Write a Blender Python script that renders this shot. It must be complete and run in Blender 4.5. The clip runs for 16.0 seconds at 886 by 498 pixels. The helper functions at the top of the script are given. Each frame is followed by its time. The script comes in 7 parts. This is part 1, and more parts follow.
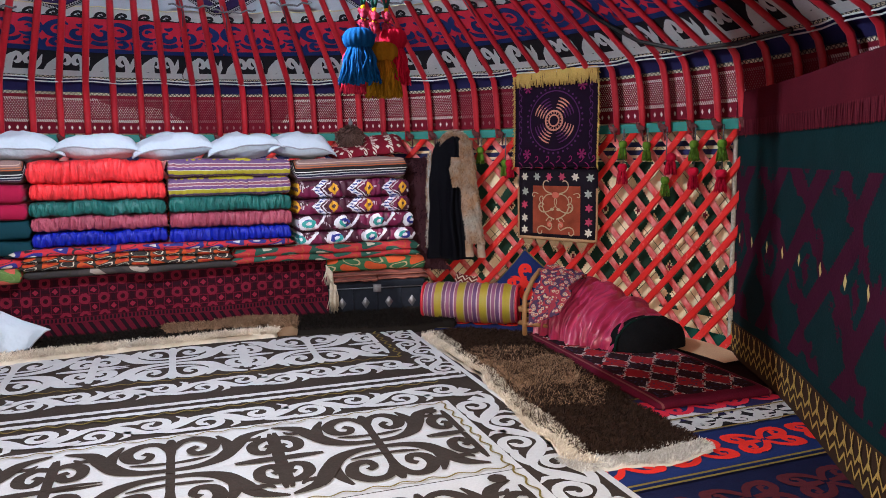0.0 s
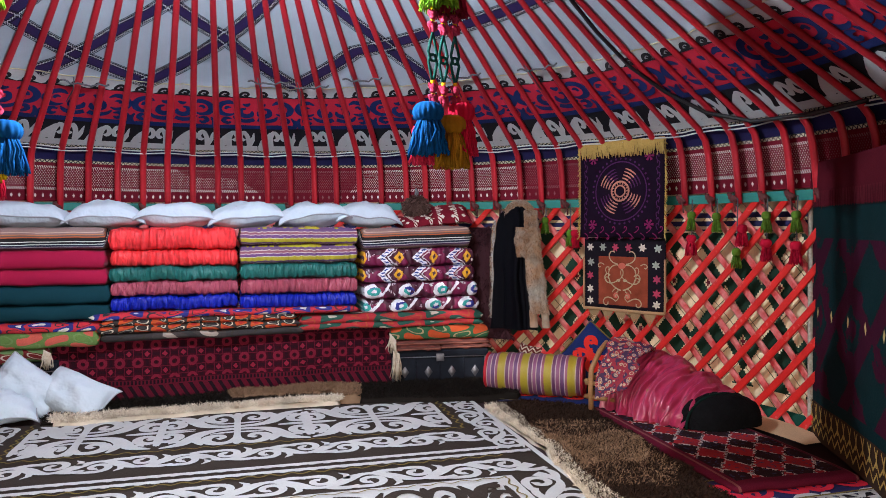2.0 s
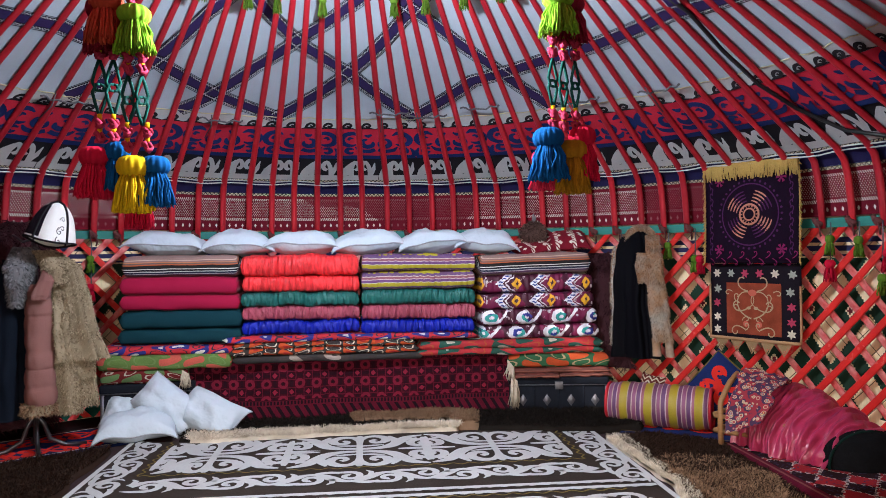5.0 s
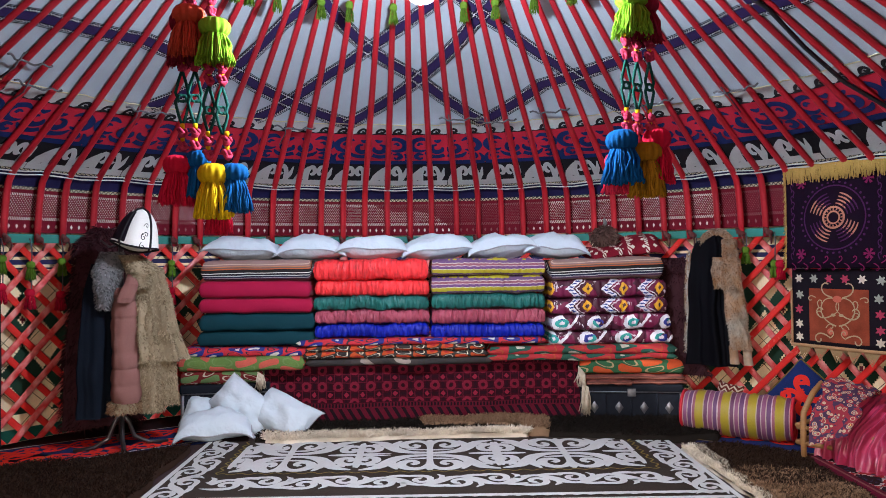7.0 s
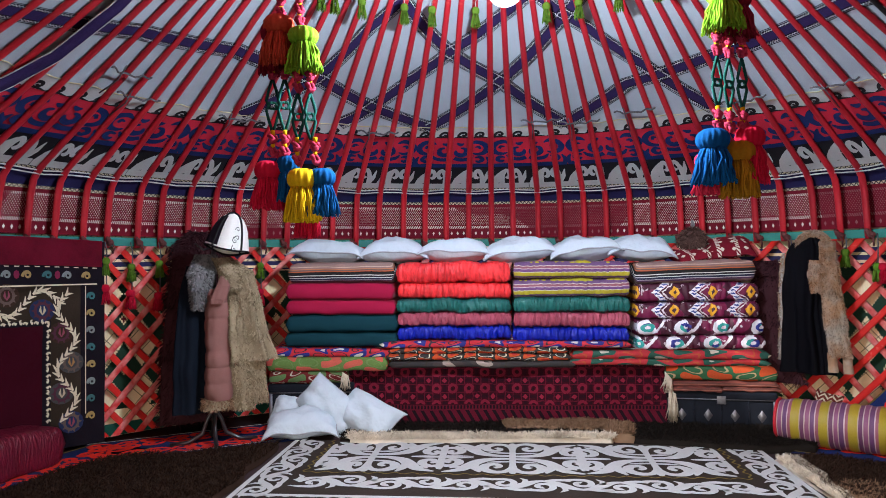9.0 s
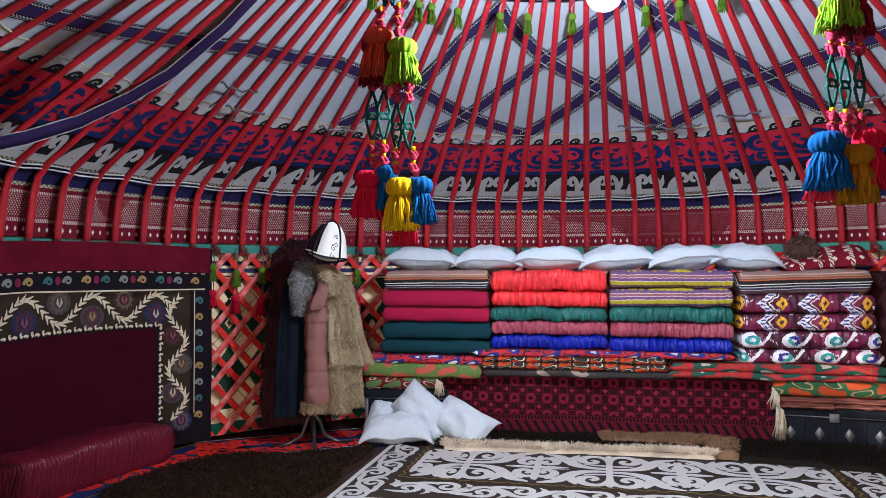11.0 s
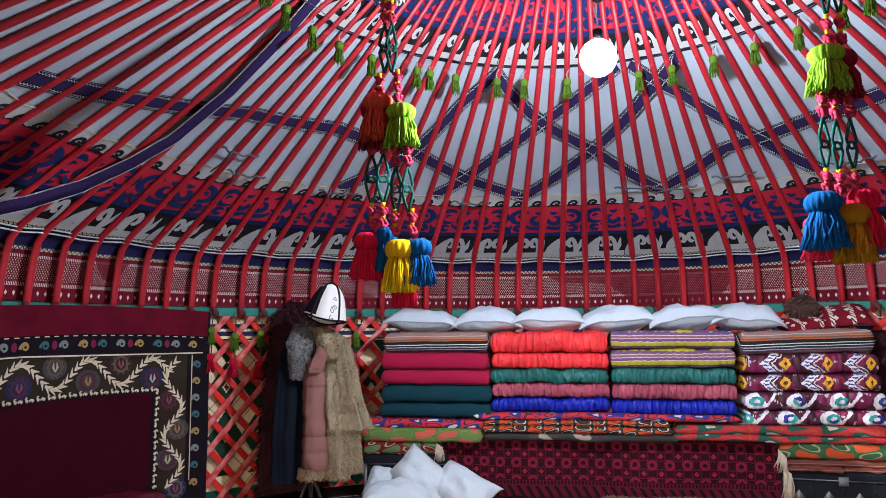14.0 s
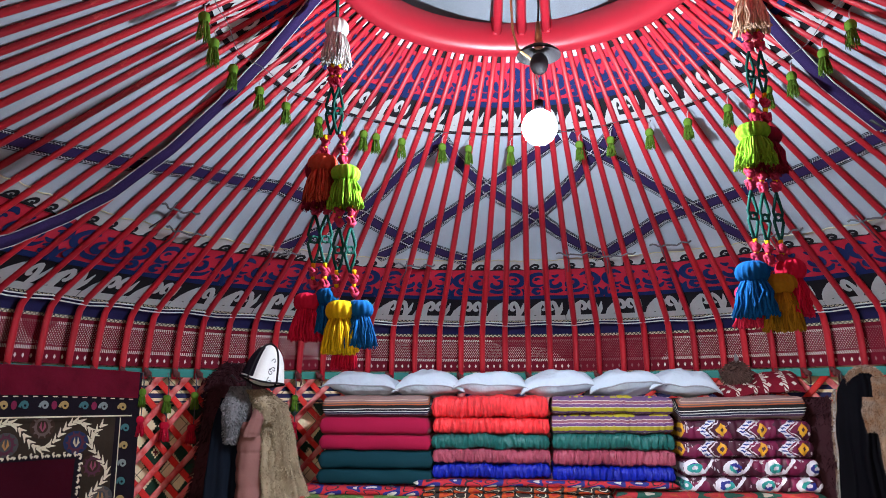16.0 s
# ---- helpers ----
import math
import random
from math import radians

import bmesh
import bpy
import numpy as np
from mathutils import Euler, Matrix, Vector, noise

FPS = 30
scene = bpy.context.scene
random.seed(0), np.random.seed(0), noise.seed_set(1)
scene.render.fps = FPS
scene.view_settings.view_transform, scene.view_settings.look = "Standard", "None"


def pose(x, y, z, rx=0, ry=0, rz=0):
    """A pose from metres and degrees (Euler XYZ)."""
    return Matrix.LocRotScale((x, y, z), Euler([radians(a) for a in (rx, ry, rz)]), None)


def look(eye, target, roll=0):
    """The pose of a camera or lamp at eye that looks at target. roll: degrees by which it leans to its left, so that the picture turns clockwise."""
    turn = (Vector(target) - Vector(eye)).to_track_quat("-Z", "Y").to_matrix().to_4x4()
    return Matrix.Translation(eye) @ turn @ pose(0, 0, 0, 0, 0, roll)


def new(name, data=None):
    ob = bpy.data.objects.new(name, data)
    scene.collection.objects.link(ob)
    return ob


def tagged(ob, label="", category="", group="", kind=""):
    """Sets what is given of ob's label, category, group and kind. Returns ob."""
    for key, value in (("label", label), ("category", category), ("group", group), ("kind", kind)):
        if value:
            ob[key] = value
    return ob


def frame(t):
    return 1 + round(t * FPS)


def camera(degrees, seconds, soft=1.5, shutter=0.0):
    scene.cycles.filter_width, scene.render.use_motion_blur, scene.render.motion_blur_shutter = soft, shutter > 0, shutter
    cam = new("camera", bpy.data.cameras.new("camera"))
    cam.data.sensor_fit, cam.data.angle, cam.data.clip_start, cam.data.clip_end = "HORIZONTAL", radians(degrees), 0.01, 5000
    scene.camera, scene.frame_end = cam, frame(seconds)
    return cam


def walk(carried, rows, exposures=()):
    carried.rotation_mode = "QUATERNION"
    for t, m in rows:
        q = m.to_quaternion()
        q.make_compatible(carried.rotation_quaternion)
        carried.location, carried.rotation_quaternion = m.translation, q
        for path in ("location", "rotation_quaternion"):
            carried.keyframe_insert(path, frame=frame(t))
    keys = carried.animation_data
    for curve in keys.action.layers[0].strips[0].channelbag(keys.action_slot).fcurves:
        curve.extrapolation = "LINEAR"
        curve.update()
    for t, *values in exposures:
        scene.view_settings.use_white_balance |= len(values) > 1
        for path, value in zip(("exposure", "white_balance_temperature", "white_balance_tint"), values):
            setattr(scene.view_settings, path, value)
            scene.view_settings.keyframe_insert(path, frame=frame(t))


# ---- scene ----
cam = camera(61.71, 16.0, 0.9)
walk(cam, [
    (0, pose(0.071, -2.913, 1.106, 82.90, 0.68, -21.14)),
    (0.5, pose(0.067, -2.912, 1.106, 84.46, 0.65, -19.80)),
    (1, pose(0.062, -2.910, 1.106, 85.90, 0.54, -18.51)),
    (1.5, pose(0.059, -2.909, 1.106, 87.16, 0.38, -17.42)),
    (2, pose(0.055, -2.908, 1.106, 88.29, 0.32, -16.34)),
    (2.5, pose(0.051, -2.907, 1.106, 89.15, 0.26, -15.06)),
    (3, pose(0.046, -2.906, 1.106, 89.70, 0.22, -13.62)),
    (3.5, pose(0.041, -2.904, 1.106, 90.03, 0.28, -12.00)),
    (4, pose(0.035, -2.903, 1.106, 90.17, 0.41, -10.38)),
    (6.5, pose(0.013, -2.900, 1.106, 90.71, 0.65, -3.88)),
    (7, pose(0.008, -2.900, 1.106, 90.80, 0.60, -2.47)),
    (7.5, pose(0.003, -2.900, 1.106, 90.79, 0.57, -0.97)),
    (8, pose(-0.002, -2.900, 1.106, 90.73, 0.63, 0.66)),
    (8.5, pose(-0.007, -2.900, 1.106, 90.79, 0.61, 2.13)),
    (9, pose(-0.012, -2.900, 1.106, 91.07, 0.54, 3.61)),
    (9.5, pose(-0.018, -2.901, 1.106, 91.36, 0.35, 5.26)),
    (10, pose(-0.025, -2.902, 1.106, 91.43, 0.18, 7.24)),
    (12.5, pose(-0.043, -2.905, 1.106, 93.24, 0.27, 12.72)),
    (13, pose(-0.042, -2.905, 1.106, 94.24, 0.51, 12.33)),
    (13.5, pose(-0.039, -2.904, 1.106, 95.36, 0.60, 11.56)),
    (14, pose(-0.036, -2.903, 1.106, 96.48, 0.53, 10.56)),
    (14.5, pose(-0.032, -2.903, 1.106, 97.54, 0.45, 9.48)),
    (15, pose(-0.029, -2.902, 1.106, 98.70, 0.38, 8.42)),
    (15.5, pose(-0.025, -2.902, 1.106, 99.99, 0.25, 7.36)),
    (16, pose(-0.021, -2.901, 1.106, 101.27, 0.09, 6.26)),
])

# ---- light ----
world = bpy.data.worlds.new("sky")
scene.world = world
world.use_nodes = True
_wn = world.node_tree.nodes
_sky = _wn.new("ShaderNodeTexSky")
_sky.sky_type, _sky.sun_disc = "NISHITA", False
_sky.sun_elevation, _sky.sun_rotation = radians(40), radians(200)
world.node_tree.links.new(_sky.outputs[0], _wn["Background"].inputs[0])
_wn["Background"].inputs[1].default_value = 0.12
sun = new("sun", bpy.data.lights.new("sun", "SUN"))
sun.data.energy, sun.data.angle, sun.data.color = 2.5, radians(0.6), (1.0, 0.95, 0.88)
sun.matrix_world = look((0, 0, 10), (4.0, 8.0, 0.0))
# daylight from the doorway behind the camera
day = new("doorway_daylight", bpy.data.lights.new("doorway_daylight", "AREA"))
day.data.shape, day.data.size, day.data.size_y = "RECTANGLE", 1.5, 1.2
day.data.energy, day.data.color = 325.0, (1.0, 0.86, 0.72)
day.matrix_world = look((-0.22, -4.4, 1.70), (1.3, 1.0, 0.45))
bulb_light = new("bulb_light", bpy.data.lights.new("bulb_light", "POINT"))
bulb_light.data.energy, bulb_light.data.color, bulb_light.data.shadow_soft_size = 96.0, (0.75, 0.86, 1.0), 0.025
bulb_light.location = (0.062, 0.10, 2.222)
# the bulb throws more of its light downwards, away from its cap
bulb_down = new("bulb_downlight", bpy.data.lights.new("bulb_downlight", "SPOT"))
bulb_down.data.energy, bulb_down.data.color, bulb_down.data.shadow_soft_size = 112.0, (0.75, 0.86, 1.0), 0.025
bulb_down.data.spot_size, bulb_down.data.spot_blend = radians(179), 0.16
bulb_down.location = (0.062, 0.10, 2.217)
scene.view_settings.exposure = 0.32


# ---- node helpers ----
class V:
    """A number in a node tree, for writing patterns as formulas."""

    def __init__(self, nt, s):
        self.nt, self.s = nt, s

    def op(self, name, *others):
        n = self.nt.nodes.new("ShaderNodeMath")
        n.operation = name
        self.nt.links.new(self.s, n.inputs[0])
        for i, o in enumerate(others):
            if isinstance(o, V):
                self.nt.links.new(o.s, n.inputs[i + 1])
            else:
                n.inputs[i + 1].default_value = o
        return V(self.nt, n.outputs[0])

    def __add__(self, o): return self.op("ADD", o)
    def __sub__(self, o): return self.op("SUBTRACT", o)
    def __mul__(self, o): return self.op("MULTIPLY", o)
    def __truediv__(self, o): return self.op("DIVIDE", o)
    def __lt__(self, o): return self.op("LESS_THAN", o)
    def __gt__(self, o): return self.op("GREATER_THAN", o)
    def abs(self): return self.op("ABSOLUTE")
    def frac(self): return self.op("FRACT")
    def floor(self): return self.op("FLOOR")
    def sin(self): return self.op("SINE")
    def min(self, o): return self.op("MINIMUM", o)
    def max(self, o): return self.op("MAXIMUM", o)
    def tri(self): return (self.frac() - 0.5).abs()


class Mat:
    """A principled material under construction."""

    def __init__(self, name, rough=0.85, metal=0.0, sheen=0.0):
        self.m = bpy.data.materials.new(name)
        self.m.use_nodes = True
        self.nt = self.m.node_tree
        self.b = self.nt.nodes["Principled BSDF"]
        self.b.inputs["Roughness"].default_value = rough
        self.b.inputs["Metallic"].default_value = metal
        self.b.inputs["Specular IOR Level"].default_value = 0.06 if rough >= 0.7 else 0.4
        self.b.inputs["Sheen Weight"].default_value = sheen
        self.b.inputs["Sheen Roughness"].default_value = 0.4

    def node(self, kind):
        return self.nt.nodes.new(kind)

    def coords(self, which="Object"):
        n = self.node("ShaderNodeTexCoord")
        x = self.node("ShaderNodeSeparateXYZ")
        self.nt.links.new(n.outputs[which], x.inputs[0])
        return [V(self.nt, o) for o in x.outputs]

    def noise(self, scale, detail=3.0, which="Object", stretch=None):
        n = self.node("ShaderNodeTexCoord")
        t = self.node("ShaderNodeTexNoise")
        t.inputs["Scale"].default_value, t.inputs["Detail"].default_value = scale, detail
        src = n.outputs[which]
        if stretch:
            mp = self.node("ShaderNodeMapping")
            mp.inputs["Scale"].default_value = stretch
            self.nt.links.new(src, mp.inputs[0])
            src = mp.outputs[0]
        self.nt.links.new(src, t.inputs["Vector"])
        return V(self.nt, t.outputs["Fac"])

    def mix(self, fac, a, b, blend="MIX"):
        n = self.node("ShaderNodeMix")
        n.data_type, n.blend_type = "RGBA", blend
        for slot, v in ((n.inputs[0], fac), (n.inputs[6], a), (n.inputs[7], b)):
            if isinstance(v, V):
                self.nt.links.new(v.s, slot)
            elif isinstance(v, tuple):
                slot.default_value = (*v[:3], 1.0)
            elif isinstance(v, (int, float)):
                slot.default_value = v
            else:
                self.nt.links.new(v, slot)
        return n.outputs[2]

    def done(self, color, var=0.25, vscale=6.0, grain=0.2, gscale=160.0, bump=0.25, bscale=None, stretch=None, bdist=0.004):
        """Ends the colour with two scales of variation and a fine relief."""
        big = self.noise(vscale, 4.0)
        fine = self.noise(gscale, 2.0, stretch=stretch)
        f = (big - 0.5) * (2 * var) + (fine - 0.5) * (2 * grain) + 1.0
        c = self.node("ShaderNodeCombineColor")
        for i in range(3):
            self.nt.links.new(f.s, c.inputs[i])
        out = self.mix(1.0, color, c.outputs[0], "MULTIPLY")
        self.nt.links.new(out, self.b.inputs["Base Color"])
        if bump:
            bn = self.node("ShaderNodeBump")
            bn.inputs["Strength"].default_value, bn.inputs["Distance"].default_value = bump, bdist
            h = self.noise(bscale, 3.0, stretch=stretch) if bscale else fine
            self.nt.links.new(h.s, bn.inputs["Height"])
            self.nt.links.new(bn.outputs[0], self.b.inputs["Normal"])
        return self.m


def plain(name, color, rough=0.85, metal=0.0, sheen=0.0, **k):
    return Mat(name, rough, metal, sheen).done(color, **k)


def per_piece(name, a, b, rough=0.9, island=False, **k):
    """Colour that differs from piece to piece (by object, or by island in joined stuff)."""
    m = Mat(name, rough)
    if island:
        n = m.node("ShaderNodeNewGeometry")
        r = V(m.nt, n.outputs["Random Per Island"])
    else:
        n = m.node("ShaderNodeObjectInfo")
        r = V(m.nt, n.outputs["Random"])
    return m.done(m.mix(r, a, b), **k)


def striped(name, stops, period, axis=None, rough=0.75, sheen=0.0, phase=10.5, **k):
    """Woven stripes: stops are (share, colour); the stripe coordinate is an axis of the object, or z folded over y."""
    m = Mat(name, rough, 0.0, sheen)
    x, y, z = m.coords()
    c = (x, y, z)[axis] if axis is not None else z - y * 0.3
    wob = (m.noise(9.0) - 0.5) * 0.006
    f = ((c + wob) / period + phase).frac()
    r = m.node("ShaderNodeValToRGB")
    r.color_ramp.interpolation = "CONSTANT"
    total, at = sum(s for s, _ in stops), 0.0
    els = r.color_ramp.elements
    els.remove(els[1])
    for i, (s, col) in enumerate(stops):
        e = els[0] if i == 0 else els.new(at)
        e.position, e.color = at, (*col, 1.0)
        at += s / total
    m.nt.links.new(f.s, r.inputs[0])
    return m.done(r.outputs[0], **k)


# ---- materials ----
RED_PAINT = Mat("red_paint", 0.42)
_n = RED_PAINT.noise(14.0, 5.0)
_o = RED_PAINT.node("ShaderNodeObjectInfo")
_r = V(RED_PAINT.nt, _o.outputs["Random"])
_base = RED_PAINT.mix(_r, (0.36, 0.012, 0.024), (0.54, 0.019, 0.032))
RED_PAINT = RED_PAINT.done(RED_PAINT.mix((_n > 0.66) * 0.5, _base, (0.62, 0.075, 0.065)), var=0.2, grain=0.12, gscale=70, bump=0.2)
SLAT_RED = Mat("red_slat_paint", 0.5)
_n = SLAT_RED.noise(22.0, 5.0)
SLAT_RED = SLAT_RED.done(SLAT_RED.mix((_n > 0.64) * 0.5, (0.66, 0.022, 0.018), (0.7, 0.15, 0.12)), var=0.3, grain=0.15, gscale=60, bump=0.25)
SLAT_PALE = Mat("worn_pink_slat_paint", 0.5)
_n = SLAT_PALE.noise(16.0, 5.0)
SLAT_PALE = SLAT_PALE.done(SLAT_PALE.mix((_n * 2.6 - 0.92).max(0.0).min(1.0), (0.58, 0.035, 0.035), (0.74, 0.30, 0.28)), var=0.3, grain=0.2, gscale=60, bump=0.25)
CROWN_RED = plain("crown_red_paint", (0.34, 0.012, 0.024), 0.35, var=0.15, grain=0.06, gscale=40, bump=0.1)
ROOF_FELT = plain("grey_roof_felt", (0.42, 0.475, 0.545), 0.95, var=0.2, vscale=3.0, grain=0.12, gscale=220, bump=0.4)
NAVY_FELT = plain("navy_felt", (0.024, 0.022, 0.082), 0.9, var=0.25, grain=0.2, bump=0.3)
BLUE_FELT = plain("blue_felt", (0.013, 0.024, 0.098), 0.95, var=0.3, grain=0.25, bump=0.35)
RED_FELT = plain("red_felt", (0.53, 0.024, 0.050), 0.95, var=0.25, grain=0.2, bump=0.35)
BLACK_FELT = plain("black_felt", (0.016, 0.015, 0.018), 0.95, var=0.3, grain=0.3, bump=0.35)
WHITE_FELT = plain("white_felt", (0.47, 0.475, 0.475), 0.95, var=0.14, grain=0.12, gscale=120, bump=0.4)
BROWN_FELT = plain("dark_brown_felt", (0.040, 0.031, 0.026), 0.95, var=0.3, grain=0.3, gscale=120, bump=0.4)
OLIVE_THREAD = plain("olive_thread", (0.16, 0.12, 0.035), 0.8, grain=0.2)
CORD_WHITE = plain("white_cord", (0.50, 0.50, 0.52), 0.7, grain=0.1)
CREAM_CORD = plain("cream_cord", (0.52, 0.47, 0.30), 0.85, grain=0.3)
GREEN_RIBBON = plain("teal_green_ribbon", (0.02, 0.20, 0.17), 0.6, var=0.25, grain=0.1)
PURPLE_STRAP = plain("purple_woven_strap", (0.034, 0.021, 0.082), 0.8, var=0.2, grain=0.3, gscale=110, bump=0.4)
GREY_STRING = plain("grey_string", (0.11, 0.11, 0.12), 0.9, grain=0.3)
BRASS_YELLOW = plain("yellow_thread", (0.75, 0.48, 0.01), 0.8, grain=0.15)
FLOOR_MAT = plain("dark_floor_felt", (0.045, 0.028, 0.030), 0.95, var=0.4, grain=0.3, bump=0.4)

# reed screen behind the lattice: cream reeds with dark green wool diamonds and thin black lines
REED = Mat("patterned_reed_screen", 0.75)
_u, _v, _w = REED.coords("UV")
_a = (_u / 0.24).tri()
_b = (_v / 0.33 + 0.21).tri()
_d = _a + _b
_step = ((_u / 0.011).floor() * 0.011 / 0.24).tri() + _b
_green = (_step < 0.53) * (_step > 0.12) * (_v > 0.17) * (_v < 1.06)
_core = (_step < 0.07) * (_v > 0.17) * (_v < 1.06)
_line = (((_u / 0.155 + _v / 0.155).tri() < 0.022) + ((_u / 0.155 - _v / 0.155).tri() < 0.022)).min(1.0)
_stripe = ((_v > 1.07) * (_v < 1.20)) * ((_v / 0.05).frac() < 0.62)
_reeds = (_u / 0.0055).tri()
_c = REED.mix(_reeds * 0.5, (0.86, 0.70, 0.45), (0.70, 0.54, 0.33))
_c = REED.mix(_line * 0.85, _c, (0.03, 0.03, 0.025))
_c = REED.mix(_green, _c, (0.018, 0.045, 0.030))
_c = REED.mix(_core, _c, (0.14, 0.02, 0.03))
_c = REED.mix(_stripe, _c, (0.03, 0.03, 0.09))
REED = REED.done(_c, var=0.18, vscale=5.0, grain=0.15, gscale=90, stretch=(1, 1, 0.15), bump=0.3)

# woven band over the lattice: maroon with rows of white figures
BAND = Mat("maroon_woven_band", 0.9)
_u, _v, _w = BAND.coords("UV")
_net = ((_u / 0.016 + (_v / 0.012).floor() * 0.5).tri() < 0.15) * ((_v / 0.012).tri() < 0.30)
_rows = (_v > 0.105) * (_v < 0.225)
_dash = ((_u / 0.014 + _v / 0.03).tri() < 0.24) * (((_v - 0.088).abs() < 0.010) + ((_v - 0.238).abs() < 0.008)).min(1.0)
_drop = (((_u / 0.048).tri() * 0.048 + (_v - 0.040).abs() * 0.55) < 0.0085)
_patch = (BAND.noise(0.9, 0.0, "UV") > 0.42)
_wh = (_net * _rows * 0.85 + _dash + _drop).min(1.0) * (_patch * 0.85 + 0.15)
_c = BAND.mix(_wh, (0.155, 0.010, 0.022), (0.70, 0.62, 0.58))
BAND = BAND.done(_c, var=0.3, vscale=4.0, grain=0.2, gscale=140, bump=0.4)

# chain ribbon: cream with black twisting line
CHAIN = Mat("cream_chain_ribbon", 0.85)
_u, _v, _w = CHAIN.coords("UV")
_z1 = ((_u / 0.03).tri() * 2.0 - _v / 0.022).abs() < 0.24
_ed = (_v / 0.022 - 0.5).abs() > 0.40
CHAIN = CHAIN.done(CHAIN.mix((_z1 + _ed).min(1.0), (0.58, 0.52, 0.36), (0.03, 0.03, 0.04)), var=0.2, grain=0.2)


# ---- mesh helpers ----
def link_mesh(name, verts, faces, material, parent=None, label="", uvs=None, smooth=True):
    me = bpy.data.meshes.new(name)
    me.from_pydata([tuple(v) for v in verts], [], faces)
    if uvs is not None:
        layer = me.uv_layers.new(name="uv")
        idx = np.empty(len(me.loops), dtype=np.int32)
        me.loops.foreach_get("vertex_index", idx)
        layer.data.foreach_set("uv", np.asarray(uvs, dtype=np.float32)[idx].ravel())
    me.polygons.foreach_set("use_smooth", [smooth] * len(me.polygons))
    me.materials.append(material)
    me.update()
    ob = new(name, me)
    if parent is not None:
        ob.parent = parent
    if label:
        tagged(ob, label)
    return ob


def part(name, bm, material, parent, label="", smooth=True):
    me = bpy.data.meshes.new(name)
    bm.to_mesh(me)
    bm.free()
    me.polygons.foreach_set("use_smooth", [smooth] * len(me.polygons))
    me.materials.append(material)
    ob = new(name, me)
    ob.parent = parent
    if label:
        tagged(ob, label)
    return ob


def thing(name, m, label, category, group="", kind=""):
    ob = new(name)
    ob.empty_display_size = 0.1
    ob.matrix_world = m
    return tagged(ob, label, category, group, kind)


class Geo:
    """Collects vertices and faces for one mesh."""

    def __init__(self):
        self.v, self.f, self.uv = [], [], []

    def grid(self, fn, nu, nv, close_u=False, close_v=False):
        """fn(i / nu, j / nv) gives a point."""
        s = len(self.v)
        cu, cv = nu + (not close_u), nv + (not close_v)
        for i in range(cu):
            for j in range(cv):
                self.v.append(fn(i / nu, j / nv))
        for i in range(nu):
            for j in range(nv):
                a, b = s + i * cv, s + ((i + 1) % cu) * cv
                self.f.append((a + j, b + j, b + (j + 1) % cv, a + (j + 1) % cv))
        return self

    def tube(self, pts, rad, sides=8, caps=True, flat=1.0):
        """A tube along pts; rad is a number or one for each point; flat squashes it upwards."""
        pts = [Vector(p) for p in pts]
        n = len(pts)
        rr = rad if isinstance(rad, (list, tuple)) else [rad] * n
        s = len(self.v)
        side = None
        for i, p in enumerate(pts):
            t = (pts[min(i + 1, n - 1)] - pts[max(i - 1, 0)]).normalized()
            if side is None:
                side = t.cross(Vector((0, 0, 1)))
                if side.length < 0.05:
                    side = t.cross(Vector((1, 0, 0)))
            side = (side - t * side.dot(t)).normalized()
            up = side.cross(t)
            for k in range(sides):
                a = 2 * math.pi * k / sides
                self.v.append(p + side * math.cos(a) * rr[i] + up * math.sin(a) * rr[i] * flat)
        for i in range(n - 1):
            for k in range(sides):
                a, b = s + i * sides, s + (i + 1) * sides
                k2 = (k + 1) % sides
                self.f.append((a + k, b + k, b + k2, a + k2))
        if caps:
            self.f.append(tuple(s + k for k in range(sides)))
            self.f.append(tuple(s + (n - 1) * sides + sides - 1 - k for k in range(sides)))
        return self

    def box(self, cx, cy, cz, sx, sy, sz, m=None, bevel=0.0):
        s = len(self.v)
        if bevel <= 0:
            for dz in (-1, 1):
                for dy in (-1, 1):
                    for dx in (-1, 1):
                        self.v.append(Vector((cx + dx * sx / 2, cy + dy * sy / 2, cz + dz * sz / 2)))
            self.f += [tuple(s + q for q in f) for f in ((0, 2, 3, 1), (4, 5, 7, 6), (0, 1, 5, 4), (2, 6, 7, 3), (0, 4, 6, 2), (1, 3, 7, 5))]
        else:
            bm = bmesh.new()
            bmesh.ops.create_cube(bm, size=1.0, matrix=Matrix.Translation((cx, cy, cz)) @ Matrix.Diagonal((sx, sy, sz, 1)))
            bmesh.ops.bevel(bm, geom=bm.edges[:], offset=bevel, segments=2, affect="EDGES", profile=0.6)
            bm.verts.index_update()
            self.v += [v.co.copy() for v in bm.verts]
            self.f += [tuple(s + v.index for v in f.verts) for f in bm.faces]
            bm.free()
        if m is not None:
            for i in range(s, len(self.v)):
                self.v[i] = m @ self.v[i]
        return self

    def ball(self, c, rx, ry, rz, nu=12, nv=8, wob=0.0):
        c = Vector(c)

        def fn(a, b):
            th, ph = 2 * math.pi * a, math.pi * (b - 0.5)
            d = Vector((math.cos(th) * math.cos(ph), math.sin(th) * math.cos(ph), math.sin(ph)))
            k = 1 + wob * noise.noise((d + c) * 4.0)
            return c + Vector((d.x * rx, d.y * ry, d.z * rz)) * k
        return self.grid(fn, nu, nv, close_u=True)

    def made(self, name, material, parent=None, label="", smooth=True, uvs=None):
        return link_mesh(name, self.v, self.f, material, parent, label, uvs, smooth)


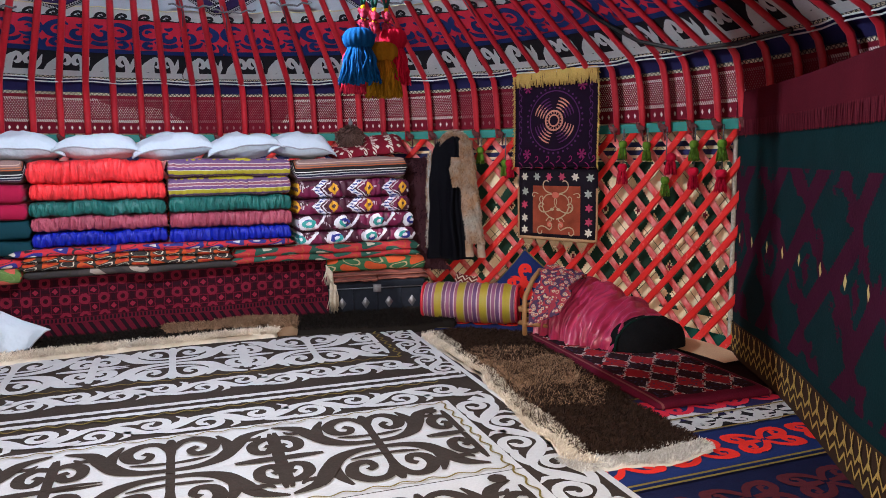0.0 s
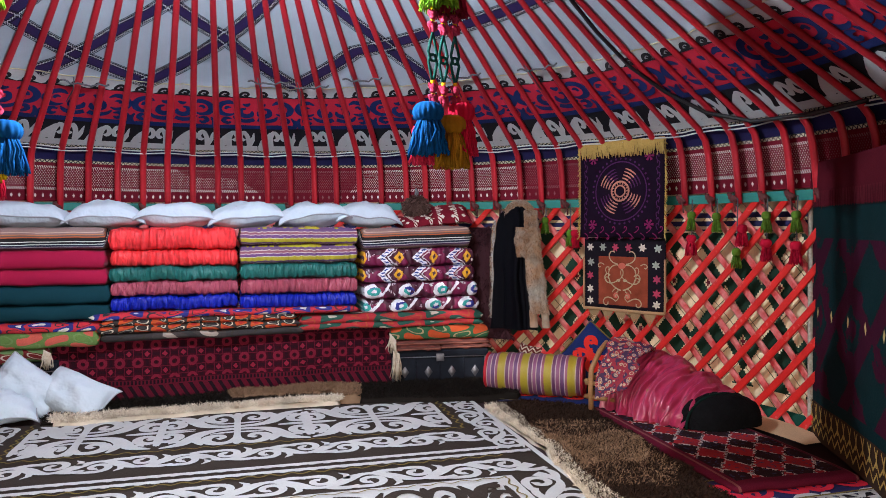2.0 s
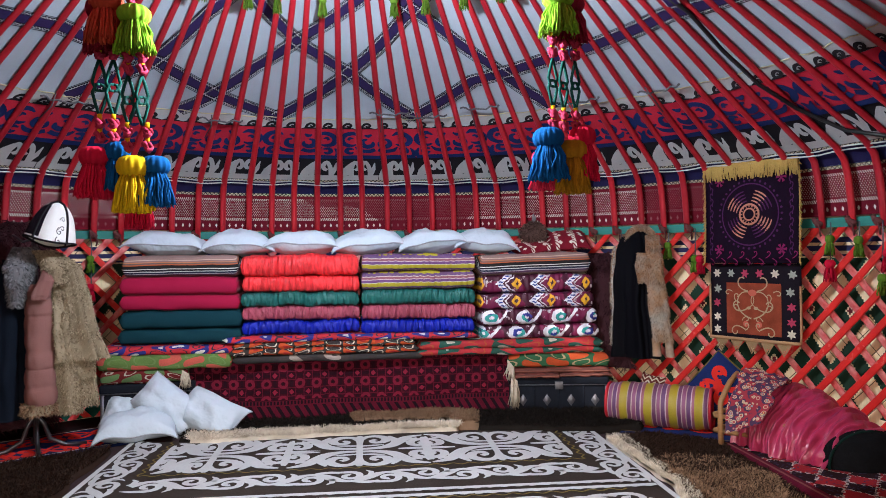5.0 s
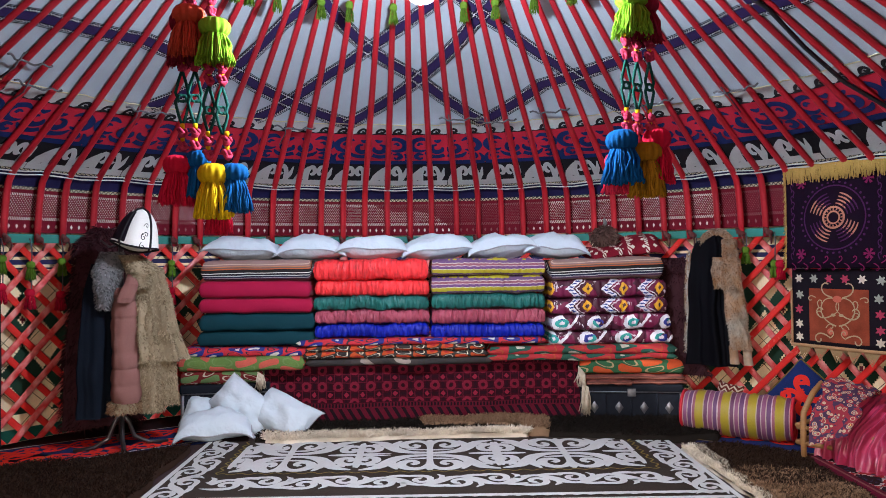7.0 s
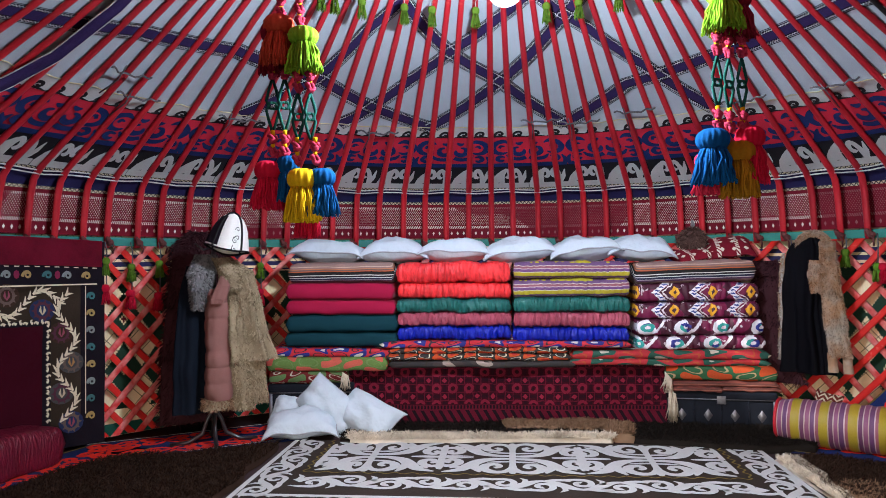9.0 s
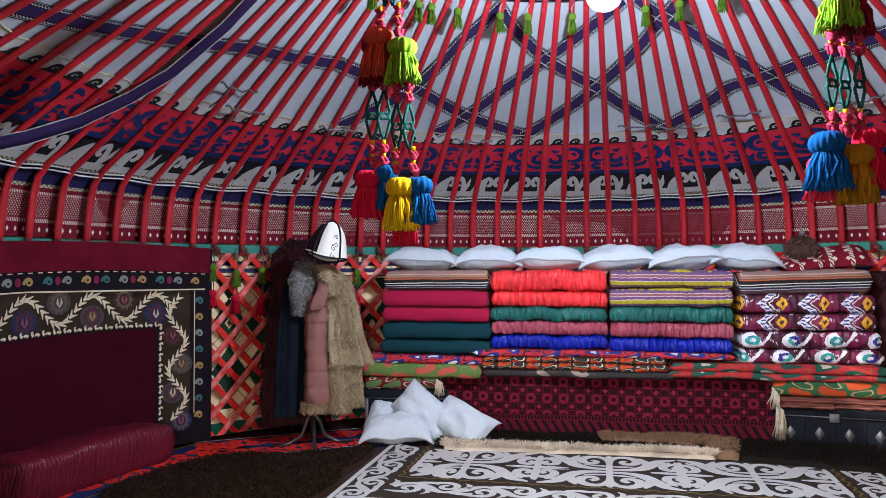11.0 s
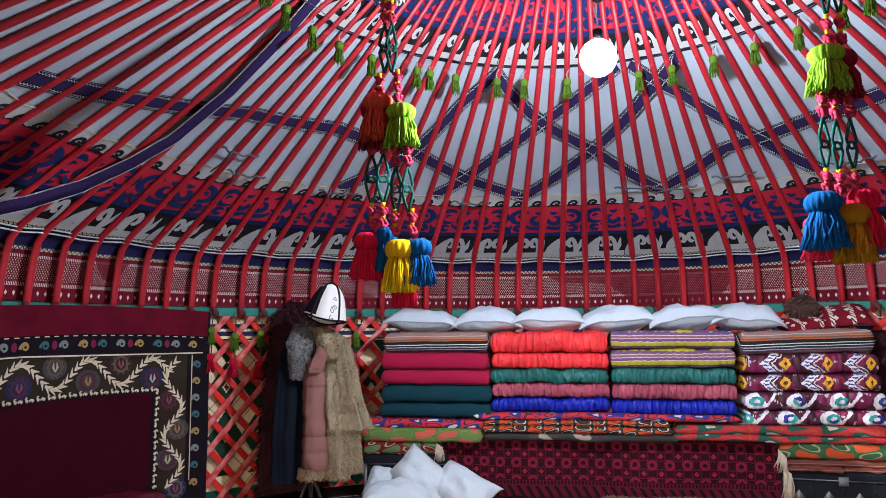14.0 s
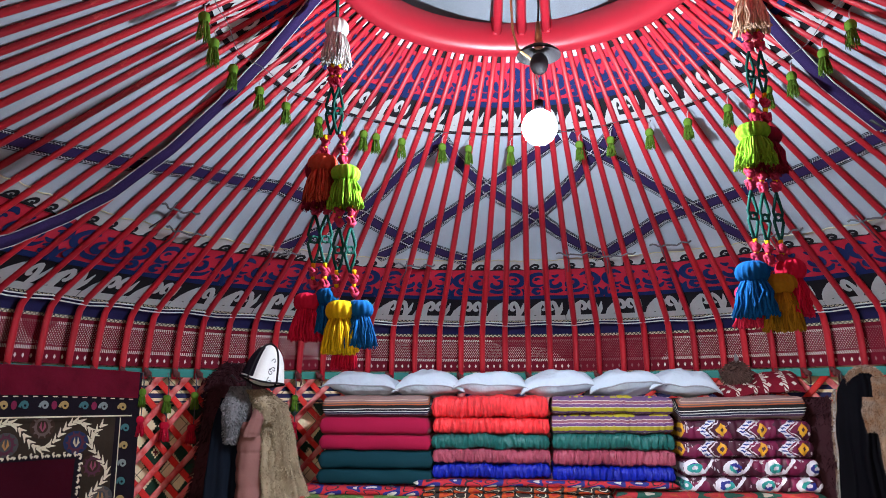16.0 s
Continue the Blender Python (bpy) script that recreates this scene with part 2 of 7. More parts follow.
def strip(g, pts, widths, place, lift=0.0, thick=0.0):
    """A flat band along 2D pts, laid on a surface by place(u, v, off)."""
    n = len(pts)
    s = len(g.v)
    for i in range(n):
        ax, ay = pts[max(i - 1, 0)]
        bx, by = pts[min(i + 1, n - 1)]
        dx, dy = bx - ax, by - ay
        ln = math.hypot(dx, dy) or 1e-6
        w = (widths[i] if isinstance(widths, (list, tuple)) else widths) / 2
        x, y = pts[i]
        g.v.append(place(x - dy / ln * w, y + dx / ln * w, lift))
        g.v.append(place(x + dy / ln * w, y - dx / ln * w, lift))
    for i in range(n - 1):
        a = s + 2 * i
        g.f.append((a, a + 1, a + 3, a + 2))


def curl(x, y, heading, length, turn, k=2.0, n=14):
    """A ram's-horn line: starts along heading (degrees) and winds ever tighter through turn degrees."""
    pts, h, st = [(x, y)], radians(heading), length / n
    for i in range(n):
        s = (i + 0.5) / n
        h += radians(turn) * (k + 1) * s ** k / n
        x, y = x + math.cos(h) * st, y + math.sin(h) * st
        pts.append((x, y))
    return pts


def horn_widths(w, n=14, tip=0.75):
    return [w * (0.55 + 0.6 * math.sin(math.pi * min(1.0, 0.15 + 0.75 * i / n))) if i < n else w * tip for i in range(n + 1)]


def blob(g, x, y, r, place, lift, n=9, sy=1.0):
    s = len(g.v)
    for i in range(n):
        a = 2 * math.pi * i / n
        g.v.append(place(x + r * math.cos(a), y + r * sy * math.sin(a), lift))
    g.f.append(tuple(range(s, s + n)))


# ---- the tent's form ----
R_WALL, R_RIM, Z_RIM, R_CROWN, Z_CROWN = 3.0, 2.93, 1.63, 0.80, 2.93
SLOPE = (R_RIM - R_CROWN) / (Z_CROWN - Z_RIM)
STEP = 360.0 / 104


def polar(th, r, z):
    a = radians(th)
    return Vector((r * math.sin(a), r * math.cos(a), z))


def on_roof(th, z, off=0.0):
    """A point of the roof's inside at bearing th and height z, off metres inwards."""
    r = R_RIM - (z - Z_RIM) * SLOPE
    return polar(th, r - 0.521 * off, z - 0.854 * off)


def on_wall(th, z, off=0.0):
    return polar(th, R_WALL - off, z)


def lathe(name, profile, th0, th1, n, material, parent=None, label="", kind="", closed=False):
    verts, faces, uvs = [], [], []
    run = [0.0]
    for (r0, z0), (r1, z1) in zip(profile, profile[1:]):
        run.append(run[-1] + math.hypot(r1 - r0, z1 - z0))
    m = len(profile)
    for i in range(n + 1):
        th = th0 + (th1 - th0) * i / n
        for (r, z), s in zip(profile, run):
            verts.append(polar(th, r, z))
            uvs.append((radians(th) * 3.0, s))
    for i in range(n):
        for j in range(m - 1):
            a, b = i * m + j, (i + 1) * m + j
            faces.append((a, b, b + 1, a + 1))
    return link_mesh(name, verts, faces, material, parent, label, uvs)


# ---- structure ----
ground = link_mesh("ground", [(-400, -400, -0.06), (400, -400, -0.06), (400, 400, -0.06), (-400, 400, -0.06)], [(0, 1, 2, 3)],
                   plain("dry_grass", (0.10, 0.11, 0.05), 0.95, var=0.4, vscale=0.5))
tagged(ground, "dry grassy ground outside the tent", "ground", kind="structure")
floor = lathe("floor", [(0.0, 0.0), (1.0, 0.0), (2.0, 0.0), (3.15, 0.0), (3.15, -0.05)], -180, 180, 96, FLOOR_MAT)
tagged(floor, "dark felt floor under the rugs", "floor", kind="structure")
wall = lathe("wall", [(3.05, 0.0), (3.05, 0.4), (3.05, 0.8), (3.05, 1.34), (3.10, 1.34), (3.10, 0.0)], -164, 164, 160, REED)
tagged(wall, "cream reed screen with dark green diamonds behind the lattice", "wall", kind="structure")
part_band = lathe("wall_band", [(3.012, 1.30), (2.995, 1.44), (2.965, 1.565)], -180, 180, 180, BAND)
tagged(part_band, "maroon woven band with rows of white figures", "woven band", kind="structure")
ob = lathe("chain_ribbon", [(2.966, 1.563), (2.958, 1.585)], -180, 180, 180, CHAIN, part_band)
ob = lathe("navy_strip", [(2.955, 1.585), (2.93, 1.615), (2.89, 1.645), (2.852, 1.670)], -180, 180, 180, NAVY_FELT, part_band, "navy blue cloth strip under the roof edge")
ob = lathe("green_ribbon", [(2.975, 1.235), (2.972, 1.262), (2.974, 1.29)], -164, 164, 180, GREEN_RIBBON, part_band, "teal green ribbon on the lattice top")
ob = lathe("base_ribbon", [(3.035, 0.005), (3.03, 0.05), (3.035, 0.085)], -164, 164, 160, plain("dark_green_ribbon", (0.012, 0.075, 0.055)), part_band)
roof = lathe("roof_felt", [(R_RIM + 0.03, Z_RIM - 0.02), (2.4, 1.953), (1.9, 2.2586), (1.4, 2.5638), (0.78, 2.942), (0.80, 3.0), (1.4, 2.64), (3.12, 1.60), (3.10, 1.30)], -180, 180, 180, ROOF_FELT)
tagged(roof, "grey felt roof cover stretched over red poles", "roof", kind="structure")

# roof poles
frame_ob = thing("roof_poles", Matrix.Identity(4), "red painted bent wooden poles rising to the crown", "roof frame", kind="structure")
_g = Geo()
_path = [(2.962, 1.225, 0.020), (2.95, 1.36, 0.022), (2.925, 1.52, 0.0225), (2.895, 1.61, 0.0225), (2.83, 1.675, 0.022), (2.4, 1.938, 0.021), (1.6, 2.43, 0.018), (0.80, 2.915, 0.014)]
_g.tube([(0, r, z) for r, z, w in _path], [w for r, z, w in _path], 10, flat=0.62)
pole0 = _g.made("roof_pole", RED_PAINT, frame_ob)
pole_mesh = pole0.data
pole0.rotation_euler = (0, 0, radians(-0.1))
for i in range(1, 104):
    ob = new("roof_pole", pole_mesh)
    ob.parent = frame_ob
    ob.rotation_euler = (radians(random.uniform(-0.12, 0.12)), 0, radians(-0.1 - i * STEP + random.uniform(-0.35, 0.35)))

# lattice slats, two layers
lattice = thing("lattice_wall", Matrix.Identity(4), "red and worn pink crossed wooden lattice slats", "lattice", kind="structure")
TILT = 18.2


def slat_mesh(name, sign, r, material):
    g = Geo()
    z0, z1, n = 0.015, 1.285, 10
    w, t = 0.022, 0.006

    def fn(a, b):
        z = z0 + (z1 - z0) * a
        th = sign * TILT * (z - 0.65)
        k = int(round(b * 8)) % 8
        dx, dr = ((-1, -0.6), (-0.7, -1), (0.7, -1), (1, -0.6), (1, 0.6), (0.7, 1), (-0.7, 1), (-1, 0.6))[k]
        return polar(th + math.degrees(dx * w / r) * 1.25, r - dr * t, z)
    g.grid(fn, n, 8, close_v=True)
    s = len(g.v)
    g.f.append(tuple(range(7, -1, -1)))
    g.f.append(tuple(range(s - 8, s)))
    me = g.made(name, material).data
    bpy.data.objects.remove([o for o in bpy.data.objects if o.data == me][0])
    return me


SLATS = {(1, True): slat_mesh("slat", 1, 2.985, SLAT_RED), (1, False): slat_mesh("slat", 1, 2.985, SLAT_PALE),
         (-1, True): slat_mesh("slat", -1, 3.004, SLAT_RED), (-1, False): slat_mesh("slat", -1, 3.004, SLAT_PALE)}
for i in range(-33, 34):
    for sign in (1, -1):
        th = 0.3 + (i + 0.5) * STEP
        right = th > 0
        ob = new("slat", SLATS[(sign, (sign == 1) == right)])
        ob.parent = lattice
        ob.rotation_euler = (0, 0, -radians(th + random.uniform(-0.25, 0.25)))

# crown ring with bars
crown = thing("roof_crown", Matrix.Identity(4), "red painted round wooden crown ring with arched bars", "roof crown", kind="structure")
ring = lathe("ring", [(0.86, 2.96), (0.83, 2.90), (0.80, 2.885), (0.76, 2.91), (0.745, 2.96), (0.745, 3.05), (0.78, 3.07), (0.84, 3.05), (0.86, 2.96)], -180, 180, 96, CROWN_RED, crown)
for axis in (0, 90):
    for off in (-0.13, 0.0, 0.13):
        half = math.sqrt(0.75 ** 2 - off ** 2)
        pts = []
        for k in range(13):
            s = -1 + k / 6
            p = Vector((off * (1 - 0.25 * (1 - s * s)), half * s, 3.0 + 0.20 * (1 - s * s)))
            pts.append(Matrix.Rotation(radians(axis), 4, "Z") @ p)
        g = Geo().tube(pts, 0.026, 6)
        g.made("crown_bar", CROWN_RED, crown)
for k in range(34):
    th = k * 360 / 34
    if abs(math.sin(radians(th * 2))) > 0.5:
        continue
    g = Geo().tube([polar(th, 0.752, 2.98), polar(th, 0.735, 3.10), polar(th, 0.70, 3.24)], [0.022, 0.026, 0.030], 6)
    g.made("crown_peg", CROWN_RED, crown)
# covers above the crown: pale boards on one side, grey felt on the other
cover = thing("crown_cover", Matrix.Identity(4), "pale boards and grey felt flap above the crown", "roof cover", kind="structure")
BOARD = plain("pale_boards", (0.66, 0.60, 0.50), 0.7, var=0.15, grain=0.15, gscale=30, stretch=(1, 12, 1))
for k in range(8):
    Geo().box(-1.0 + k * 0.163, 0.2, 3.60 + 0.02 * (k % 2), 0.155, 2.8, 0.02).made("board", BOARD, cover, smooth=False)
_g = Geo().grid(lambda a, b: Vector((-0.95 + 1.9 * a, 0.10 + 0.95 * b + 0.32 * (0.5 - a), 3.30 - 0.34 * b + 0.02 * math.sin(9 * a))), 12, 6)
_g.made("felt_flap", plain("dark_grey_felt", (0.20, 0.22, 0.25), 0.95, var=0.2), cover, "grey felt flap")

# ---- felt bands on the roof ----
bands = thing("roof_bands", Matrix.Identity(4), "red and blue felt bands with ram's-horn scrolls under the roof", "felt band", kind="structure")


def roof_strip(name, z0, z1, off, material, th0=-180, th1=180):
    g = Geo().grid(lambda a, b: on_roof(th0 + (th1 - th0) * a, z0 + (z1 - z0) * b, off), 180, 2)
    return g.made(name, material, bands)


roof_strip("black_border", 1.665, 1.825, 0.003, BLACK_FELT)
roof_strip("red_ground", 1.825, 1.992, 0.004, RED_FELT)
roof_strip("black_border", 1.992, 2.040, 0.003, BLACK_FELT)
roof_strip("black_border", 2.625, 2.735, 0.003, BLACK_FELT)
roof_strip("red_ground", 2.735, 2.885, 0.004, RED_FELT)
roof_strip("navy_border", 2.885, 2.93, 0.003, BLACK_FELT)


def roof_place(th0, z0, scale_u):
    """u in metres along the band, v in metres up the roof."""
    def place(u, v, off):
        return on_roof(th0 + u * scale_u, z0 + v * 0.521, off)
    return place


def smooth_line(ctrl, widths, steps=5):
    """A rounded line through control points, with its widths."""
    pts, ws, n = [], [], len(ctrl)
    for i in range(n - 1):
        p0, p1, p2, p3 = ctrl[max(i - 1, 0)], ctrl[i], ctrl[i + 1], ctrl[min(i + 2, n - 1)]
        for k in range(steps):
            t = k / steps
            pts.append(tuple(0.5 * (2 * b + (c - a) * t + (2 * a - 5 * b + 4 * c - d) * t * t + (3 * b - a - 3 * c + d) * t ** 3) for a, b, c, d in zip(p0, p1, p2, p3)))
            ws.append(widths[i] + (widths[i + 1] - widths[i]) * t)
    return pts + [ctrl[-1]], ws + [widths[-1]]


def mirrored(g, ctrl, widths, half, h, signs, pl, lift):
    """A stroke in shares of half a repeat and of the band's height, laid once for each mirror sign."""
    pts, ws = smooth_line(ctrl, widths)
    for k, sx in enumerate(signs):
        strip(g, [(sx * x * half, y * h) for x, y in pts], [w * h for w in ws], pl, lift + 0.0004 * k)


def scroll_band(name, z0, height, period, n0, n1, material, lift, style):
    """Scroll ornament repeated along a band; height in metres up the slope."""
    g = Geo()
    r = R_RIM - (z0 - Z_RIM) * SLOPE
    per = math.degrees(period / r)
    h, half = height, period / 2
    for i in range(n0, n1):
        pl = roof_place((i + 0.5) * per + random.uniform(-0.15, 0.15), z0, math.degrees(1 / r))
        if style == "blue":
            mirrored(g, [(0.46, 0.80), (0.62, 0.88), (0.82, 0.82), (0.92, 0.66), (0.84, 0.50), (0.66, 0.45), (0.52, 0.50)], [0.03, 0.13, 0.14, 0.16, 0.14, 0.10, 0.03], half, h, (-1, 1), pl, lift)
            mirrored(g, [(0.60, 0.70), (0.70, 0.72), (0.74, 0.64)], [0.03, 0.09, 0.07], half, h, (-1, 1), pl, lift + 0.001)
            mirrored(g, [(0.08, 0.60), (0.10, 0.48), (0.24, 0.42), (0.36, 0.50), (0.34, 0.64), (0.22, 0.68)], [0.04, 0.13, 0.15, 0.14, 0.10, 0.05], half, h, (-1, 1), pl, lift + 0.002)
            mirrored(g, [(0.10, 0.86), (0.20, 0.80), (0.30, 0.84)], [0.04, 0.12, 0.03], half, h, (-1, 1), pl, lift + 0.003)
            mirrored(g, [(0.04, 0.32), (0.22, 0.26), (0.44, 0.30), (0.56, 0.42)], [0.12, 0.13, 0.12, 0.03], half, h, (-1, 1), pl, lift + 0.004)
            mirrored(g, [(0.60, 0.34), (0.74, 0.36), (0.80, 0.26), (0.70, 0.19), (0.62, 0.24)], [0.04, 0.11, 0.12, 0.10, 0.04], half, h, (-1, 1), pl, lift + 0.005)
            mirrored(g, [(1.0, 0.06), (0.98, 0.22), (0.90, 0.38)], [0.20, 0.12, 0.03], half, h, (-1, 1), pl, lift + 0.006)
            strip(g, [(-half, 0.055 * h), (-0.5 * half, 0.06 * h), (0, 0.055 * h), (0.5 * half, 0.06 * h), (half, 0.055 * h)], [h * 0.11, h * 0.15, h * 0.12, h * 0.15, h * 0.11], pl, lift + 0.007)
        elif style == "white":
            strip(g, [(-half, 0.09 * h), (half, 0.09 * h)], h * 0.25, pl, lift)
            strip(g, [(-0.98 * half, 0.14 * h), (-0.62 * half, 0.38 * h), (-0.44 * half, 0.62 * h), (-0.30 * half, 0.86 * h)], [h * 0.05, h * 0.34, h * 0.26, h * 0.05], pl, lift + 0.001)
            for sx, x0 in ((1, -0.36), (-1, 0.62)):
                pts, ws = smooth_line([(x0, 0.20), (x0 + sx * 0.04, 0.62), (x0 + sx * 0.22, 0.88), (x0 + sx * 0.40, 0.70), (x0 + sx * 0.32, 0.50), (x0 + sx * 0.20, 0.56)], [0.16, 0.14, 0.14, 0.14, 0.12, 0.09])
                strip(g, [(x * half, y * h) for x, y in pts], [w * h for w in ws], pl, lift + 0.002 + 0.0006 * sx)
            strip(g, [(0.62 * half, 0.30 * h), (0.80 * half, 0.52 * h), (0.90 * half, 0.86 * h)], [h * 0.18, h * 0.14, h * 0.03], pl, lift + 0.004)
        elif style == "hooks":
            strip(g, curl(-0.55 * half, 0.20 * h, 70, period * 1.0, -330, 1.1), horn_widths(h * 0.22), pl, lift)
            strip(g, [(-half, 0.03 * h), (-0.4 * half, 0.16 * h), (0.3 * half, 0.12 * h), (half, 0.03 * h)], [h * 0.06, h * 0.26, h * 0.16, h * 0.06], pl, lift + 0.001)
    return tagged(g.made(name, material, bands), kind="stuff")


scroll_band("blue_ornament", 1.827, 0.31, 0.567, -16, 16, BLUE_FELT, 0.007, "blue")
scroll_band("white_ornament", 1.690, 0.245, 0.300, -31, 31, WHITE_FELT, 0.007, "white")
roof_strip("white_edge", 1.994, 2.046, 0.007, WHITE_FELT)
scroll_band("black_hooks", 1.994, 0.088, 0.130, -57, 57, BLACK_FELT, 0.010, "hooks")
scroll_band("blue_ornament", 2.737, 0.28, 0.36, -10, 10, BLUE_FELT, 0.008, "blue")
scroll_band("white_ornament", 2.640, 0.17, 0.24, -18, 18, WHITE_FELT, 0.007, "white")
# cream cord along the wavy upper edge
_g = Geo()
_g.tube([on_roof(th, 2.049 + 0.003 * math.sin(th * 0.9) + 0.002 * math.sin(th * 2.3), 0.010) for th in np.arange(-130, 130.1, 1.0)], 0.0038, 5)
_g.made("edge_cord", CREAM_CORD, bands)
check_mesh = None
for i in range(-52, 52):
    if i % 3 == 0:
        continue
    if check_mesh is None:
        ob = Geo().grid(lambda a, b: on_roof(-0.7 + 1.4 * a, 2.888 + 0.034 * b, 0.007), 1, 1).made("white_check", WHITE_FELT, bands)
        check_mesh = ob.data
    else:
        ob = new("white_check", check_mesh)
        ob.parent = bands
    ob.rotation_euler = (0, 0, -radians((i + 0.5) * STEP + random.uniform(-0.2, 0.2)))
ob = lathe("chain_edge", [(2.852, 1.668), (2.832, 1.680)], -180, 180, 180, CHAIN, bands)
# double white cord over the poles
for z, r in ((1.645, 2.846), (1.664, 2.836)):
    _g = Geo()
    pts = [polar(th, r + (0.0 if round(th / STEP * 2) % 2 == 0 else 0.010), z + 0.006 * math.sin(th * 0.7)) for th in np.arange(-120, 120.1, STEP / 2)]
    _g.tube(pts, 0.0045, 5)
    _g.made("white_cord", CORD_WHITE, bands)

# purple straps crossing outside the poles, with patterned edges
STRAP_EDGE = plain("strap_edge", (0.60, 0.60, 0.64), 0.85, var=0.15, grain=0.45, gscale=60)


BLACK_CLOTH0 = plain("black_edge_thread", (0.012, 0.011, 0.016), 0.9)


def roof_strap(path):
    strap = thing("roof_strap", Matrix.Identity(4), "purple woven strap with patterned edges laid over the roof felt", "strap", "straps on the roof", kind="structure")
    pts = []
    for (z0, t0), (z1, t1) in zip(path, path[1:]):
        for k in range(8):
            s = k / 8
            pts.append((t0 + (t1 - t0) * s, z0 + (z1 - z0) * s))
    pts.append((path[-1][1], path[-1][0]))
    flat = [(radians(t) * 2.0, z / 0.521) for t, z in pts]
    pl = lambda u, v, off: on_roof(math.degrees(u / 2.0), v * 0.521, off)
    g = Geo()
    strip(g, flat, 0.064, pl, 0.010)
    g.made("webbing", PURPLE_STRAP, strap)
    for sgn in (-1, 1):
        e = Geo()
        n = len(flat)
        off = []
        for i, (x, y) in enumerate(flat):
            ax, ay = flat[max(i - 1, 0)]
            bx, by = flat[min(i + 1, n - 1)]
            ln = math.hypot(bx - ax, by - ay)
            off.append((x - (by - ay) / ln * 0.038 * sgn, y + (bx - ax) / ln * 0.038 * sgn))
        strip(e, off, 0.020, pl, 0.012)
        e.made("edging", BLACK_CLOTH0, strap)
        e, zz, acc = Geo(), [], 0.0
        for (ax, ay), (bx, by) in zip(off, off[1:]):
            ln = math.hypot(bx - ax, by - ay)
            k = max(1, round(ln / 0.008))
            for q in range(k):
                sd = 0.0052 if len(zz) % 2 else -0.0052
                zz.append((ax + (bx - ax) * q / k - (by - ay) / ln * sd, ay + (by - ay) * q / k + (bx - ax) / ln * sd))
        strip(e, zz, 0.0050, pl, 0.0135)
        e.made("white_zigzag", STRAP_EDGE, strap)
        e = Geo()
        strip(e, [(x + (ox - x) * 1.42, y + (oy - y) * 1.42) for (x, y), (ox, oy) in zip(flat, off)], 0.005, pl, 0.013)
        e.made("outline", BLACK_CLOTH0, strap)


for path in ([(2.05, -10.8), (2.28, 2.1), (2.50, 14.7), (2.62, 24)], [(2.05, 13.6), (2.28, 2.1), (2.41, -8.5), (2.60, -21)],
             [(2.05, -10.2), (2.14, -21.3), (2.25, -32.7), (2.31, -50.9), (2.28, -69), (2.2, -86), (2.1, -104)],
             [(2.05, -27), (2.10, -24), (2.28, -16), (2.41, -8.5), (2.54, 1.7), (2.62, 9)],
             [(2.05, 12.5), (2.22, 25.7), (2.27, 40.3), (2.32, 67.8), (2.27, 90)],
             [(2.05, 38.5), (2.29, 30.2), (2.47, 21.9), (2.62, 12)], [(2.05, -44), (2.25, -34), (2.48, -27.4), (2.62, -20.6)]):
    roof_strap(path)

# strings tied round pairs of poles
for th, z in ((9.2, 2.11), (16.0, 2.09), (26.0, 2.12), (-44.5, 2.06), (-20.0, 2.05), (-62.0, 2.08), (-66.0, 2.16), (58.0, 2.09), (44.0, 2.10)):
    g = Geo()
    n = 14
    g.tube([on_roof(th - 3.6 + 7.2 * k / n, z + 0.004 * math.sin(k * 1.3) - 0.012 * math.sin(math.pi * k / n), 0.058 + 0.004 * math.cos(k * 2.0)) for k in range(n + 1)], 0.006, 5)
    g.tube([on_roof(th - 1.8, z + 0.02, 0.063), on_roof(th - 1.5, z - 0.03, 0.075), on_roof(th - 1.9, z - 0.10, 0.062)], 0.004, 5)
    ob = g.made("tie_string", GREY_STRING)
    tagged(ob, "grey string knotted round two red roof poles", "string", "tie strings")

# ties where poles meet the lattice
_g = Geo()
_g.ball((0, 2.945, 1.255), 0.024, 0.022, 0.022, 8, 6, 0.6)
_g.ball((-0.016, 2.935, 1.275), 0.016, 0.014, 0.018, 7, 5, 0.6)
_g.tube([(0.01, 2.93, 1.25), (0.022, 2.925, 1.22), (0.016, 2.94, 1.185)], 0.006, 5)
knot0 = _g.made("pole_tie", plain("dark_leather", (0.13, 0.045, 0.045), 0.7, var=0.4, grain=0.3), lattice)
for i in range(-30, 31):
    ob = knot0 if i == 0 else new("pole_tie", knot0.data)
    ob.parent = lattice
    ob.rotation_euler = (0, 0, -radians(0.1 + i * STEP + random.uniform(-0.4, 0.4)))

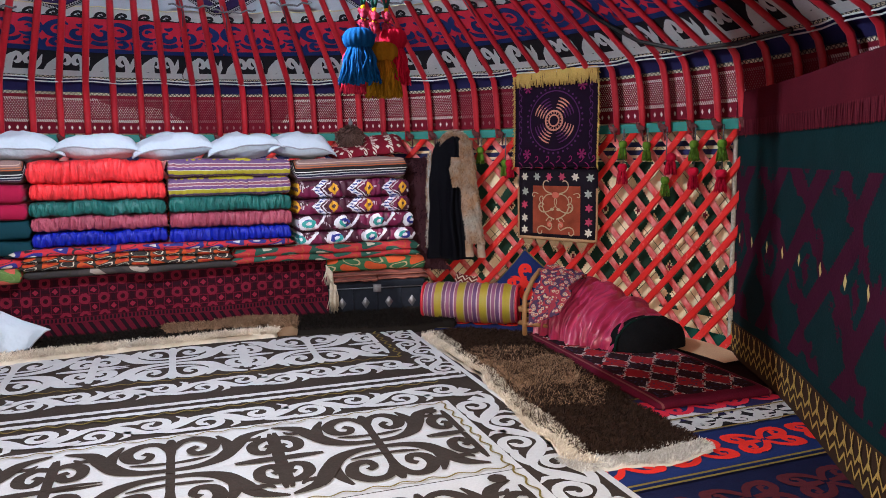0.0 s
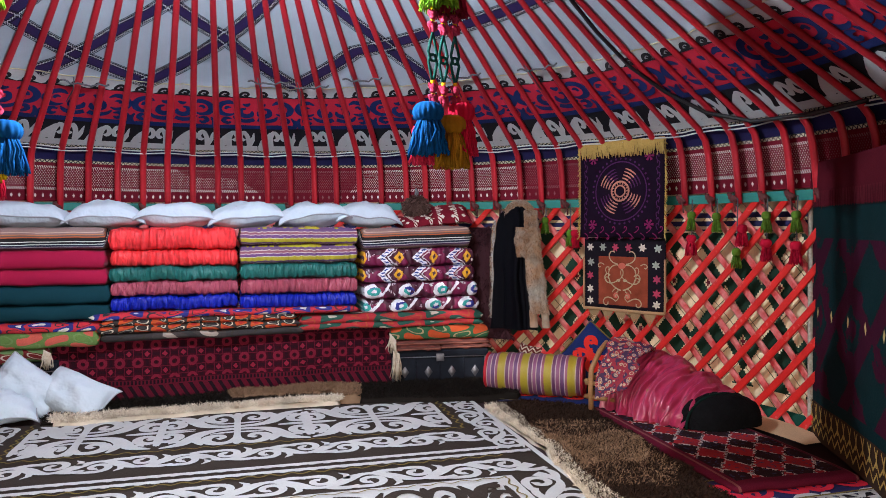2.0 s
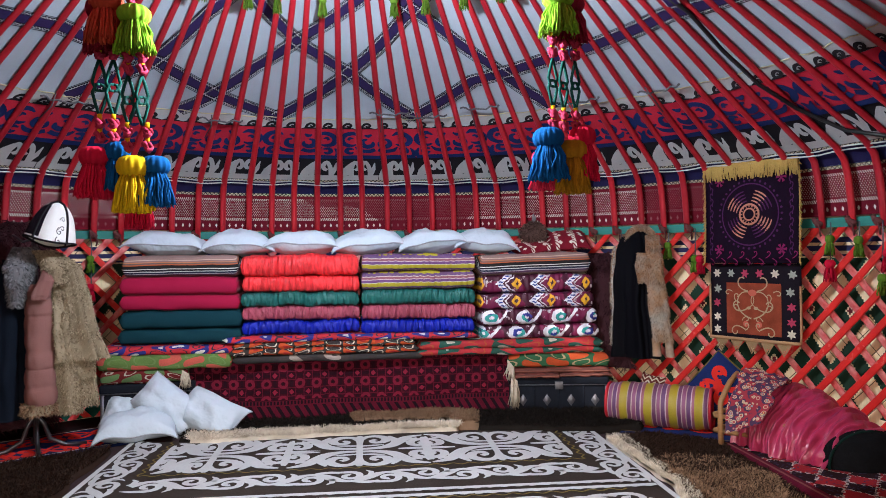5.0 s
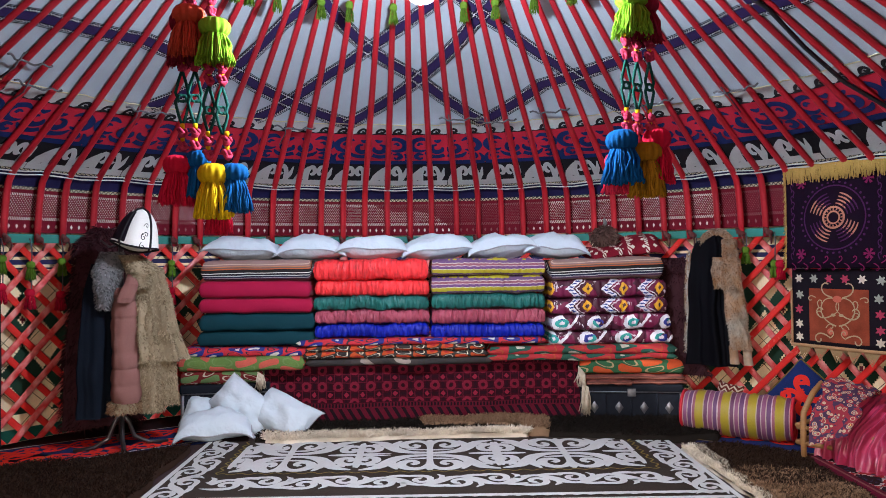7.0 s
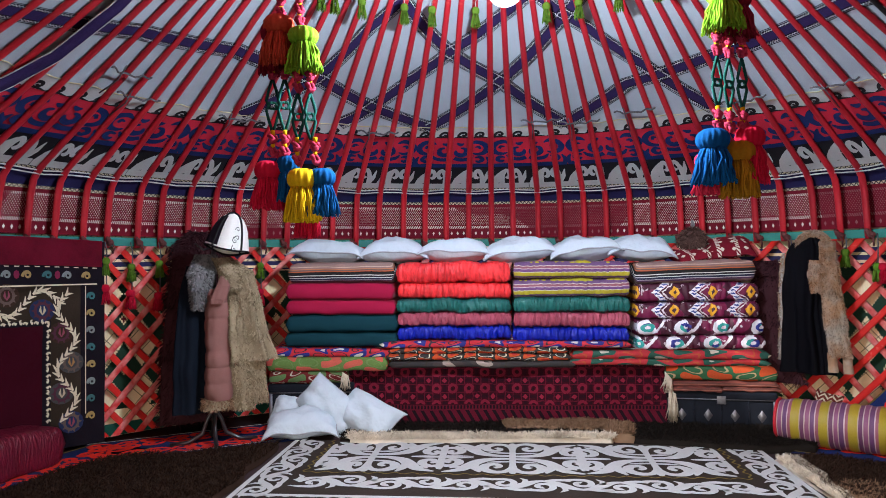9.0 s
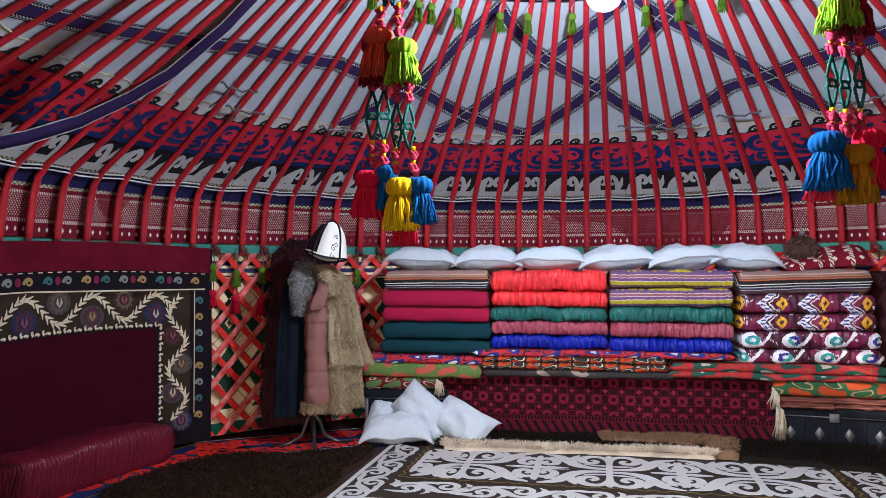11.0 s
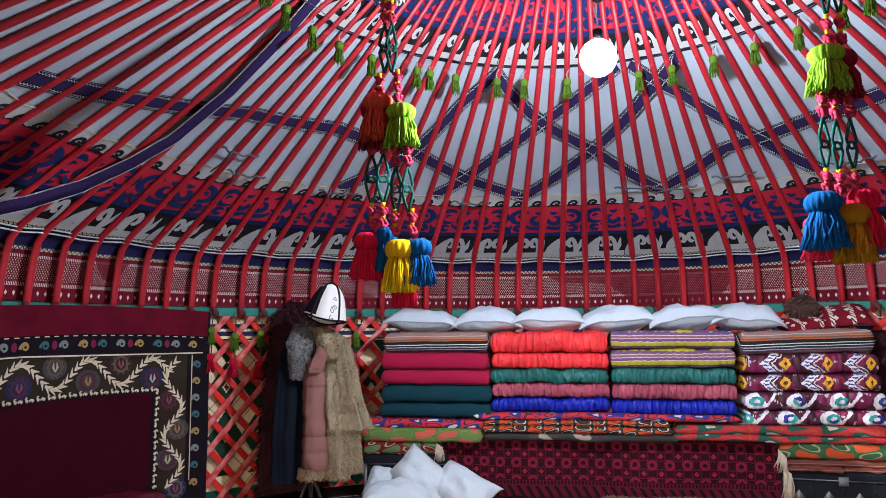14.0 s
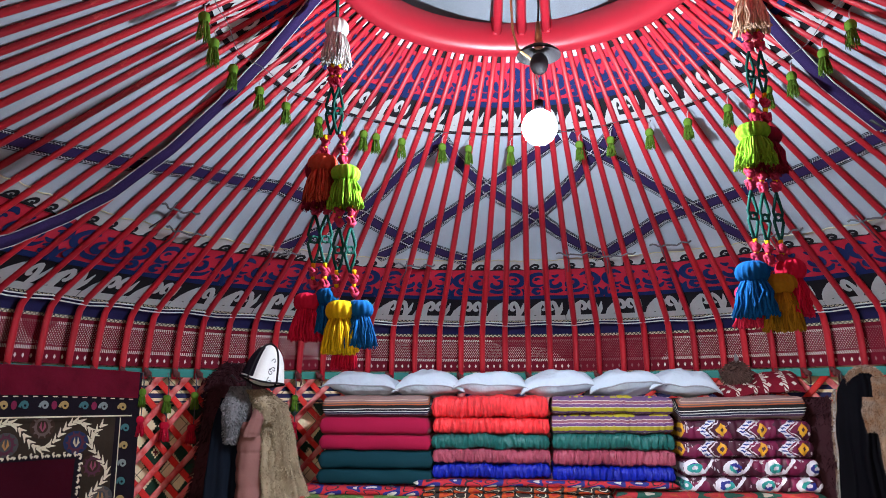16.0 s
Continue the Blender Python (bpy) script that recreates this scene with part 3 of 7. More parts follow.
# ---- soft things ----
def pillow_geo(w, d, h, puff=0.42, seed=0, ears=0.05):
    """A stuffed case: w by d, h thick at the middle, with pointed corners and a seam all round."""
    g = Geo()
    for side in (1, -1):
        def fn(a, b):
            x, y = 2 * a - 1, 2 * b - 1
            e = max(0.0, (1 - abs(x) ** 2.6) * (1 - abs(y) ** 2.6)) ** (puff + 0.13)
            pin = 1 - 0.045 * (1 - abs(y) ** 2) * abs(x) ** 3
            pin2 = 1 - 0.055 * (1 - abs(x) ** 2) * abs(y) ** 3
            wr = noise.noise(Vector((x * 2.3 + seed, y * 2.3, side))) * 0.22 + 0.10 * noise.noise(Vector((x * 6 + seed, y * 6, side)))
            c = (abs(x * y)) ** 6
            return Vector((x * w / 2 * pin * (1 + ears * c), y * d / 2 * pin2 * (1 + ears * c), side * (h * (0.62 if side > 0 else 0.38) * e * (1 + wr)) - 0.22 * h * c + 0.02 * noise.noise(Vector((x * 1.7, y * 1.7, seed)))))
        g.grid(fn, 22, 18)
        if side < 0:
            half = len(g.f) // 2
            g.f = g.f[:half] + [tuple(reversed(f)) for f in g.f[half:]]
    return g


def quilt_geo(w, d, h, seed, gather=0.0, sag=0.006, nx=44):
    """A folded quilt: rounded fold to the front, soft sides; gather makes upright puckers."""
    g = Geo()
    ring = 22

    def fn(a, b):
        x = 2 * a - 1
        ang = 2 * math.pi * b
        cy, cz = math.cos(ang), math.sin(ang)
        p = 0.30
        y = math.copysign(abs(cy) ** p, cy)
        z = math.copysign(abs(cz) ** 0.42, cz)
        end = (1 - abs(x) ** 22) ** 0.35 if abs(x) < 1 else 0.0
        n1 = noise.noise(Vector((x * 2.2 + seed * 3.1, y * 1.5, z + seed)))
        pk = 0.0
        if gather:
            q = x * w * 34 + 2.2 * n1 + seed + 0.8 * noise.noise(Vector((x * 5, z * 1.2, seed * 2)))
            pk = gather * (abs(math.sin(q)) ** 0.7 - 0.6 + 0.6 * noise.noise(Vector((x * 14, z * 1.5, seed))))
        yy = y * (d / 2 + pk - 0.004 * abs(x) ** 6) + 0.012 * n1
        zz = z * (h / 2 * (0.86 + 0.14 * end) + pk * 0.25) + sag * noise.noise(Vector((x * 3.0, seed, 1.0))) - 0.006 * abs(x) ** 8
        return Vector((x * w / 2 * (1 - 0.03 * (1 - end) * abs(z)), yy * (0.97 + 0.03 * end), zz * (0.55 + 0.45 * end)))
    g.grid(fn, nx, ring, close_v=True)
    cv = ring
    g.f.append(tuple(range(cv)))
    g.f.append(tuple(range(len(g.v) - 1, len(g.v) - 1 - cv, -1)))
    return g


# the strong stretched grain paints velvet's sheen streaks into the colour
VELVET = dict(rough=0.42, sheen=0.0, var=0.35, vscale=9.0, grain=0.5, gscale=42, bump=0.9, bdist=0.02, stretch=(1.5, 0.5, 0.45))
CRIMSON = plain("crimson_cloth", (0.36, 0.012, 0.055), 0.8, 0.0, 0.05, var=0.12, grain=0.08, bump=0.2)
DARK_TEAL = plain("dark_teal_cloth", (0.008, 0.042, 0.058), 0.85, 0.0, 0.0, var=0.15, grain=0.12, bump=0.2)
CORAL = plain("coral_red_velvet", (0.78, 0.034, 0.042), **VELVET)
EMERALD = plain("green_velvet", (0.010, 0.115, 0.105), **VELVET)
ROSE = plain("dusty_rose_velvet", (0.33, 0.060, 0.100), **VELVET)
ROYAL = plain("royal_blue_velvet", (0.0006, 0.011, 0.33), **VELVET)
STRIPE_DARK = striped("brown_and_white_stripes", [(1.0, (0.10, 0.05, 0.10)), (.35, (0.55, 0.5, 0.55)), (1.0, (0.03, 0.035, 0.07)), (.35, (0.6, 0.6, 0.6)), (.9, (0.02, 0.02, 0.03)), (.4, (0.66, 0.64, 0.62)), (1.7, (0.02, 0.02, 0.022)),
                      (.45, (0.5, 0.12, 0.04)), (.7, (0.16, 0.10, 0.09)), (.35, (0.52, 0.2, 0.08)), (.8, (0.26, 0.16, 0.15)), (.3, (0.55, 0.40, 0.34)), (1.4, (0.28, 0.18, 0.17)), (.3, (0.5, 0.38, 0.33)), (1.6, (0.25, 0.16, 0.15))], 0.150, phase=10.9, bump=0.3)
STRIPE_OLIVE = striped("olive_and_purple_stripes", [(2.2, (0.42, 0.36, 0.035)), (.4, (0.6, 0.55, 0.4)), (1.6, (0.16, 0.07, 0.20)), (.4, (0.55, 0.42, 0.45)), (1.2, (0.26, 0.10, 0.14)),
                       (.4, (0.6, 0.5, 0.45)), (1.4, (0.15, 0.08, 0.19))], 0.085, var=0.2, bump=0.3)


def ikat(name, rounded):
    m = Mat(name, 0.55)
    x, y, z = m.coords()
    fray = (m.noise(90.0, 2.0, stretch=(1, 1, 0.12)) - 0.5)
    wob = (m.noise(14.0, 2.0) - 0.5)
    bits, blot = m.noise(24.0, 1.0), m.noise(9.0, 1.0)
    zz = z + fray * 0.022 + wob * 0.02
    shift = V(m.nt, m.node("ShaderNodeObjectInfo").outputs["Random"])
    p = (x + wob * 0.045) / 0.245 + 10.0 + shift
    f = p.frac()
    base = m.mix((blot > 0.52), (0.060, 0.007, 0.026), (0.17, 0.010, 0.060))
    base = m.mix((bits > 0.64) * (fray > 0.0), base, (0.55, 0.50, 0.55))
    if rounded:
        dx, dz = (f - 0.5) * 0.245, zz + 0.004
        r = (dx * dx + dz * dz * 2.2).op("SQRT")
        ring = ((r - 0.058).abs() < 0.016) * ((dx + dz * 0.8) < 0.042)
        tail = ((dx - 0.075 - zz * 0.8).abs() < 0.012) * (zz > -0.035)
        c = m.mix(ring.max(tail), base, (0.76, 0.76, 0.84))
        c = m.mix((r < 0.042) * (bits > 0.40), c, (0.02, 0.03, 0.26))
        c = m.mix((r < 0.042) * (blot > 0.50), c, (0.03, 0.36, 0.34))
        c = m.mix((r < 0.016), c, (0.70, 0.66, 0.74))
    else:
        g = (f - zz.abs() * 5.2 + 1.0).frac()
        c = m.mix(((g - 0.28).abs() < 0.105), base, (0.76, 0.77, 0.86))
        dots = ((zz / 0.021 + 10.0).tri() * 0.021 + (g - 0.28).abs() * 0.06) < 0.0062
        c = m.mix(dots, c, (0.02, 0.05, 0.26))
        c = m.mix(((g - 0.47).abs() < 0.022), c, (0.66, 0.60, 0.66))
        d = (f - 0.80).abs() * 0.245 + zz.abs() * 0.75
        c = m.mix(d < 0.033, c, (0.70, 0.36, 0.02))
        c = m.mix(d < 0.012, c, (0.06, 0.02, 0.04))
    return m.done(c, var=0.15, grain=0.12, bump=0.4, bscale=30, bdist=0.010)


IKAT = ikat("ikat_chevron_cloth", False)
IKAT_ROUND = ikat("ikat_round_cloth", True)

COLUMNS = [
    (-1.385, -0.655, [(1.115, 0.978, STRIPE_DARK, "folded quilt with brown, black and white stripes", 0), (0.978, 0.862, CRIMSON, "folded plain crimson quilt", 0), (0.862, 0.760, CRIMSON, "folded plain crimson quilt", 0),
                      (0.760, 0.642, DARK_TEAL, "folded dark teal quilt", 0), (0.642, 0.542, DARK_TEAL, "folded dark teal quilt", 0)]),
    (-0.640, 0.130, [(1.112, 0.972, CORAL, "folded coral red velvet quilt with puckered edge", 1), (0.972, 0.866, CORAL, "folded coral red velvet quilt with puckered edge", 1), (0.866, 0.774, EMERALD, "folded green velvet quilt with puckers", 1),
                     (0.774, 0.682, ROSE, "folded dusty rose velvet quilt with puckers", 1), (0.682, 0.588, ROYAL, "folded royal blue velvet quilt with puckers", 1)]),
    (0.138, 0.912, [(1.110, 0.995, STRIPE_OLIVE, "folded quilt with olive and purple stripes", 2), (0.995, 0.872, STRIPE_OLIVE, "folded quilt with olive and purple stripes", 2), (0.872, 0.772, EMERALD, "folded green velvet quilt with puckers", 1),
                    (0.772, 0.672, ROSE, "folded dusty rose velvet quilt with puckers", 1), (0.672, 0.575, ROYAL, "folded royal blue velvet quilt with puckers", 1)]),
    (0.935, 1.720, [(1.105, 0.962, STRIPE_DARK, "folded quilt with brown, black and white stripes", 0), (0.962, 0.835, IKAT, "folded purple quilt with white ikat figures", 2), (0.835, 0.728, IKAT, "folded purple quilt with white ikat figures", 2),
                    (0.728, 0.615, IKAT_ROUND, "folded purple quilt with white ikat figures", 2), (0.615, 0.520, IKAT_ROUND, "folded purple quilt with white ikat figures", 2)]),
]
for ci, (x0, x1, layers) in enumerate(COLUMNS):
    for li, (zt, zb, material, label, g_) in enumerate(layers):
        spread = 0.0 if ci in (1, 2) else 0.012 * li
        w, d, h = x1 - x0 + spread, (0.50 if ci == 3 else 0.56), zt - zb + 0.004
        g = quilt_geo(w, d, h, ci * 7 + li, (0.0, 0.018, 0.010)[g_], (0.010, 0.018, 0.012)[g_], nx=150 if g_ else 44)
        ob = g.made("folded_quilt", material)
        tilt = 1.6 if ci == 3 and li == 0 else random.uniform(-0.5, 0.5)
        ob.matrix_world = pose((x0 + x1) / 2 + random.uniform(-0.006, 0.006) + (0.010 * li if ci == 3 else 0), 2.05 + d / 2 + random.uniform(-0.01, 0.01), (zt + zb) / 2, 0, -tilt, random.uniform(-0.6, 0.6))
        tagged(ob, label, "quilt", "quilts in the bedding stack")

WHITE_COTTON = plain("white_cotton", (0.52, 0.60, 0.68), 0.85, 0.0, 0.0, var=0.08, vscale=5, grain=0.04, bump=0.6, bscale=9, bdist=0.05)
SEAM_GREY = plain("grey_white_seam", (0.34, 0.36, 0.40), 0.9)


def pillow(x, y, z, w, d, h, rx, ry, rz, seed, material=WHITE_COTTON, label="white cotton pillow lying on the bedding stack", group="white pillows"):
    g = pillow_geo(w, d, h, seed=seed)
    ob = g.made("pillow", material)
    ob.matrix_world = pose(x, y, z, rx, ry, rz)
    n, m = 22, 18
    rim = [g.v[i * (m + 1)] for i in range(n + 1)] + [g.v[n * (m + 1) + j] for j in range(1, m + 1)]
    rim += [g.v[i * (m + 1) + m] for i in range(n - 1, -1, -1)] + [g.v[j] for j in range(m - 1, -1, -1)]
    Geo().tube([p.copy() for p in rim], 0.0045, 5).made("seam", SEAM_GREY if material is WHITE_COTTON else material, ob)
    return tagged(ob, label, "pillow", group)


for i, (xa, xb) in enumerate(((-1.37, -0.88), (-0.90, -0.46), (-0.48, -0.02), (-0.05, 0.43), (0.40, 0.85), (0.81, 1.22))):
    pillow((xa + xb) / 2, 2.27, 1.172, xb - xa + 0.02, 0.36, 0.165, -4 + 3 * (i % 2), (3, -1, 0, -4, -5, 4)[i], (-3, 4, 0, 5, 3, -4)[i], i * 5 + 1)
for x, y, z, rx, rz, turn, w, d in ((-1.21, 1.76, 0.086, 10, 6, 3, 0.45, 0.29), (-1.06, 1.90, 0.178, 64, 2, -38, 0.42, 0.25), (-0.81, 1.86, 0.125, 50, -8, -26, 0.41, 0.27), (-1.33, 1.97, 0.125, 52, 20, -20, 0.26, 0.20)):
    ob = pillow(x, y, z, w, d, 0.165, rx, 0, rz, x * 9, label="white cotton pillow tossed on the furs by the chest")
    ob.matrix_world = pose(x, y, z, rx, 0, rz) @ Matrix.Rotation(radians(turn), 4, "Z")
EMBROID = Mat("red_embroidered_cloth", 0.85)
_x, _y, _z = EMBROID.coords()
_q = (_x / 0.075).tri() * 0.075 + (_y / 0.075).tri() * 0.075
_bd = ((_x.abs() - 0.06).abs() < 0.012) * (((_y + _x) / 0.024).frac() < 0.6)
EMBROID = EMBROID.done(EMBROID.mix((((_q < 0.016) + _bd).min(1.0)), (0.17, 0.010, 0.022), (0.62, 0.55, 0.48)), var=0.3)
pillow(1.37, 2.28, 1.135, 0.30, 0.30, 0.09, 10, -6, 10, 3, EMBROID, "small dark red pillow with white embroidery", "embroidered pillows")
pillow(1.60, 2.27, 1.185, 0.32, 0.30, 0.10, 22, -8, -12, 8, EMBROID, "small dark red pillow with white embroidery", "embroidered pillows")


# ---- fur ----
def fur_stuff(g, count, sample, length, lean, spread=0.5, thick=0.004, height=1.0):
    """Tufts: thin bent blades; sample() gives a root point and a normal."""
    for _ in range(count):
        p, n = sample()
        d = Vector((random.gauss(0, spread), random.gauss(0, spread), random.gauss(0, spread * 0.5))) + n * height + Vector(lean)
        d = d.normalized() * length * random.uniform(0.55, 1.2)
        side = d.cross(Vector((random.uniform(-1, 1), random.uniform(-1, 1), 0.3))).normalized() * thick * random.uniform(0.7, 1.3)
        mid = p + d * 0.55
        tip = p + d - Vector((0, 0, 0.22 * d.length))
        s = len(g.v)
        g.v += [p - side, p + side, mid + side * 0.8, mid - side * 0.8, tip]
        g.f += [(s, s + 1, s + 2, s + 3), (s + 3, s + 2, s + 4)]


def fur_mat(name, a, b):
    return per_piece(name, a, b, 0.95, island=True, var=0.45, vscale=9.0, grain=0.1, bump=0.0)


FUR_BLACK = fur_mat("black_fur", (0.004, 0.0036, 0.0034), (0.020, 0.016, 0.014))
FUR_BROWN = fur_mat("dark_brown_fur", (0.007, 0.004, 0.0035), (0.048, 0.027, 0.019))
FUR_TAN = fur_mat("tan_fur", (0.10, 0.058, 0.035), (0.33, 0.21, 0.135))
FUR_CREAM = fur_mat("cream_fleece", (0.50, 0.43, 0.33), (0.80, 0.73, 0.63))
FUR_GREY = fur_mat("grey_fleece", (0.34, 0.33, 0.31), (0.62, 0.61, 0.58))


def fur_rug(name, label, zones, group=""):
    """zones: (outline polygon in plan, height, fur material, tuft length, tufts per square metre, part name)."""
    rug = thing(name, Matrix.Identity(4), label, "fur rug", group)
    for poly, hgt, material, ln, dens, pname in zones:
        n = len(poly)
        # wavy outline
        edge = []
        for i in range(n):
            a, b = Vector(poly[i]), Vector(poly[(i + 1) % n])
            k = max(2, int((b - a).length / 0.06))
            for j in range(k):
                p = a.lerp(b, j / k)
                q = noise.noise(Vector((p.x * 5, p.y * 5, hgt * 9))) * 0.045
                edge.append((p.x + q, p.y + q))
        g = Geo()
        m = len(edge)
        c = (sum(p[0] for p in edge) / m, sum(p[1] for p in edge) / m)
        g.v = [Vector((x, y, 0.004)) for x, y in edge]
        for s, z in ((0.985, hgt * 0.8), (0.94, hgt), (0.5, hgt)):
            g.v += [Vector((c[0] + (x - c[0]) * s, c[1] + (y - c[1]) * s, z)) for x, y in edge]
        for L in range(3):
            for i in range(m):
                g.f.append((L * m + i, L * m + (i + 1) % m, (L + 1) * m + (i + 1) % m, (L + 1) * m + i))
        g.f.append(tuple(range(3 * m, 4 * m)))
        pad = g.made(pname, material, rug)
        xs, ys = [p[0] for p in edge], [p[1] for p in edge]

        def inside(x, y):
            r = False
            for i in range(m):
                (x1, y1), (x2, y2) = edge[i], edge[i - 1]
                if (y1 > y) != (y2 > y) and x < (x2 - x1) * (y - y1) / (y2 - y1) + x1:
                    r = not r
            return r

        def sample():
            while True:
                x, y = random.uniform(min(xs), max(xs)), random.uniform(min(ys), max(ys))
                if inside(x, y):
                    s1 = noise.noise(Vector((x * 24, y * 24, hgt))) * 1.9
                    s2 = noise.noise(Vector((x * 24, y * 24, 7 + hgt))) * 1.9
                    return Vector((x, y, hgt * 0.9)), Vector((s1, s2, 1))
        area = abs(sum(edge[i - 1][0] * edge[i][1] - edge[i][0] * edge[i - 1][1] for i in range(m))) / 2
        t = Geo()
        fur_stuff(t, int(min(40000, dens * 1.7 * area)), sample, ln * 1.15, (0.10, -0.22, 0.0), 0.34, 0.0017, 0.62)
        tf = t.made("nap", material, rug)
        tagged(tf, kind="stuff")
    return rug


fur_rug("brown_fur_rug", "dark brown fur rug with a cream fleece edge",
        [([(1.53, 1.28), (1.53, 0.5), (1.44, -0.25), (1.38, -0.70), (1.46, -0.78), (1.53, -0.3), (1.59, 0.5), (1.65, 1.28)], 0.026, FUR_CREAM, 0.032, 46000, "fleece_edge"),
         ([(1.36, -0.66), (1.38, -0.82), (1.66, -0.86), (1.92, -0.84), (1.95, -0.74), (1.7, -0.72)], 0.024, FUR_GREY, 0.022, 44000, "curly_edge"),
         ([(1.60, 1.30), (1.56, 0.5), (1.46, -0.25), (1.44, -0.70), (1.70, -0.76), (1.92, -0.76), (1.97, -0.36), (2.02, 0.10), (2.08, 0.7), (2.12, 1.05), (1.85, 1.30)], 0.032, FUR_BROWN, 0.028, 26000, "brown_pelt"),
         ([(1.60, 0.56), (1.58, 0.30), (1.60, 0.06), (1.72, 0.10), (1.82, 0.02), (1.94, 0.12), (2.03, 0.36), (1.99, 0.50), (1.78, 0.47)], 0.040, FUR_TAN, 0.028, 40000, "tan_patch"),
         ([(1.60, 0.80), (1.56, 0.30), (1.55, -0.20), (1.80, -0.28), (1.95, -0.10), (2.04, 0.36), (2.02, 0.72), (1.80, 0.82)], 0.030, FUR_TAN, 0.036, 7500, "tan_tips"),
         ([(1.62, 0.52), (1.61, 0.10), (1.82, 0.06), (1.98, 0.20), (2.00, 0.46), (1.78, 0.46)], 0.038, FUR_BROWN, 0.036, 9000, "brown_tips")])
fur_rug("long_fur_rug", "long dark fur runner with a cream fleece front edge",
        [([(-0.95, 2.05), (-0.95, 1.62), (0.0, 1.66), (0.74, 1.72), (0.80, 2.0), (0.2, 2.06)], 0.045, FUR_BLACK, 0.032, 16000, "black_pelt"),
         ([(-0.92, 1.68), (-0.88, 1.58), (0.0, 1.60), (0.72, 1.63), (0.74, 1.72), (0.0, 1.71)], 0.044, FUR_CREAM, 0.042, 50000, "fleece_edge"),
         ([(0.05, 2.02), (0.1, 1.88), (0.68, 1.80), (0.74, 1.68), (0.86, 1.66), (0.88, 1.95), (0.76, 2.06)], 0.065, FUR_TAN, 0.032, 34000, "tan_patch")])
fur_rug("black_fur_rug", "black fur rug lying before the dark chest", [([(0.84, 1.98), (0.84, 1.58), (1.3, 1.50), (1.80, 1.42), (1.92, 1.60), (1.85, 1.90), (1.3, 1.98)], 0.055, FUR_BLACK, 0.032, 16000, "black_pelt")])
fur_rug("dark_fur_rug", "blackish brown fur rug on the floor beside the felt carpet",
        [([(-1.30, 1.50), (-1.28, 0.9), (-1.30, 0.0), (-1.9, -0.05), (-2.35, 0.35), (-2.30, 0.85), (-2.12, 1.16), (-1.7, 1.28)], 0.04, FUR_BROWN, 0.032, 16000, "brown_pelt")])

# ---- felt carpet with white scrolls ----
carpet = thing("felt_carpet", pose(0.09, 0.0, 0.012, 0, 0, -1.5), "dark brown felt carpet with white ram's-horn scrolls", "carpet")
CX0, CX1, CY0, CY1 = -1.36, 1.40, -2.2, 1.62
_g = Geo().box((CX0 + CX1) / 2, (CY0 + CY1) / 2, 0.0, CX1 - CX0, CY1 - CY0, 0.014, bevel=0.005)
_g.made("felt_ground", BROWN_FELT, carpet)
_flat = lambda u, v, off: Vector((u, v, 0.0075 + off))
app, olive, thin = Geo(), Geo(), Geo()
_lay = 0


def white(pts, w):
    global _lay
    _lay = (_lay + 1) % 9
    strip(app, pts, w, _flat, 0.0012 + 0.0005 * _lay)


def wavy(x0, y0, x1, y1, amp=0.012, period=0.09, w=0.010):
    n = int(math.hypot(x1 - x0, y1 - y0) / period * 8)
    dx, dy = (x1 - x0) / n, (y1 - y0) / n
    ln = math.hypot(dx, dy)
    pts = [(x0 + dx * i - dy / ln * amp * math.sin(i * math.pi / 4), y0 + dy * i + dx / ln * amp * math.sin(i * math.pi / 4)) for i in range(n + 1)]
    strip(olive, pts, w, _flat, 0.0065)


def motif_row(layer, y0, y1, x0, x1, lift, fat=0.74):
    """A row of stems with hooked horns, joined by winged waves to pairs of loops between them."""
    yc, hh = (y0 + y1) / 2, (y1 - y0) / 2
    strokes = [
        ([(0, 0.0), (0, 0.45), (0, 0.80), (0, 0.98)], [0.13, 0.12, 0.20, 0.06]),
        ([(0.0, 0.58), (0.10, 0.86), (0.27, 0.90), (0.40, 0.72), (0.36, 0.50), (0.23, 0.45), (0.18, 0.58), (0.25, 0.66)], [0.10, 0.15, 0.19, 0.21, 0.19, 0.15, 0.12, 0.12]),
        ([(0.02, 0.09), (0.26, 0.12), (0.46, 0.26), (0.60, 0.54), (0.72, 0.80), (0.96, 0.94)], [0.12, 0.17, 0.26, 0.27, 0.22, 0.05]),
        ([(0.02, 0.28), (0.20, 0.30), (0.36, 0.34)], [0.08, 0.11, 0.03]),
        ([(0.54, 0.44), (0.52, 0.70), (0.44, 0.94)], [0.20, 0.17, 0.05]),
        ([(0.66, 0.66), (0.80, 0.66), (0.86, 0.74)], [0.16, 0.12, 0.03]),
        ([(0.99, 0.54), (0.88, 0.60), (0.76, 0.46), (0.77, 0.26), (0.88, 0.20), (0.93, 0.34), (0.87, 0.40)], [0.12, 0.18, 0.18, 0.17, 0.16, 0.13, 0.12]),
        ([(0.56, 0.02), (0.78, 0.03), (1.0, 0.0)], [0.03, 0.11, 0.15]),
        ([(1.0, 0.0), (1.0, 0.56), (1.0, 0.78)], [0.10, 0.12, 0.05])]
    k = 0
    for xa in (-0.80, -0.02, 0.73):
        for sx in (-1, 1):
            half = min(0.385, (x1 - xa) if sx > 0 else (xa - x0))
            for sy in (-1, 1):
                for ctrl, ws in strokes:
                    pts, w = smooth_line(ctrl, ws)
                    k += 1
                    strip(layer, [(xa + sx * px * half, yc + sy * py * hh) for px, py in pts], [q * hh * fat for q in w], _flat, lift + 0.0004 * (k % 11))


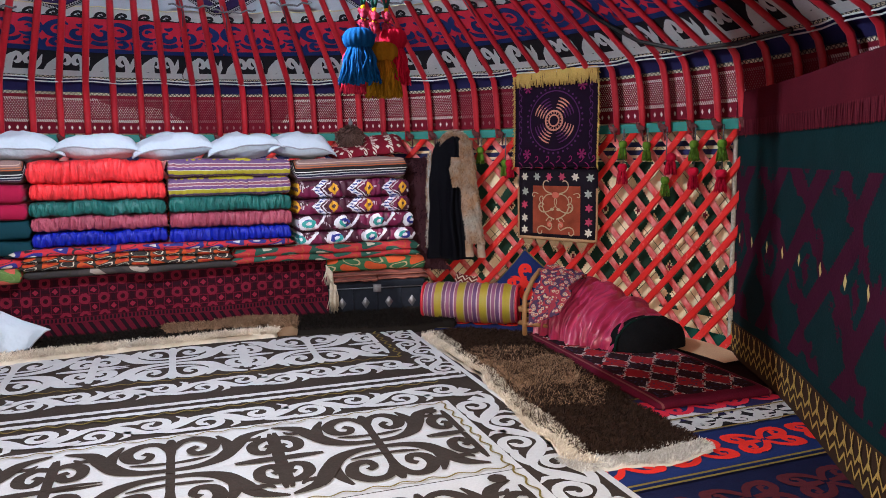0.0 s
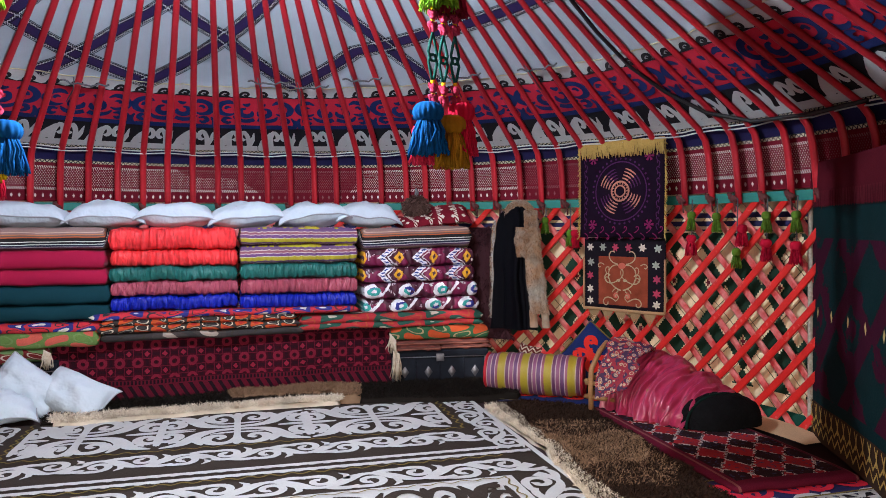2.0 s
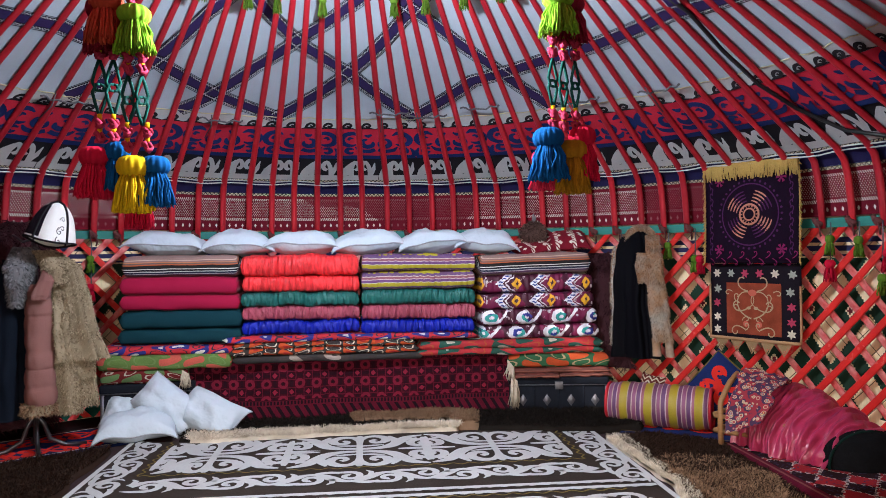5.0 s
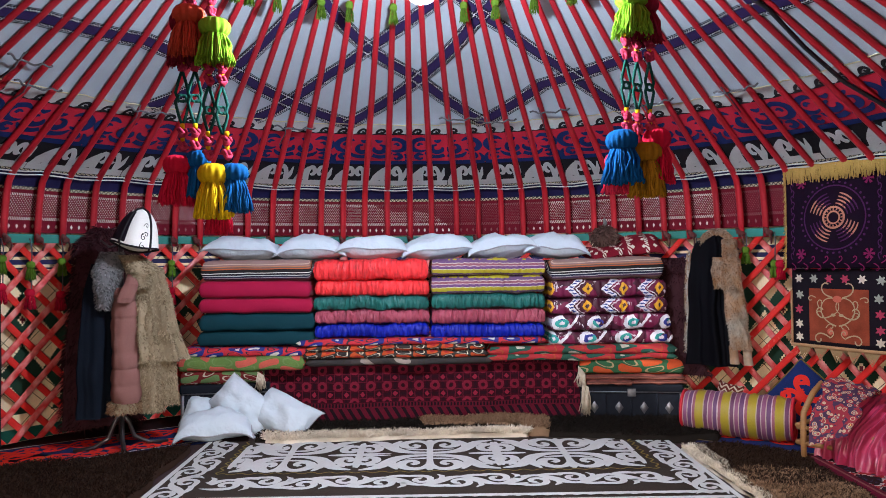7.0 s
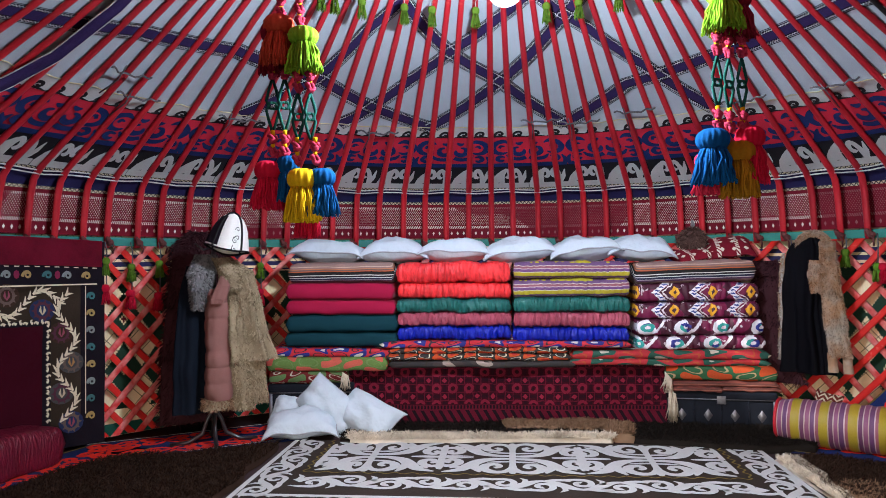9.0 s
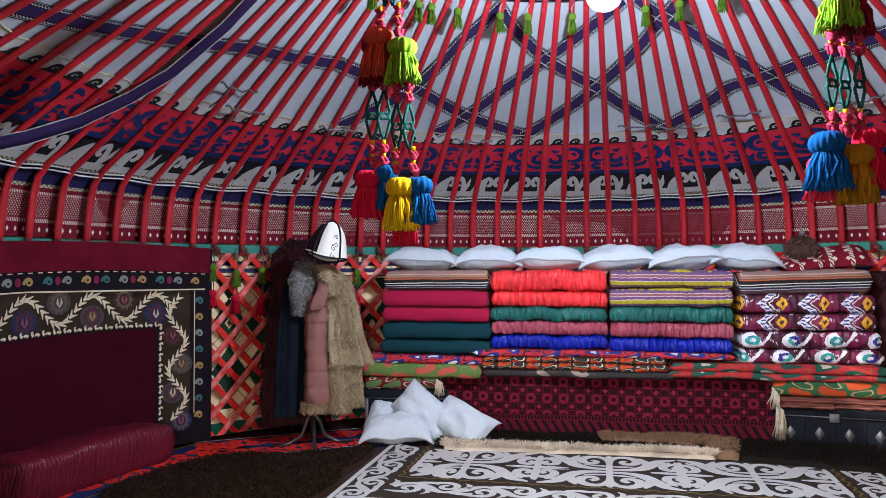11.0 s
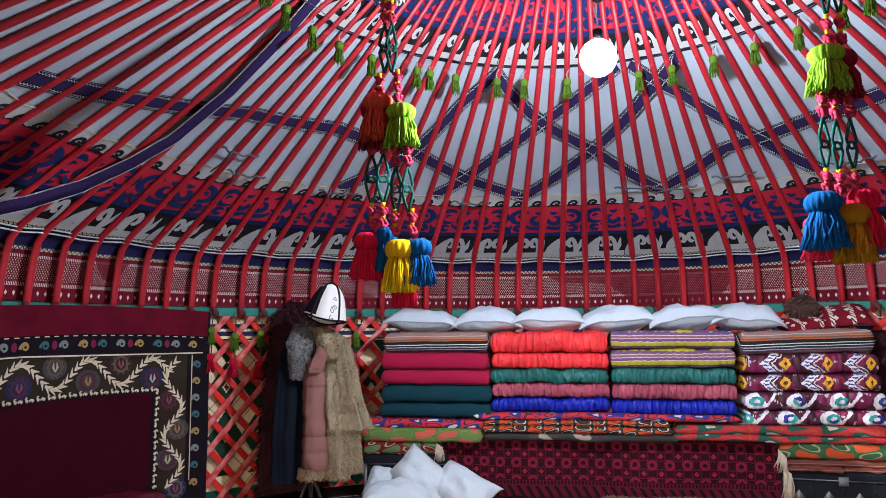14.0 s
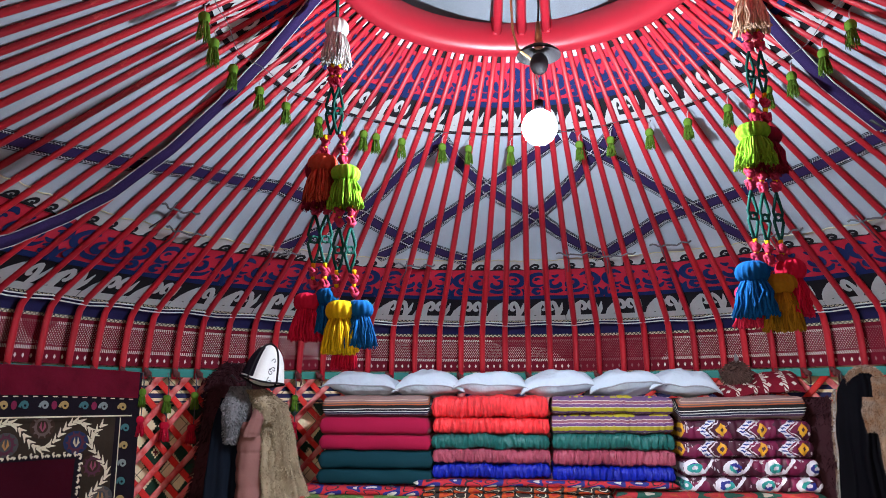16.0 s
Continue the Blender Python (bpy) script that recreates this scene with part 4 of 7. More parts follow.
def wave_row(x0, x1, y, h, period, up=1, vertical=False):
    """A running wave with a horn winding into each bay and a leaf on its back."""
    n = max(1, round((x1 - x0) / (period * 1.35)))
    per = (x1 - x0) / n

    def tr(pts):
        return [(y + q, p) for p, q in pts] if vertical else [(p, y + q) for p, q in pts]
    m = n * 16
    am = h * 0.30
    white(tr([(x0 + (x1 - x0) * i / m, up * am * math.sin(2 * math.pi * n * i / m)) for i in range(m + 1)]), [h * (0.22 + 0.08 * math.cos(4 * math.pi * n * i / m)) for i in range(m + 1)])
    for i in range(2 * n):
        sg = up if i % 2 == 0 else -up
        xs = x0 + per * 0.5 * i
        r0, q = per * 0.155, 18
        pts = [(xs - per * 0.06, -sg * h * 0.36), (xs + per * 0.10, -sg * h * 0.42)]
        for k in range(q + 1):
            f = k / q
            r = r0 * (1 - 0.72 * f)
            an = -math.pi / 2 + radians(370) * f
            pts.append((xs + per * 0.25 + r * math.cos(an), sg * (-h * 0.12 + h * 0.30 * (r / r0) * math.sin(an))))
        white(tr(pts), [0.006, h * 0.14] + [h * (0.18 - 0.05 * k / q) for k in range(q)] + [h * 0.20])
        white(tr(curl(xs + per * 0.30, sg * am * 1.0, sg * 22, per * 0.34, -sg * 60, 1.0)), horn_widths(h * 0.16))
        white(tr([(xs + per * 0.02, sg * am * 0.3), (xs + per * 0.03, sg * h * 0.36), (xs - per * 0.04, sg * h * 0.50)]), [h * 0.16, h * 0.13, h * 0.03])


# far panel
motif_row(app, 0.93, 1.57, -1.07, 1.13, 0.0012, 0.90)
wavy(-1.10, 0.90, 1.16, 0.90)
wavy(-1.10, 0.90, -1.10, 1.58)
wavy(1.16, 0.90, 1.16, 1.58)
wave_row(0.50, 1.60, -1.235, 0.17, 0.28, 1, True)
wave_row(0.50, 1.60, 1.285, 0.17, 0.28, -1, True)
wave_row(-1.10, 1.16, 0.75, 0.21, 0.30, 1)
# seam: two thin lines with small scallops
for y in (0.52, 0.44):
    white([(CX0 + 0.04, y), (0, y), (CX1 - 0.04, y)], 0.034)
    n = 40
    for i in range(n):
        x = CX0 + 0.05 + (CX1 - CX0 - 0.1) * (i + 0.5) / n
        blob(app, x, y - 0.014, 0.024, _flat, 0.0058, 8, 0.8)
wavy(-1.16, 0.385, 1.2, 0.385)
wave_row(-1.25, 1.28, 0.24, 0.21, 0.34, 1)
# near panel
wave_row(-2.1, 0.10, 1.25, 0.21, 0.32, -1, True)
wave_row(-2.1, 0.10, -1.22, 0.21, 0.32, 1, True)
figure = Geo()
for y0, y1 in ((-0.66, 0.12), (-1.38, -0.665), (-2.10, -1.385)):
    app.grid(lambda a, b: _flat(-1.145 + 2.29 * a, y0 + (y1 - y0) * b, 0.0010), 2, 2)
    motif_row(figure, y0 + 0.055, y1 - 0.055, -1.06, 1.07, 0.0022)
for sx in (-1, 1):
    for k in range(3):
        y = 0.0 - 0.72 * k
        blob(figure, sx * 1.02, y, 0.034, _flat, 0.0070, 9)
wavy(-1.11, 0.085, 1.115, 0.085, 0.010, 0.10, 0.008)
wavy(1.105, 0.085, 1.105, -2.05, 0.010, 0.10, 0.008)
wavy(-1.105, 0.085, -1.105, -2.05, 0.010, 0.10, 0.008)
wavy(-1.11, -0.64, 1.115, -0.64, 0.010, 0.10, 0.008)
tagged(figure.made("brown_figure", BROWN_FELT, carpet, "dark brown felt scrolls on the white inner panel"), kind="stuff")
tagged(app.made("white_ornament", WHITE_FELT, carpet, "white felt ram's-horn scrolls"), kind="stuff")
olive.made("wavy_stitch", OLIVE_THREAD, carpet, "olive wavy stitched lines")
for xx in (CX0 + 0.02, CX1 - 0.02):
    thin = Geo()
    strip(thin, [(xx, CY0 + 0.02), (xx, CY1 - 0.02)], 0.028, _flat, 0.002)
    thin.made("white_edging", WHITE_FELT, carpet)


# red and blue felt mats that show at the carpet's sides
def scroll_mat(m, w, d, label, ground, figure, edge):
    mat_ob = thing("felt_mat", m, label, "felt mat", "red and blue felt mats")
    Geo().box(0, 0, 0.0, w, d, 0.010, bevel=0.004).made("felt_ground", ground, mat_ob)
    g, k = Geo(), 0
    pl = lambda u, v, off: Vector((u, v, 0.0055 + off))
    ny, nx = max(1, round(d / 0.34)), max(2, round(w / 0.30))
    for j in range(ny):
        for i in range(nx):
            x, y = -w / 2 + w * (i + 0.5) / nx, -d / 2 + d * (j + 0.5) / ny
            for sx in (-1, 1):
                for sy in (-1, 1):
                    k += 1
                    strip(g, curl(x, y + sy * 0.01, 90 * sy - sx * sy * 30, 0.30, -sx * sy * 400, 1.2), horn_widths(0.027), pl, 0.001 + 0.0004 * (k % 9))
                    k += 1
                    strip(g, curl(x + sx * 0.02, y, 90 - 90 * sx, 0.20, sx * sy * 200, 1.6), horn_widths(0.028), pl, 0.001 + 0.0004 * (k % 9))
    tagged(g.made("scroll_ornament", figure, mat_ob), kind="stuff")
    for sgn in (-1, 1):
        e = Geo()
        strip(e, [(-w / 2 + 0.01, sgn * (d / 2 - 0.012)), (w / 2 - 0.01, sgn * (d / 2 - 0.012))], 0.012, pl, 0.006)
        e.made("edging", edge, mat_ob)
    return mat_ob


# navy of the nearest mat, darkened in the colour for the shade there
SHADED_NAVY = plain("shaded_navy_felt", (0.008, 0.010, 0.034), 0.95, var=0.4, grain=0.3, bump=0.35)
BRIGHT_RED = plain("bright_red_felt", (0.62, 0.03, 0.022), 0.95, var=0.25, grain=0.2, bump=0.35)
scroll_mat(pose(2.03, -0.80, 0.006, 0, 0, 0), 1.3, 0.34, "blue felt mat with bright red scrolls beside the carpet", BLUE_FELT, BRIGHT_RED, OLIVE_THREAD)
scroll_mat(pose(2.20, -0.54, 0.004, 0, 0, -4), 0.9, 0.12, "black felt strip with white scrolls", BLACK_FELT, WHITE_FELT, WHITE_FELT)
scroll_mat(pose(2.20, -0.36, 0.006, 0, 0, 0), 0.9, 0.30, "navy felt mat with dark red scrolls", NAVY_FELT, RED_FELT, OLIVE_THREAD)
# ground and scrolls both have the shade by the screen in their colour
scroll_mat(pose(1.95, -1.35, 0.005, 0, 0, 0), 1.3, 0.75, "navy felt mat with red scrolls, colours darkened for shade", SHADED_NAVY, plain("shaded_red_felt", (0.07, 0.014, 0.02), 0.95), OLIVE_THREAD)
scroll_mat(pose(2.00, 1.55, 0.005, 0, 0, -36), 1.3, 0.5, "blue felt mat with red scrolls under the striped bolster", BLUE_FELT, BRIGHT_RED, OLIVE_THREAD)
scroll_mat(pose(-1.85, 1.62, 0.005, 0, 0, 33), 1.2, 0.52, "blue felt mat with red scrolls under the coat stand", BLUE_FELT, BRIGHT_RED, WHITE_FELT)
scroll_mat(pose(-2.48, 0.75, 0.005, 0, 0, 72), 1.6, 0.42, "blue felt mat with red scrolls by the wall hanging", BLUE_FELT, BRIGHT_RED, OLIVE_THREAD)

# ---- chests, rugs and hanging carpet under the bedding ----
CHEST_BLACK = plain("black_lacquered_tin", (0.010, 0.012, 0.018), 0.72, 0.0, var=0.4, grain=0.3, gscale=40, bump=0.2)
STEEL = plain("worn_steel", (0.16, 0.16, 0.18), 0.5, 0.8, var=0.5, grain=0.4, gscale=60)


def chest(x0, x1, y, h, rz, label):
    w, d = x1 - x0, 0.46
    c = thing("trunk", pose((x0 + x1) / 2, y + d / 2, 0.0, 0, 0, rz), label, "trunk", "dark trunks")
    Geo().box(0, 0, h * 0.40, w, d, h * 0.80, bevel=0.008).made("body", CHEST_BLACK, c)
    Geo().box(0, 0, h * 0.905, w + 0.012, d + 0.012, h * 0.19, bevel=0.012).made("lid", CHEST_BLACK, c)
    Geo().box(0, -d / 2 - 0.006, h * 0.80, 0.055, 0.012, h * 0.20, bevel=0.003).made("latch", STEEL, c, "steel latch")
    Geo().tube([(-w / 2, -d / 2 - 0.008, h * 0.815), (w / 2, -d / 2 - 0.008, h * 0.815)], 0.004, 6).made("rim", STEEL, c)
    for k in range(4):
        x = -w / 2 + w * (k + 0.55) / 4.1
        g = Geo()
        s = len(g.v)
        for r, y_ in ((0.036, -d / 2 - 0.001), (0.025, -d / 2 - 0.007), (0.010, -d / 2 - 0.012)):
            g.v += [Vector((x + r * 0.8 * math.sin(a * math.pi / 2), y_, h * 0.42 + r * 1.15 * math.cos(a * math.pi / 2))) for a in range(4)]
        for L in range(2):
            g.f += [(L * 4 + i, L * 4 + (i + 1) % 4, L * 4 + 4 + (i + 1) % 4, L * 4 + 4 + i) for i in range(4)]
        g.f.append((8, 9, 10, 11))
        g.made("boss", STEEL, c, "diamond-shaped steel boss")
    for k in range(3):
        x = -w / 2 + w * (k + 1) / 4
        g = Geo().box(x, -d / 2 - 0.003, h * 0.40, 0.012, 0.006, h * 0.78)
        for q in range(5):
            g.ball((x, -d / 2 - 0.006, h * (0.08 + 0.16 * q)), 0.007, 0.004, 0.007, 6, 4)
        g.made("strap", CHEST_BLACK, c)
    for sx in (-1, 1):
        g = Geo().box(sx * (w / 2 - 0.012), -d / 2 - 0.003, h * 0.40, 0.022, 0.006, h * 0.79)
        g.made("corner_strap", STEEL, c)
    return c


chest(1.165, 1.83, 1.975, 0.262, -9, "dark metal trunk with steel bosses under folded rugs")
chest(-1.52, -0.96, 2.03, 0.300, 5, "dark metal trunk behind tossed white pillows")

# a plank across the trunks carries the middle of the stack
_b = Geo().box(0.08, 2.36, 0.392, 2.05, 0.42, 0.03, bevel=0.004).made("plank", plain("old_plank", (0.14, 0.09, 0.05), 0.8, grain=0.3, stretch=(1, 14, 14)))
tagged(_b, "old wooden plank laid under the bedding stack", "plank")
for sx in (-0.86, 1.02):
    ob = Geo().box(sx, 2.36, 0.188, 0.06, 0.38, 0.376, bevel=0.004).made("support_board", bpy.data.materials["old_plank"])
    tagged(ob, "upright wooden board holding the plank", "board", "plank supports")


def ornate(name, ground, figs, cell=0.16, seed=0.0, sharp=0.5):
    """Felt or woven cloth with large soft-edged figures."""
    m = Mat(name, 0.9)
    x, y, z = m.coords()
    wob = (m.noise(7.0, 2.0) - 0.5) * 0.10
    s = z * 1.6 - y
    a = ((x + wob + seed) / cell)
    b = ((s + wob * 0.7) / (cell * 0.55))
    d = (a * 6.28318).sin() * ((b * 6.28318 + (a * 3.14159).sin() * 2.0)).sin()
    c = m.mix(d > 0.12, ground, figs[0])
    c = m.mix((d + 0.42).abs() < 0.10, c, figs[1])
    if len(figs) > 2:
        c = m.mix((d - 0.72) > 0.0, c, figs[2])
    return m.done(c, var=0.25, vscale=8, grain=0.2, gscale=130, bump=0.4)


FOLD_BLUE = ornate("blue_red_felt_rug", (0.50, 0.035, 0.05), [(0.03, 0.035, 0.20), (0.03, 0.03, 0.04), (0.6, 0.58, 0.52)], 0.26)
FOLD_BLACK = ornate("black_orange_rug", (0.035, 0.030, 0.030), [(0.48, 0.075, 0.025), (0.62, 0.55, 0.45), (0.35, 0.03, 0.03)], 0.20, 0.3)
FOLD_DARK = ornate("charcoal_rug", (0.040, 0.036, 0.038), [(0.055, 0.045, 0.045), (0.04, 0.035, 0.03), (0.33, 0.27, 0.24)], 0.45, 0.1)
FOLD_GREEN = ornate("green_rose_felt_rug", (0.11, 0.19, 0.055), [(0.50, 0.10, 0.075), (0.14, 0.22, 0.08)], 0.30, 0.2)
FOLD_REDGREEN = ornate("red_green_felt_rug", (0.40, 0.035, 0.045), [(0.025, 0.085, 0.065), (0.38, 0.075, 0.035), (0.5, 0.46, 0.38)], 0.36, 0.15)
FOLD_ORANGE = ornate("orange_green_felt_rug", (0.03, 0.10, 0.048), [(0.46, 0.075, 0.026), (0.36, 0.26, 0.15)], 0.33, 0.1)
FOLD_RUST = striped("rust_brown_mat", [(3, (0.17, 0.05, 0.04)), (1, (0.30, 0.12, 0.09)), (2, (0.11, 0.04, 0.035))], 0.03)
FOLD_MAROON = ornate("maroon_green_rug", (0.13, 0.016, 0.018), [(0.10, 0.17, 0.07), (0.4, 0.36, 0.3)], 0.26, 0.4)


def folded_rug(x0, x1, zb, zt, material, label, y=2.03, d=0.5, rz=0.0, rx=0.0):
    w, h = x1 - x0, zt - zb
    ob = quilt_geo(w, d, h + 0.006, x0 * 5 + zb * 31, 0.0, 0.010, 60).made("folded_rug", material)
    ob.matrix_world = pose((x0 + x1) / 2, y + d / 2, (zb + zt) / 2, rx, random.uniform(-0.4, 0.4), rz)
    return tagged(ob, label, "rug", "folded rugs under the bedding")


folded_rug(1.17, 1.50, 0.262, 0.292, FOLD_RUST, "thin rust brown folded mat on the trunk", 1.97, 0.44, -9)
folded_rug(1.50, 1.86, 0.262, 0.290, FOLD_RUST, "thin rust brown folded mat on the trunk", 1.95, 0.42, -9)
folded_rug(1.17, 1.85, 0.292, 0.325, FOLD_RUST, "thin rust brown folded mat on the trunk", 1.98, 0.44, -8)
folded_rug(1.14, 1.84, 0.325, 0.420, FOLD_ORANGE, "folded green felt rug with orange scrolls", 1.99, 0.44, -6)
folded_rug(0.50, 1.80, 0.420, 0.462, FOLD_REDGREEN, "folded red felt rug with green figures", 2.01, 0.5, -2)
folded_rug(0.52, 1.80, 0.462, 0.520, FOLD_REDGREEN, "folded red felt rug with green figures", 2.02, 0.5, -2)
folded_rug(-0.70, 0.55, 0.407, 0.458, FOLD_DARK, "folded charcoal rug with pale flowers", 2.03, 0.5)
folded_rug(-0.72, 0.52, 0.458, 0.502, FOLD_BLACK, "folded black rug with orange figures", 2.02, 0.5)
folded_rug(-0.70, 0.50, 0.502, 0.540, FOLD_BLACK, "folded black rug with orange figures", 2.03, 0.5)
folded_rug(-0.76, 0.92, 0.540, 0.583, FOLD_BLUE, "folded red felt rug with blue scrolls", 2.03, 0.5, 0.3)
folded_rug(-1.52, -0.68, 0.478, 0.536, FOLD_BLUE, "folded red felt rug with blue scrolls", 2.03, 0.5, 1.0)
folded_rug(-1.53, -0.70, 0.385, 0.482, FOLD_GREEN, "rolled green felt rug with rose figures", 2.01, 0.48, 1.0)
folded_rug(-1.52, -0.98, 0.300, 0.388, FOLD_MAROON, "folded maroon rug with green end on the trunk", 2.02, 0.46, 3.0)

# fringes hanging from rug ends
def fringe(name, a, b, drop, n, material, label, wob=0.02):
    g = Geo()
    a, b = Vector(a), Vector(b)
    for i in range(n):
        p = a.lerp(b, (i + random.random()) / n)
        q = Vector((random.gauss(0, wob), random.gauss(0, wob * 0.5), -drop * random.uniform(0.7, 1.1)))
        g.tube([p, p + q * 0.5 + Vector((random.gauss(0, 0.006), -0.004, 0)), p + q], [0.004, 0.004, 0.0025], 4)
    ob = g.made(name, material)
    return tagged(ob, label, "fringe", kind="stuff")


FRINGE = plain("cream_wool_fringe", (0.50, 0.43, 0.34), 0.95, grain=0.3, gscale=50)
fringe("rug_fringe", (1.11, 1.985, 0.39), (1.15, 1.97, 0.34), 0.12, 20, FRINGE, "cream wool fringe of a folded rug")
fringe("rug_fringe", (1.13, 1.97, 0.28), (1.17, 1.96, 0.25), 0.20, 22, FRINGE, "cream wool fringe of a folded rug")
fringe("rug_fringe", (-1.00, 2.0, 0.385), (-0.96, 2.0, 0.36), 0.10, 20, FRINGE, "cream wool fringe of a folded rug")

# carpet hung below the stack
HANG = Mat("dark_red_knotted_carpet", 0.92)
_x, _y, _z = HANG.coords()
_hw = (HANG.noise(30.0, 2.0) - 0.5) * 0.014
_a, _b2 = (_x + _hw) / 0.108, (_z + _hw) / 0.108 + 0.1
_oct = (_a.tri().max(_b2.tri())).max((_a.tri() + _b2.tri()) * 0.72)
_ring = ((_oct < 0.30) * (_oct > 0.13))
_dot = _oct < 0.06
_cross = (((_a + 0.5).tri() < 0.10).max((_b2 + 0.5).tri() < 0.10))
_low = _z < 0.115
_zig = ((_x / 0.06 + _z / 0.10).frac() < 0.42) * _low
_bar = ((_z - 0.135).abs() < 0.012) * ((_x / 0.022).frac() < 0.55)
_c = HANG.mix(_ring * (_z > 0.155), (0.034, 0.004, 0.009), (0.150, 0.012, 0.028))
_c = HANG.mix(_cross * (_z > 0.155) * 0.8, _c, (0.018, 0.005, 0.010))
_lk = (((_a + 0.5).tri() + (_b2 + 0.5).tri()) < 0.17) * (_z > 0.155)
_c = HANG.mix(_lk, _c, (0.20, 0.016, 0.036))
_c = HANG.mix(_dot * (_z > 0.155), _c, (0.016, 0.006, 0.010))
_c = HANG.mix(_z < 0.15, _c, (0.085, 0.007, 0.017))
_grid = (((_a * 2.0).tri() < 0.05).max((_b2 * 2.0).tri() < 0.05)) * (_oct > 0.30) * (_z > 0.155)
_c = HANG.mix(_grid, _c, (0.090, 0.008, 0.019))
_c = HANG.mix((_zig + _bar).min(1.0), _c, (0.014, 0.006, 0.010))
HANG = HANG.done(_c, var=0.3, vscale=5, grain=0.3, gscale=170, bump=0.5)
_g = Geo().grid(lambda a, b: Vector((-0.98 + 2.14 * a, 2.125 + 0.012 * math.sin(a * 17) + 0.02 * noise.noise(Vector((a * 6, b * 2, 0))) - 0.03 * (1 - b), 0.012 + 0.40 * b)), 60, 8)
_g.grid(lambda a, b: Vector((-0.98 + 2.14 * a, 2.133 + 0.012 * math.sin(a * 17) + 0.02 * noise.noise(Vector((a * 6, b * 2, 0))) - 0.03 * (1 - b), 0.012 + 0.40 * b)), 60, 8)
ob = _g.made("hanging_carpet", HANG)
tagged(ob, "dark red knotted carpet hung below the bedding stack", "carpet")

# ---- wall hangings ----
def wall_frame(th, r):
    p = polar(th, r, 0)
    return pose(p.x, p.y, 0, 0, 0, -th)


PURPLE_CLOTH = plain("dark_purple_velvet", (0.010, 0.004, 0.012), 0.85, 0.0, 0.0, var=0.3, grain=0.2, bump=0.3)
PEACH = plain("peach_thread", (0.46, 0.20, 0.14), 0.8, grain=0.2)
WINE = plain("wine_thread", (0.18, 0.015, 0.075), 0.8, grain=0.2)
MUTED_PURPLE = plain("muted_purple_thread", (0.062, 0.016, 0.066), 0.8, grain=0.2)
GOLD_FRINGE = plain("gold_fringe", (0.50, 0.33, 0.10), 0.75, var=0.3, grain=0.3)
TAN_BRAID = plain("tan_braid", (0.45, 0.26, 0.14), 0.8, grain=0.2)
CREAM_THREAD = plain("cream_thread", (0.42, 0.31, 0.19), 0.8, grain=0.2)
RUST_CLOTH = plain("rust_cloth", (0.25, 0.050, 0.026), 0.85, var=0.5, vscale=14, grain=0.2, bump=0.3)
BLACK_CLOTH = plain("black_cloth", (0.012, 0.009, 0.014), 0.9, var=0.3, grain=0.2)


def cloth_place(w, h, z0, bow=0.02, seed=0.0):
    def place(u, v, off):
        return Vector((u, -off + bow * math.sin(v * 3 + seed) * 0.5 + 0.012 * noise.noise(Vector((u * 3 + seed, v * 3, 0))) + u * u * 0.10, z0 + v))
    return place


def slab(g, w, h, place, th=0.008, nx=14, ny=12):
    g.grid(lambda a, b: place(-w / 2 + w * a, h * b, 0.0), nx, ny)
    g.grid(lambda a, b: place(w / 2 - w * a, h * b, -th), nx, ny)
    s = len(g.v) - 2 * (nx + 1) * (ny + 1)
    m = ny + 1
    o = s + (nx + 1) * m
    for i in range(nx):
        g.f.append((s + i * m, o + (nx - i) * m, o + (nx - i - 1) * m, s + (i + 1) * m))
        g.f.append((s + i * m + ny, s + (i + 1) * m + ny, o + (nx - i - 1) * m + ny, o + (nx - i) * m + ny))
    for j in range(ny):
        g.f.append((s + j, s + j + 1, o + nx * m + j + 1, o + nx * m + j))
        g.f.append((s + nx * m + j + 1, s + nx * m + j, o + j, o + j + 1))
    return g


# upper hanging: purple velvet with a whirling medallion and a gold fringe
up = thing("wall_hanging", wall_frame(61.3, 2.845), "dark purple embroidered wall hanging with gold fringe on the lattice", "wall hanging", "hangings on the lattice")
W, H, Z0 = 0.62, 0.62, 1.03
pl = cloth_place(W, H, Z0)
slab(Geo(), W, H, pl).made("cloth", PURPLE_CLOTH, up)
g, g2, g3 = Geo(), Geo(), Geo()
cy = 0.30
for r, w in ((0.062, 0.012), (0.036, 0.010)):
    strip(g, [(r * math.cos(a * math.pi / 12), cy + r * math.sin(a * math.pi / 12)) for a in range(25)], w, pl, 0.003)
for k in range(16):
    a = k * math.pi / 8
    strip(g, [(0.045 * math.cos(a), cy + 0.045 * math.sin(a)), (0.056 * math.cos(a), cy + 0.056 * math.sin(a))], 0.006, pl, 0.004)
for q in range(8):
    mid = radians(45 * q + 22 * (q % 2 == 0) + 12)
    tgt = g if q % 2 else g2
    for k in range(4):
        r = 0.085 + 0.021 * k
        tip = 0.42 - 0.03 * k
        pts = [(r * math.cos(mid + tip * (s / 5 - 1)) * 1.0, cy + r * math.sin(mid + tip * (s / 5 - 1))) for s in range(11)]
        strip(tgt, pts, [0.005 + 0.005 * math.sin(s / 10 * math.pi) for s in range(11)], pl, 0.003 + 0.0005 * k)
strip(g2, [(0.185 * math.cos(a * math.pi / 18), cy + 0.19 * math.sin(a * math.pi / 18)) for a in range(37)], 0.008, pl, 0.003)
for k in range(36):
    a = k * math.pi / 18
    blob(g2, 0.205 * math.cos(a), cy + 0.21 * math.sin(a), 0.008, pl, 0.004, 6)
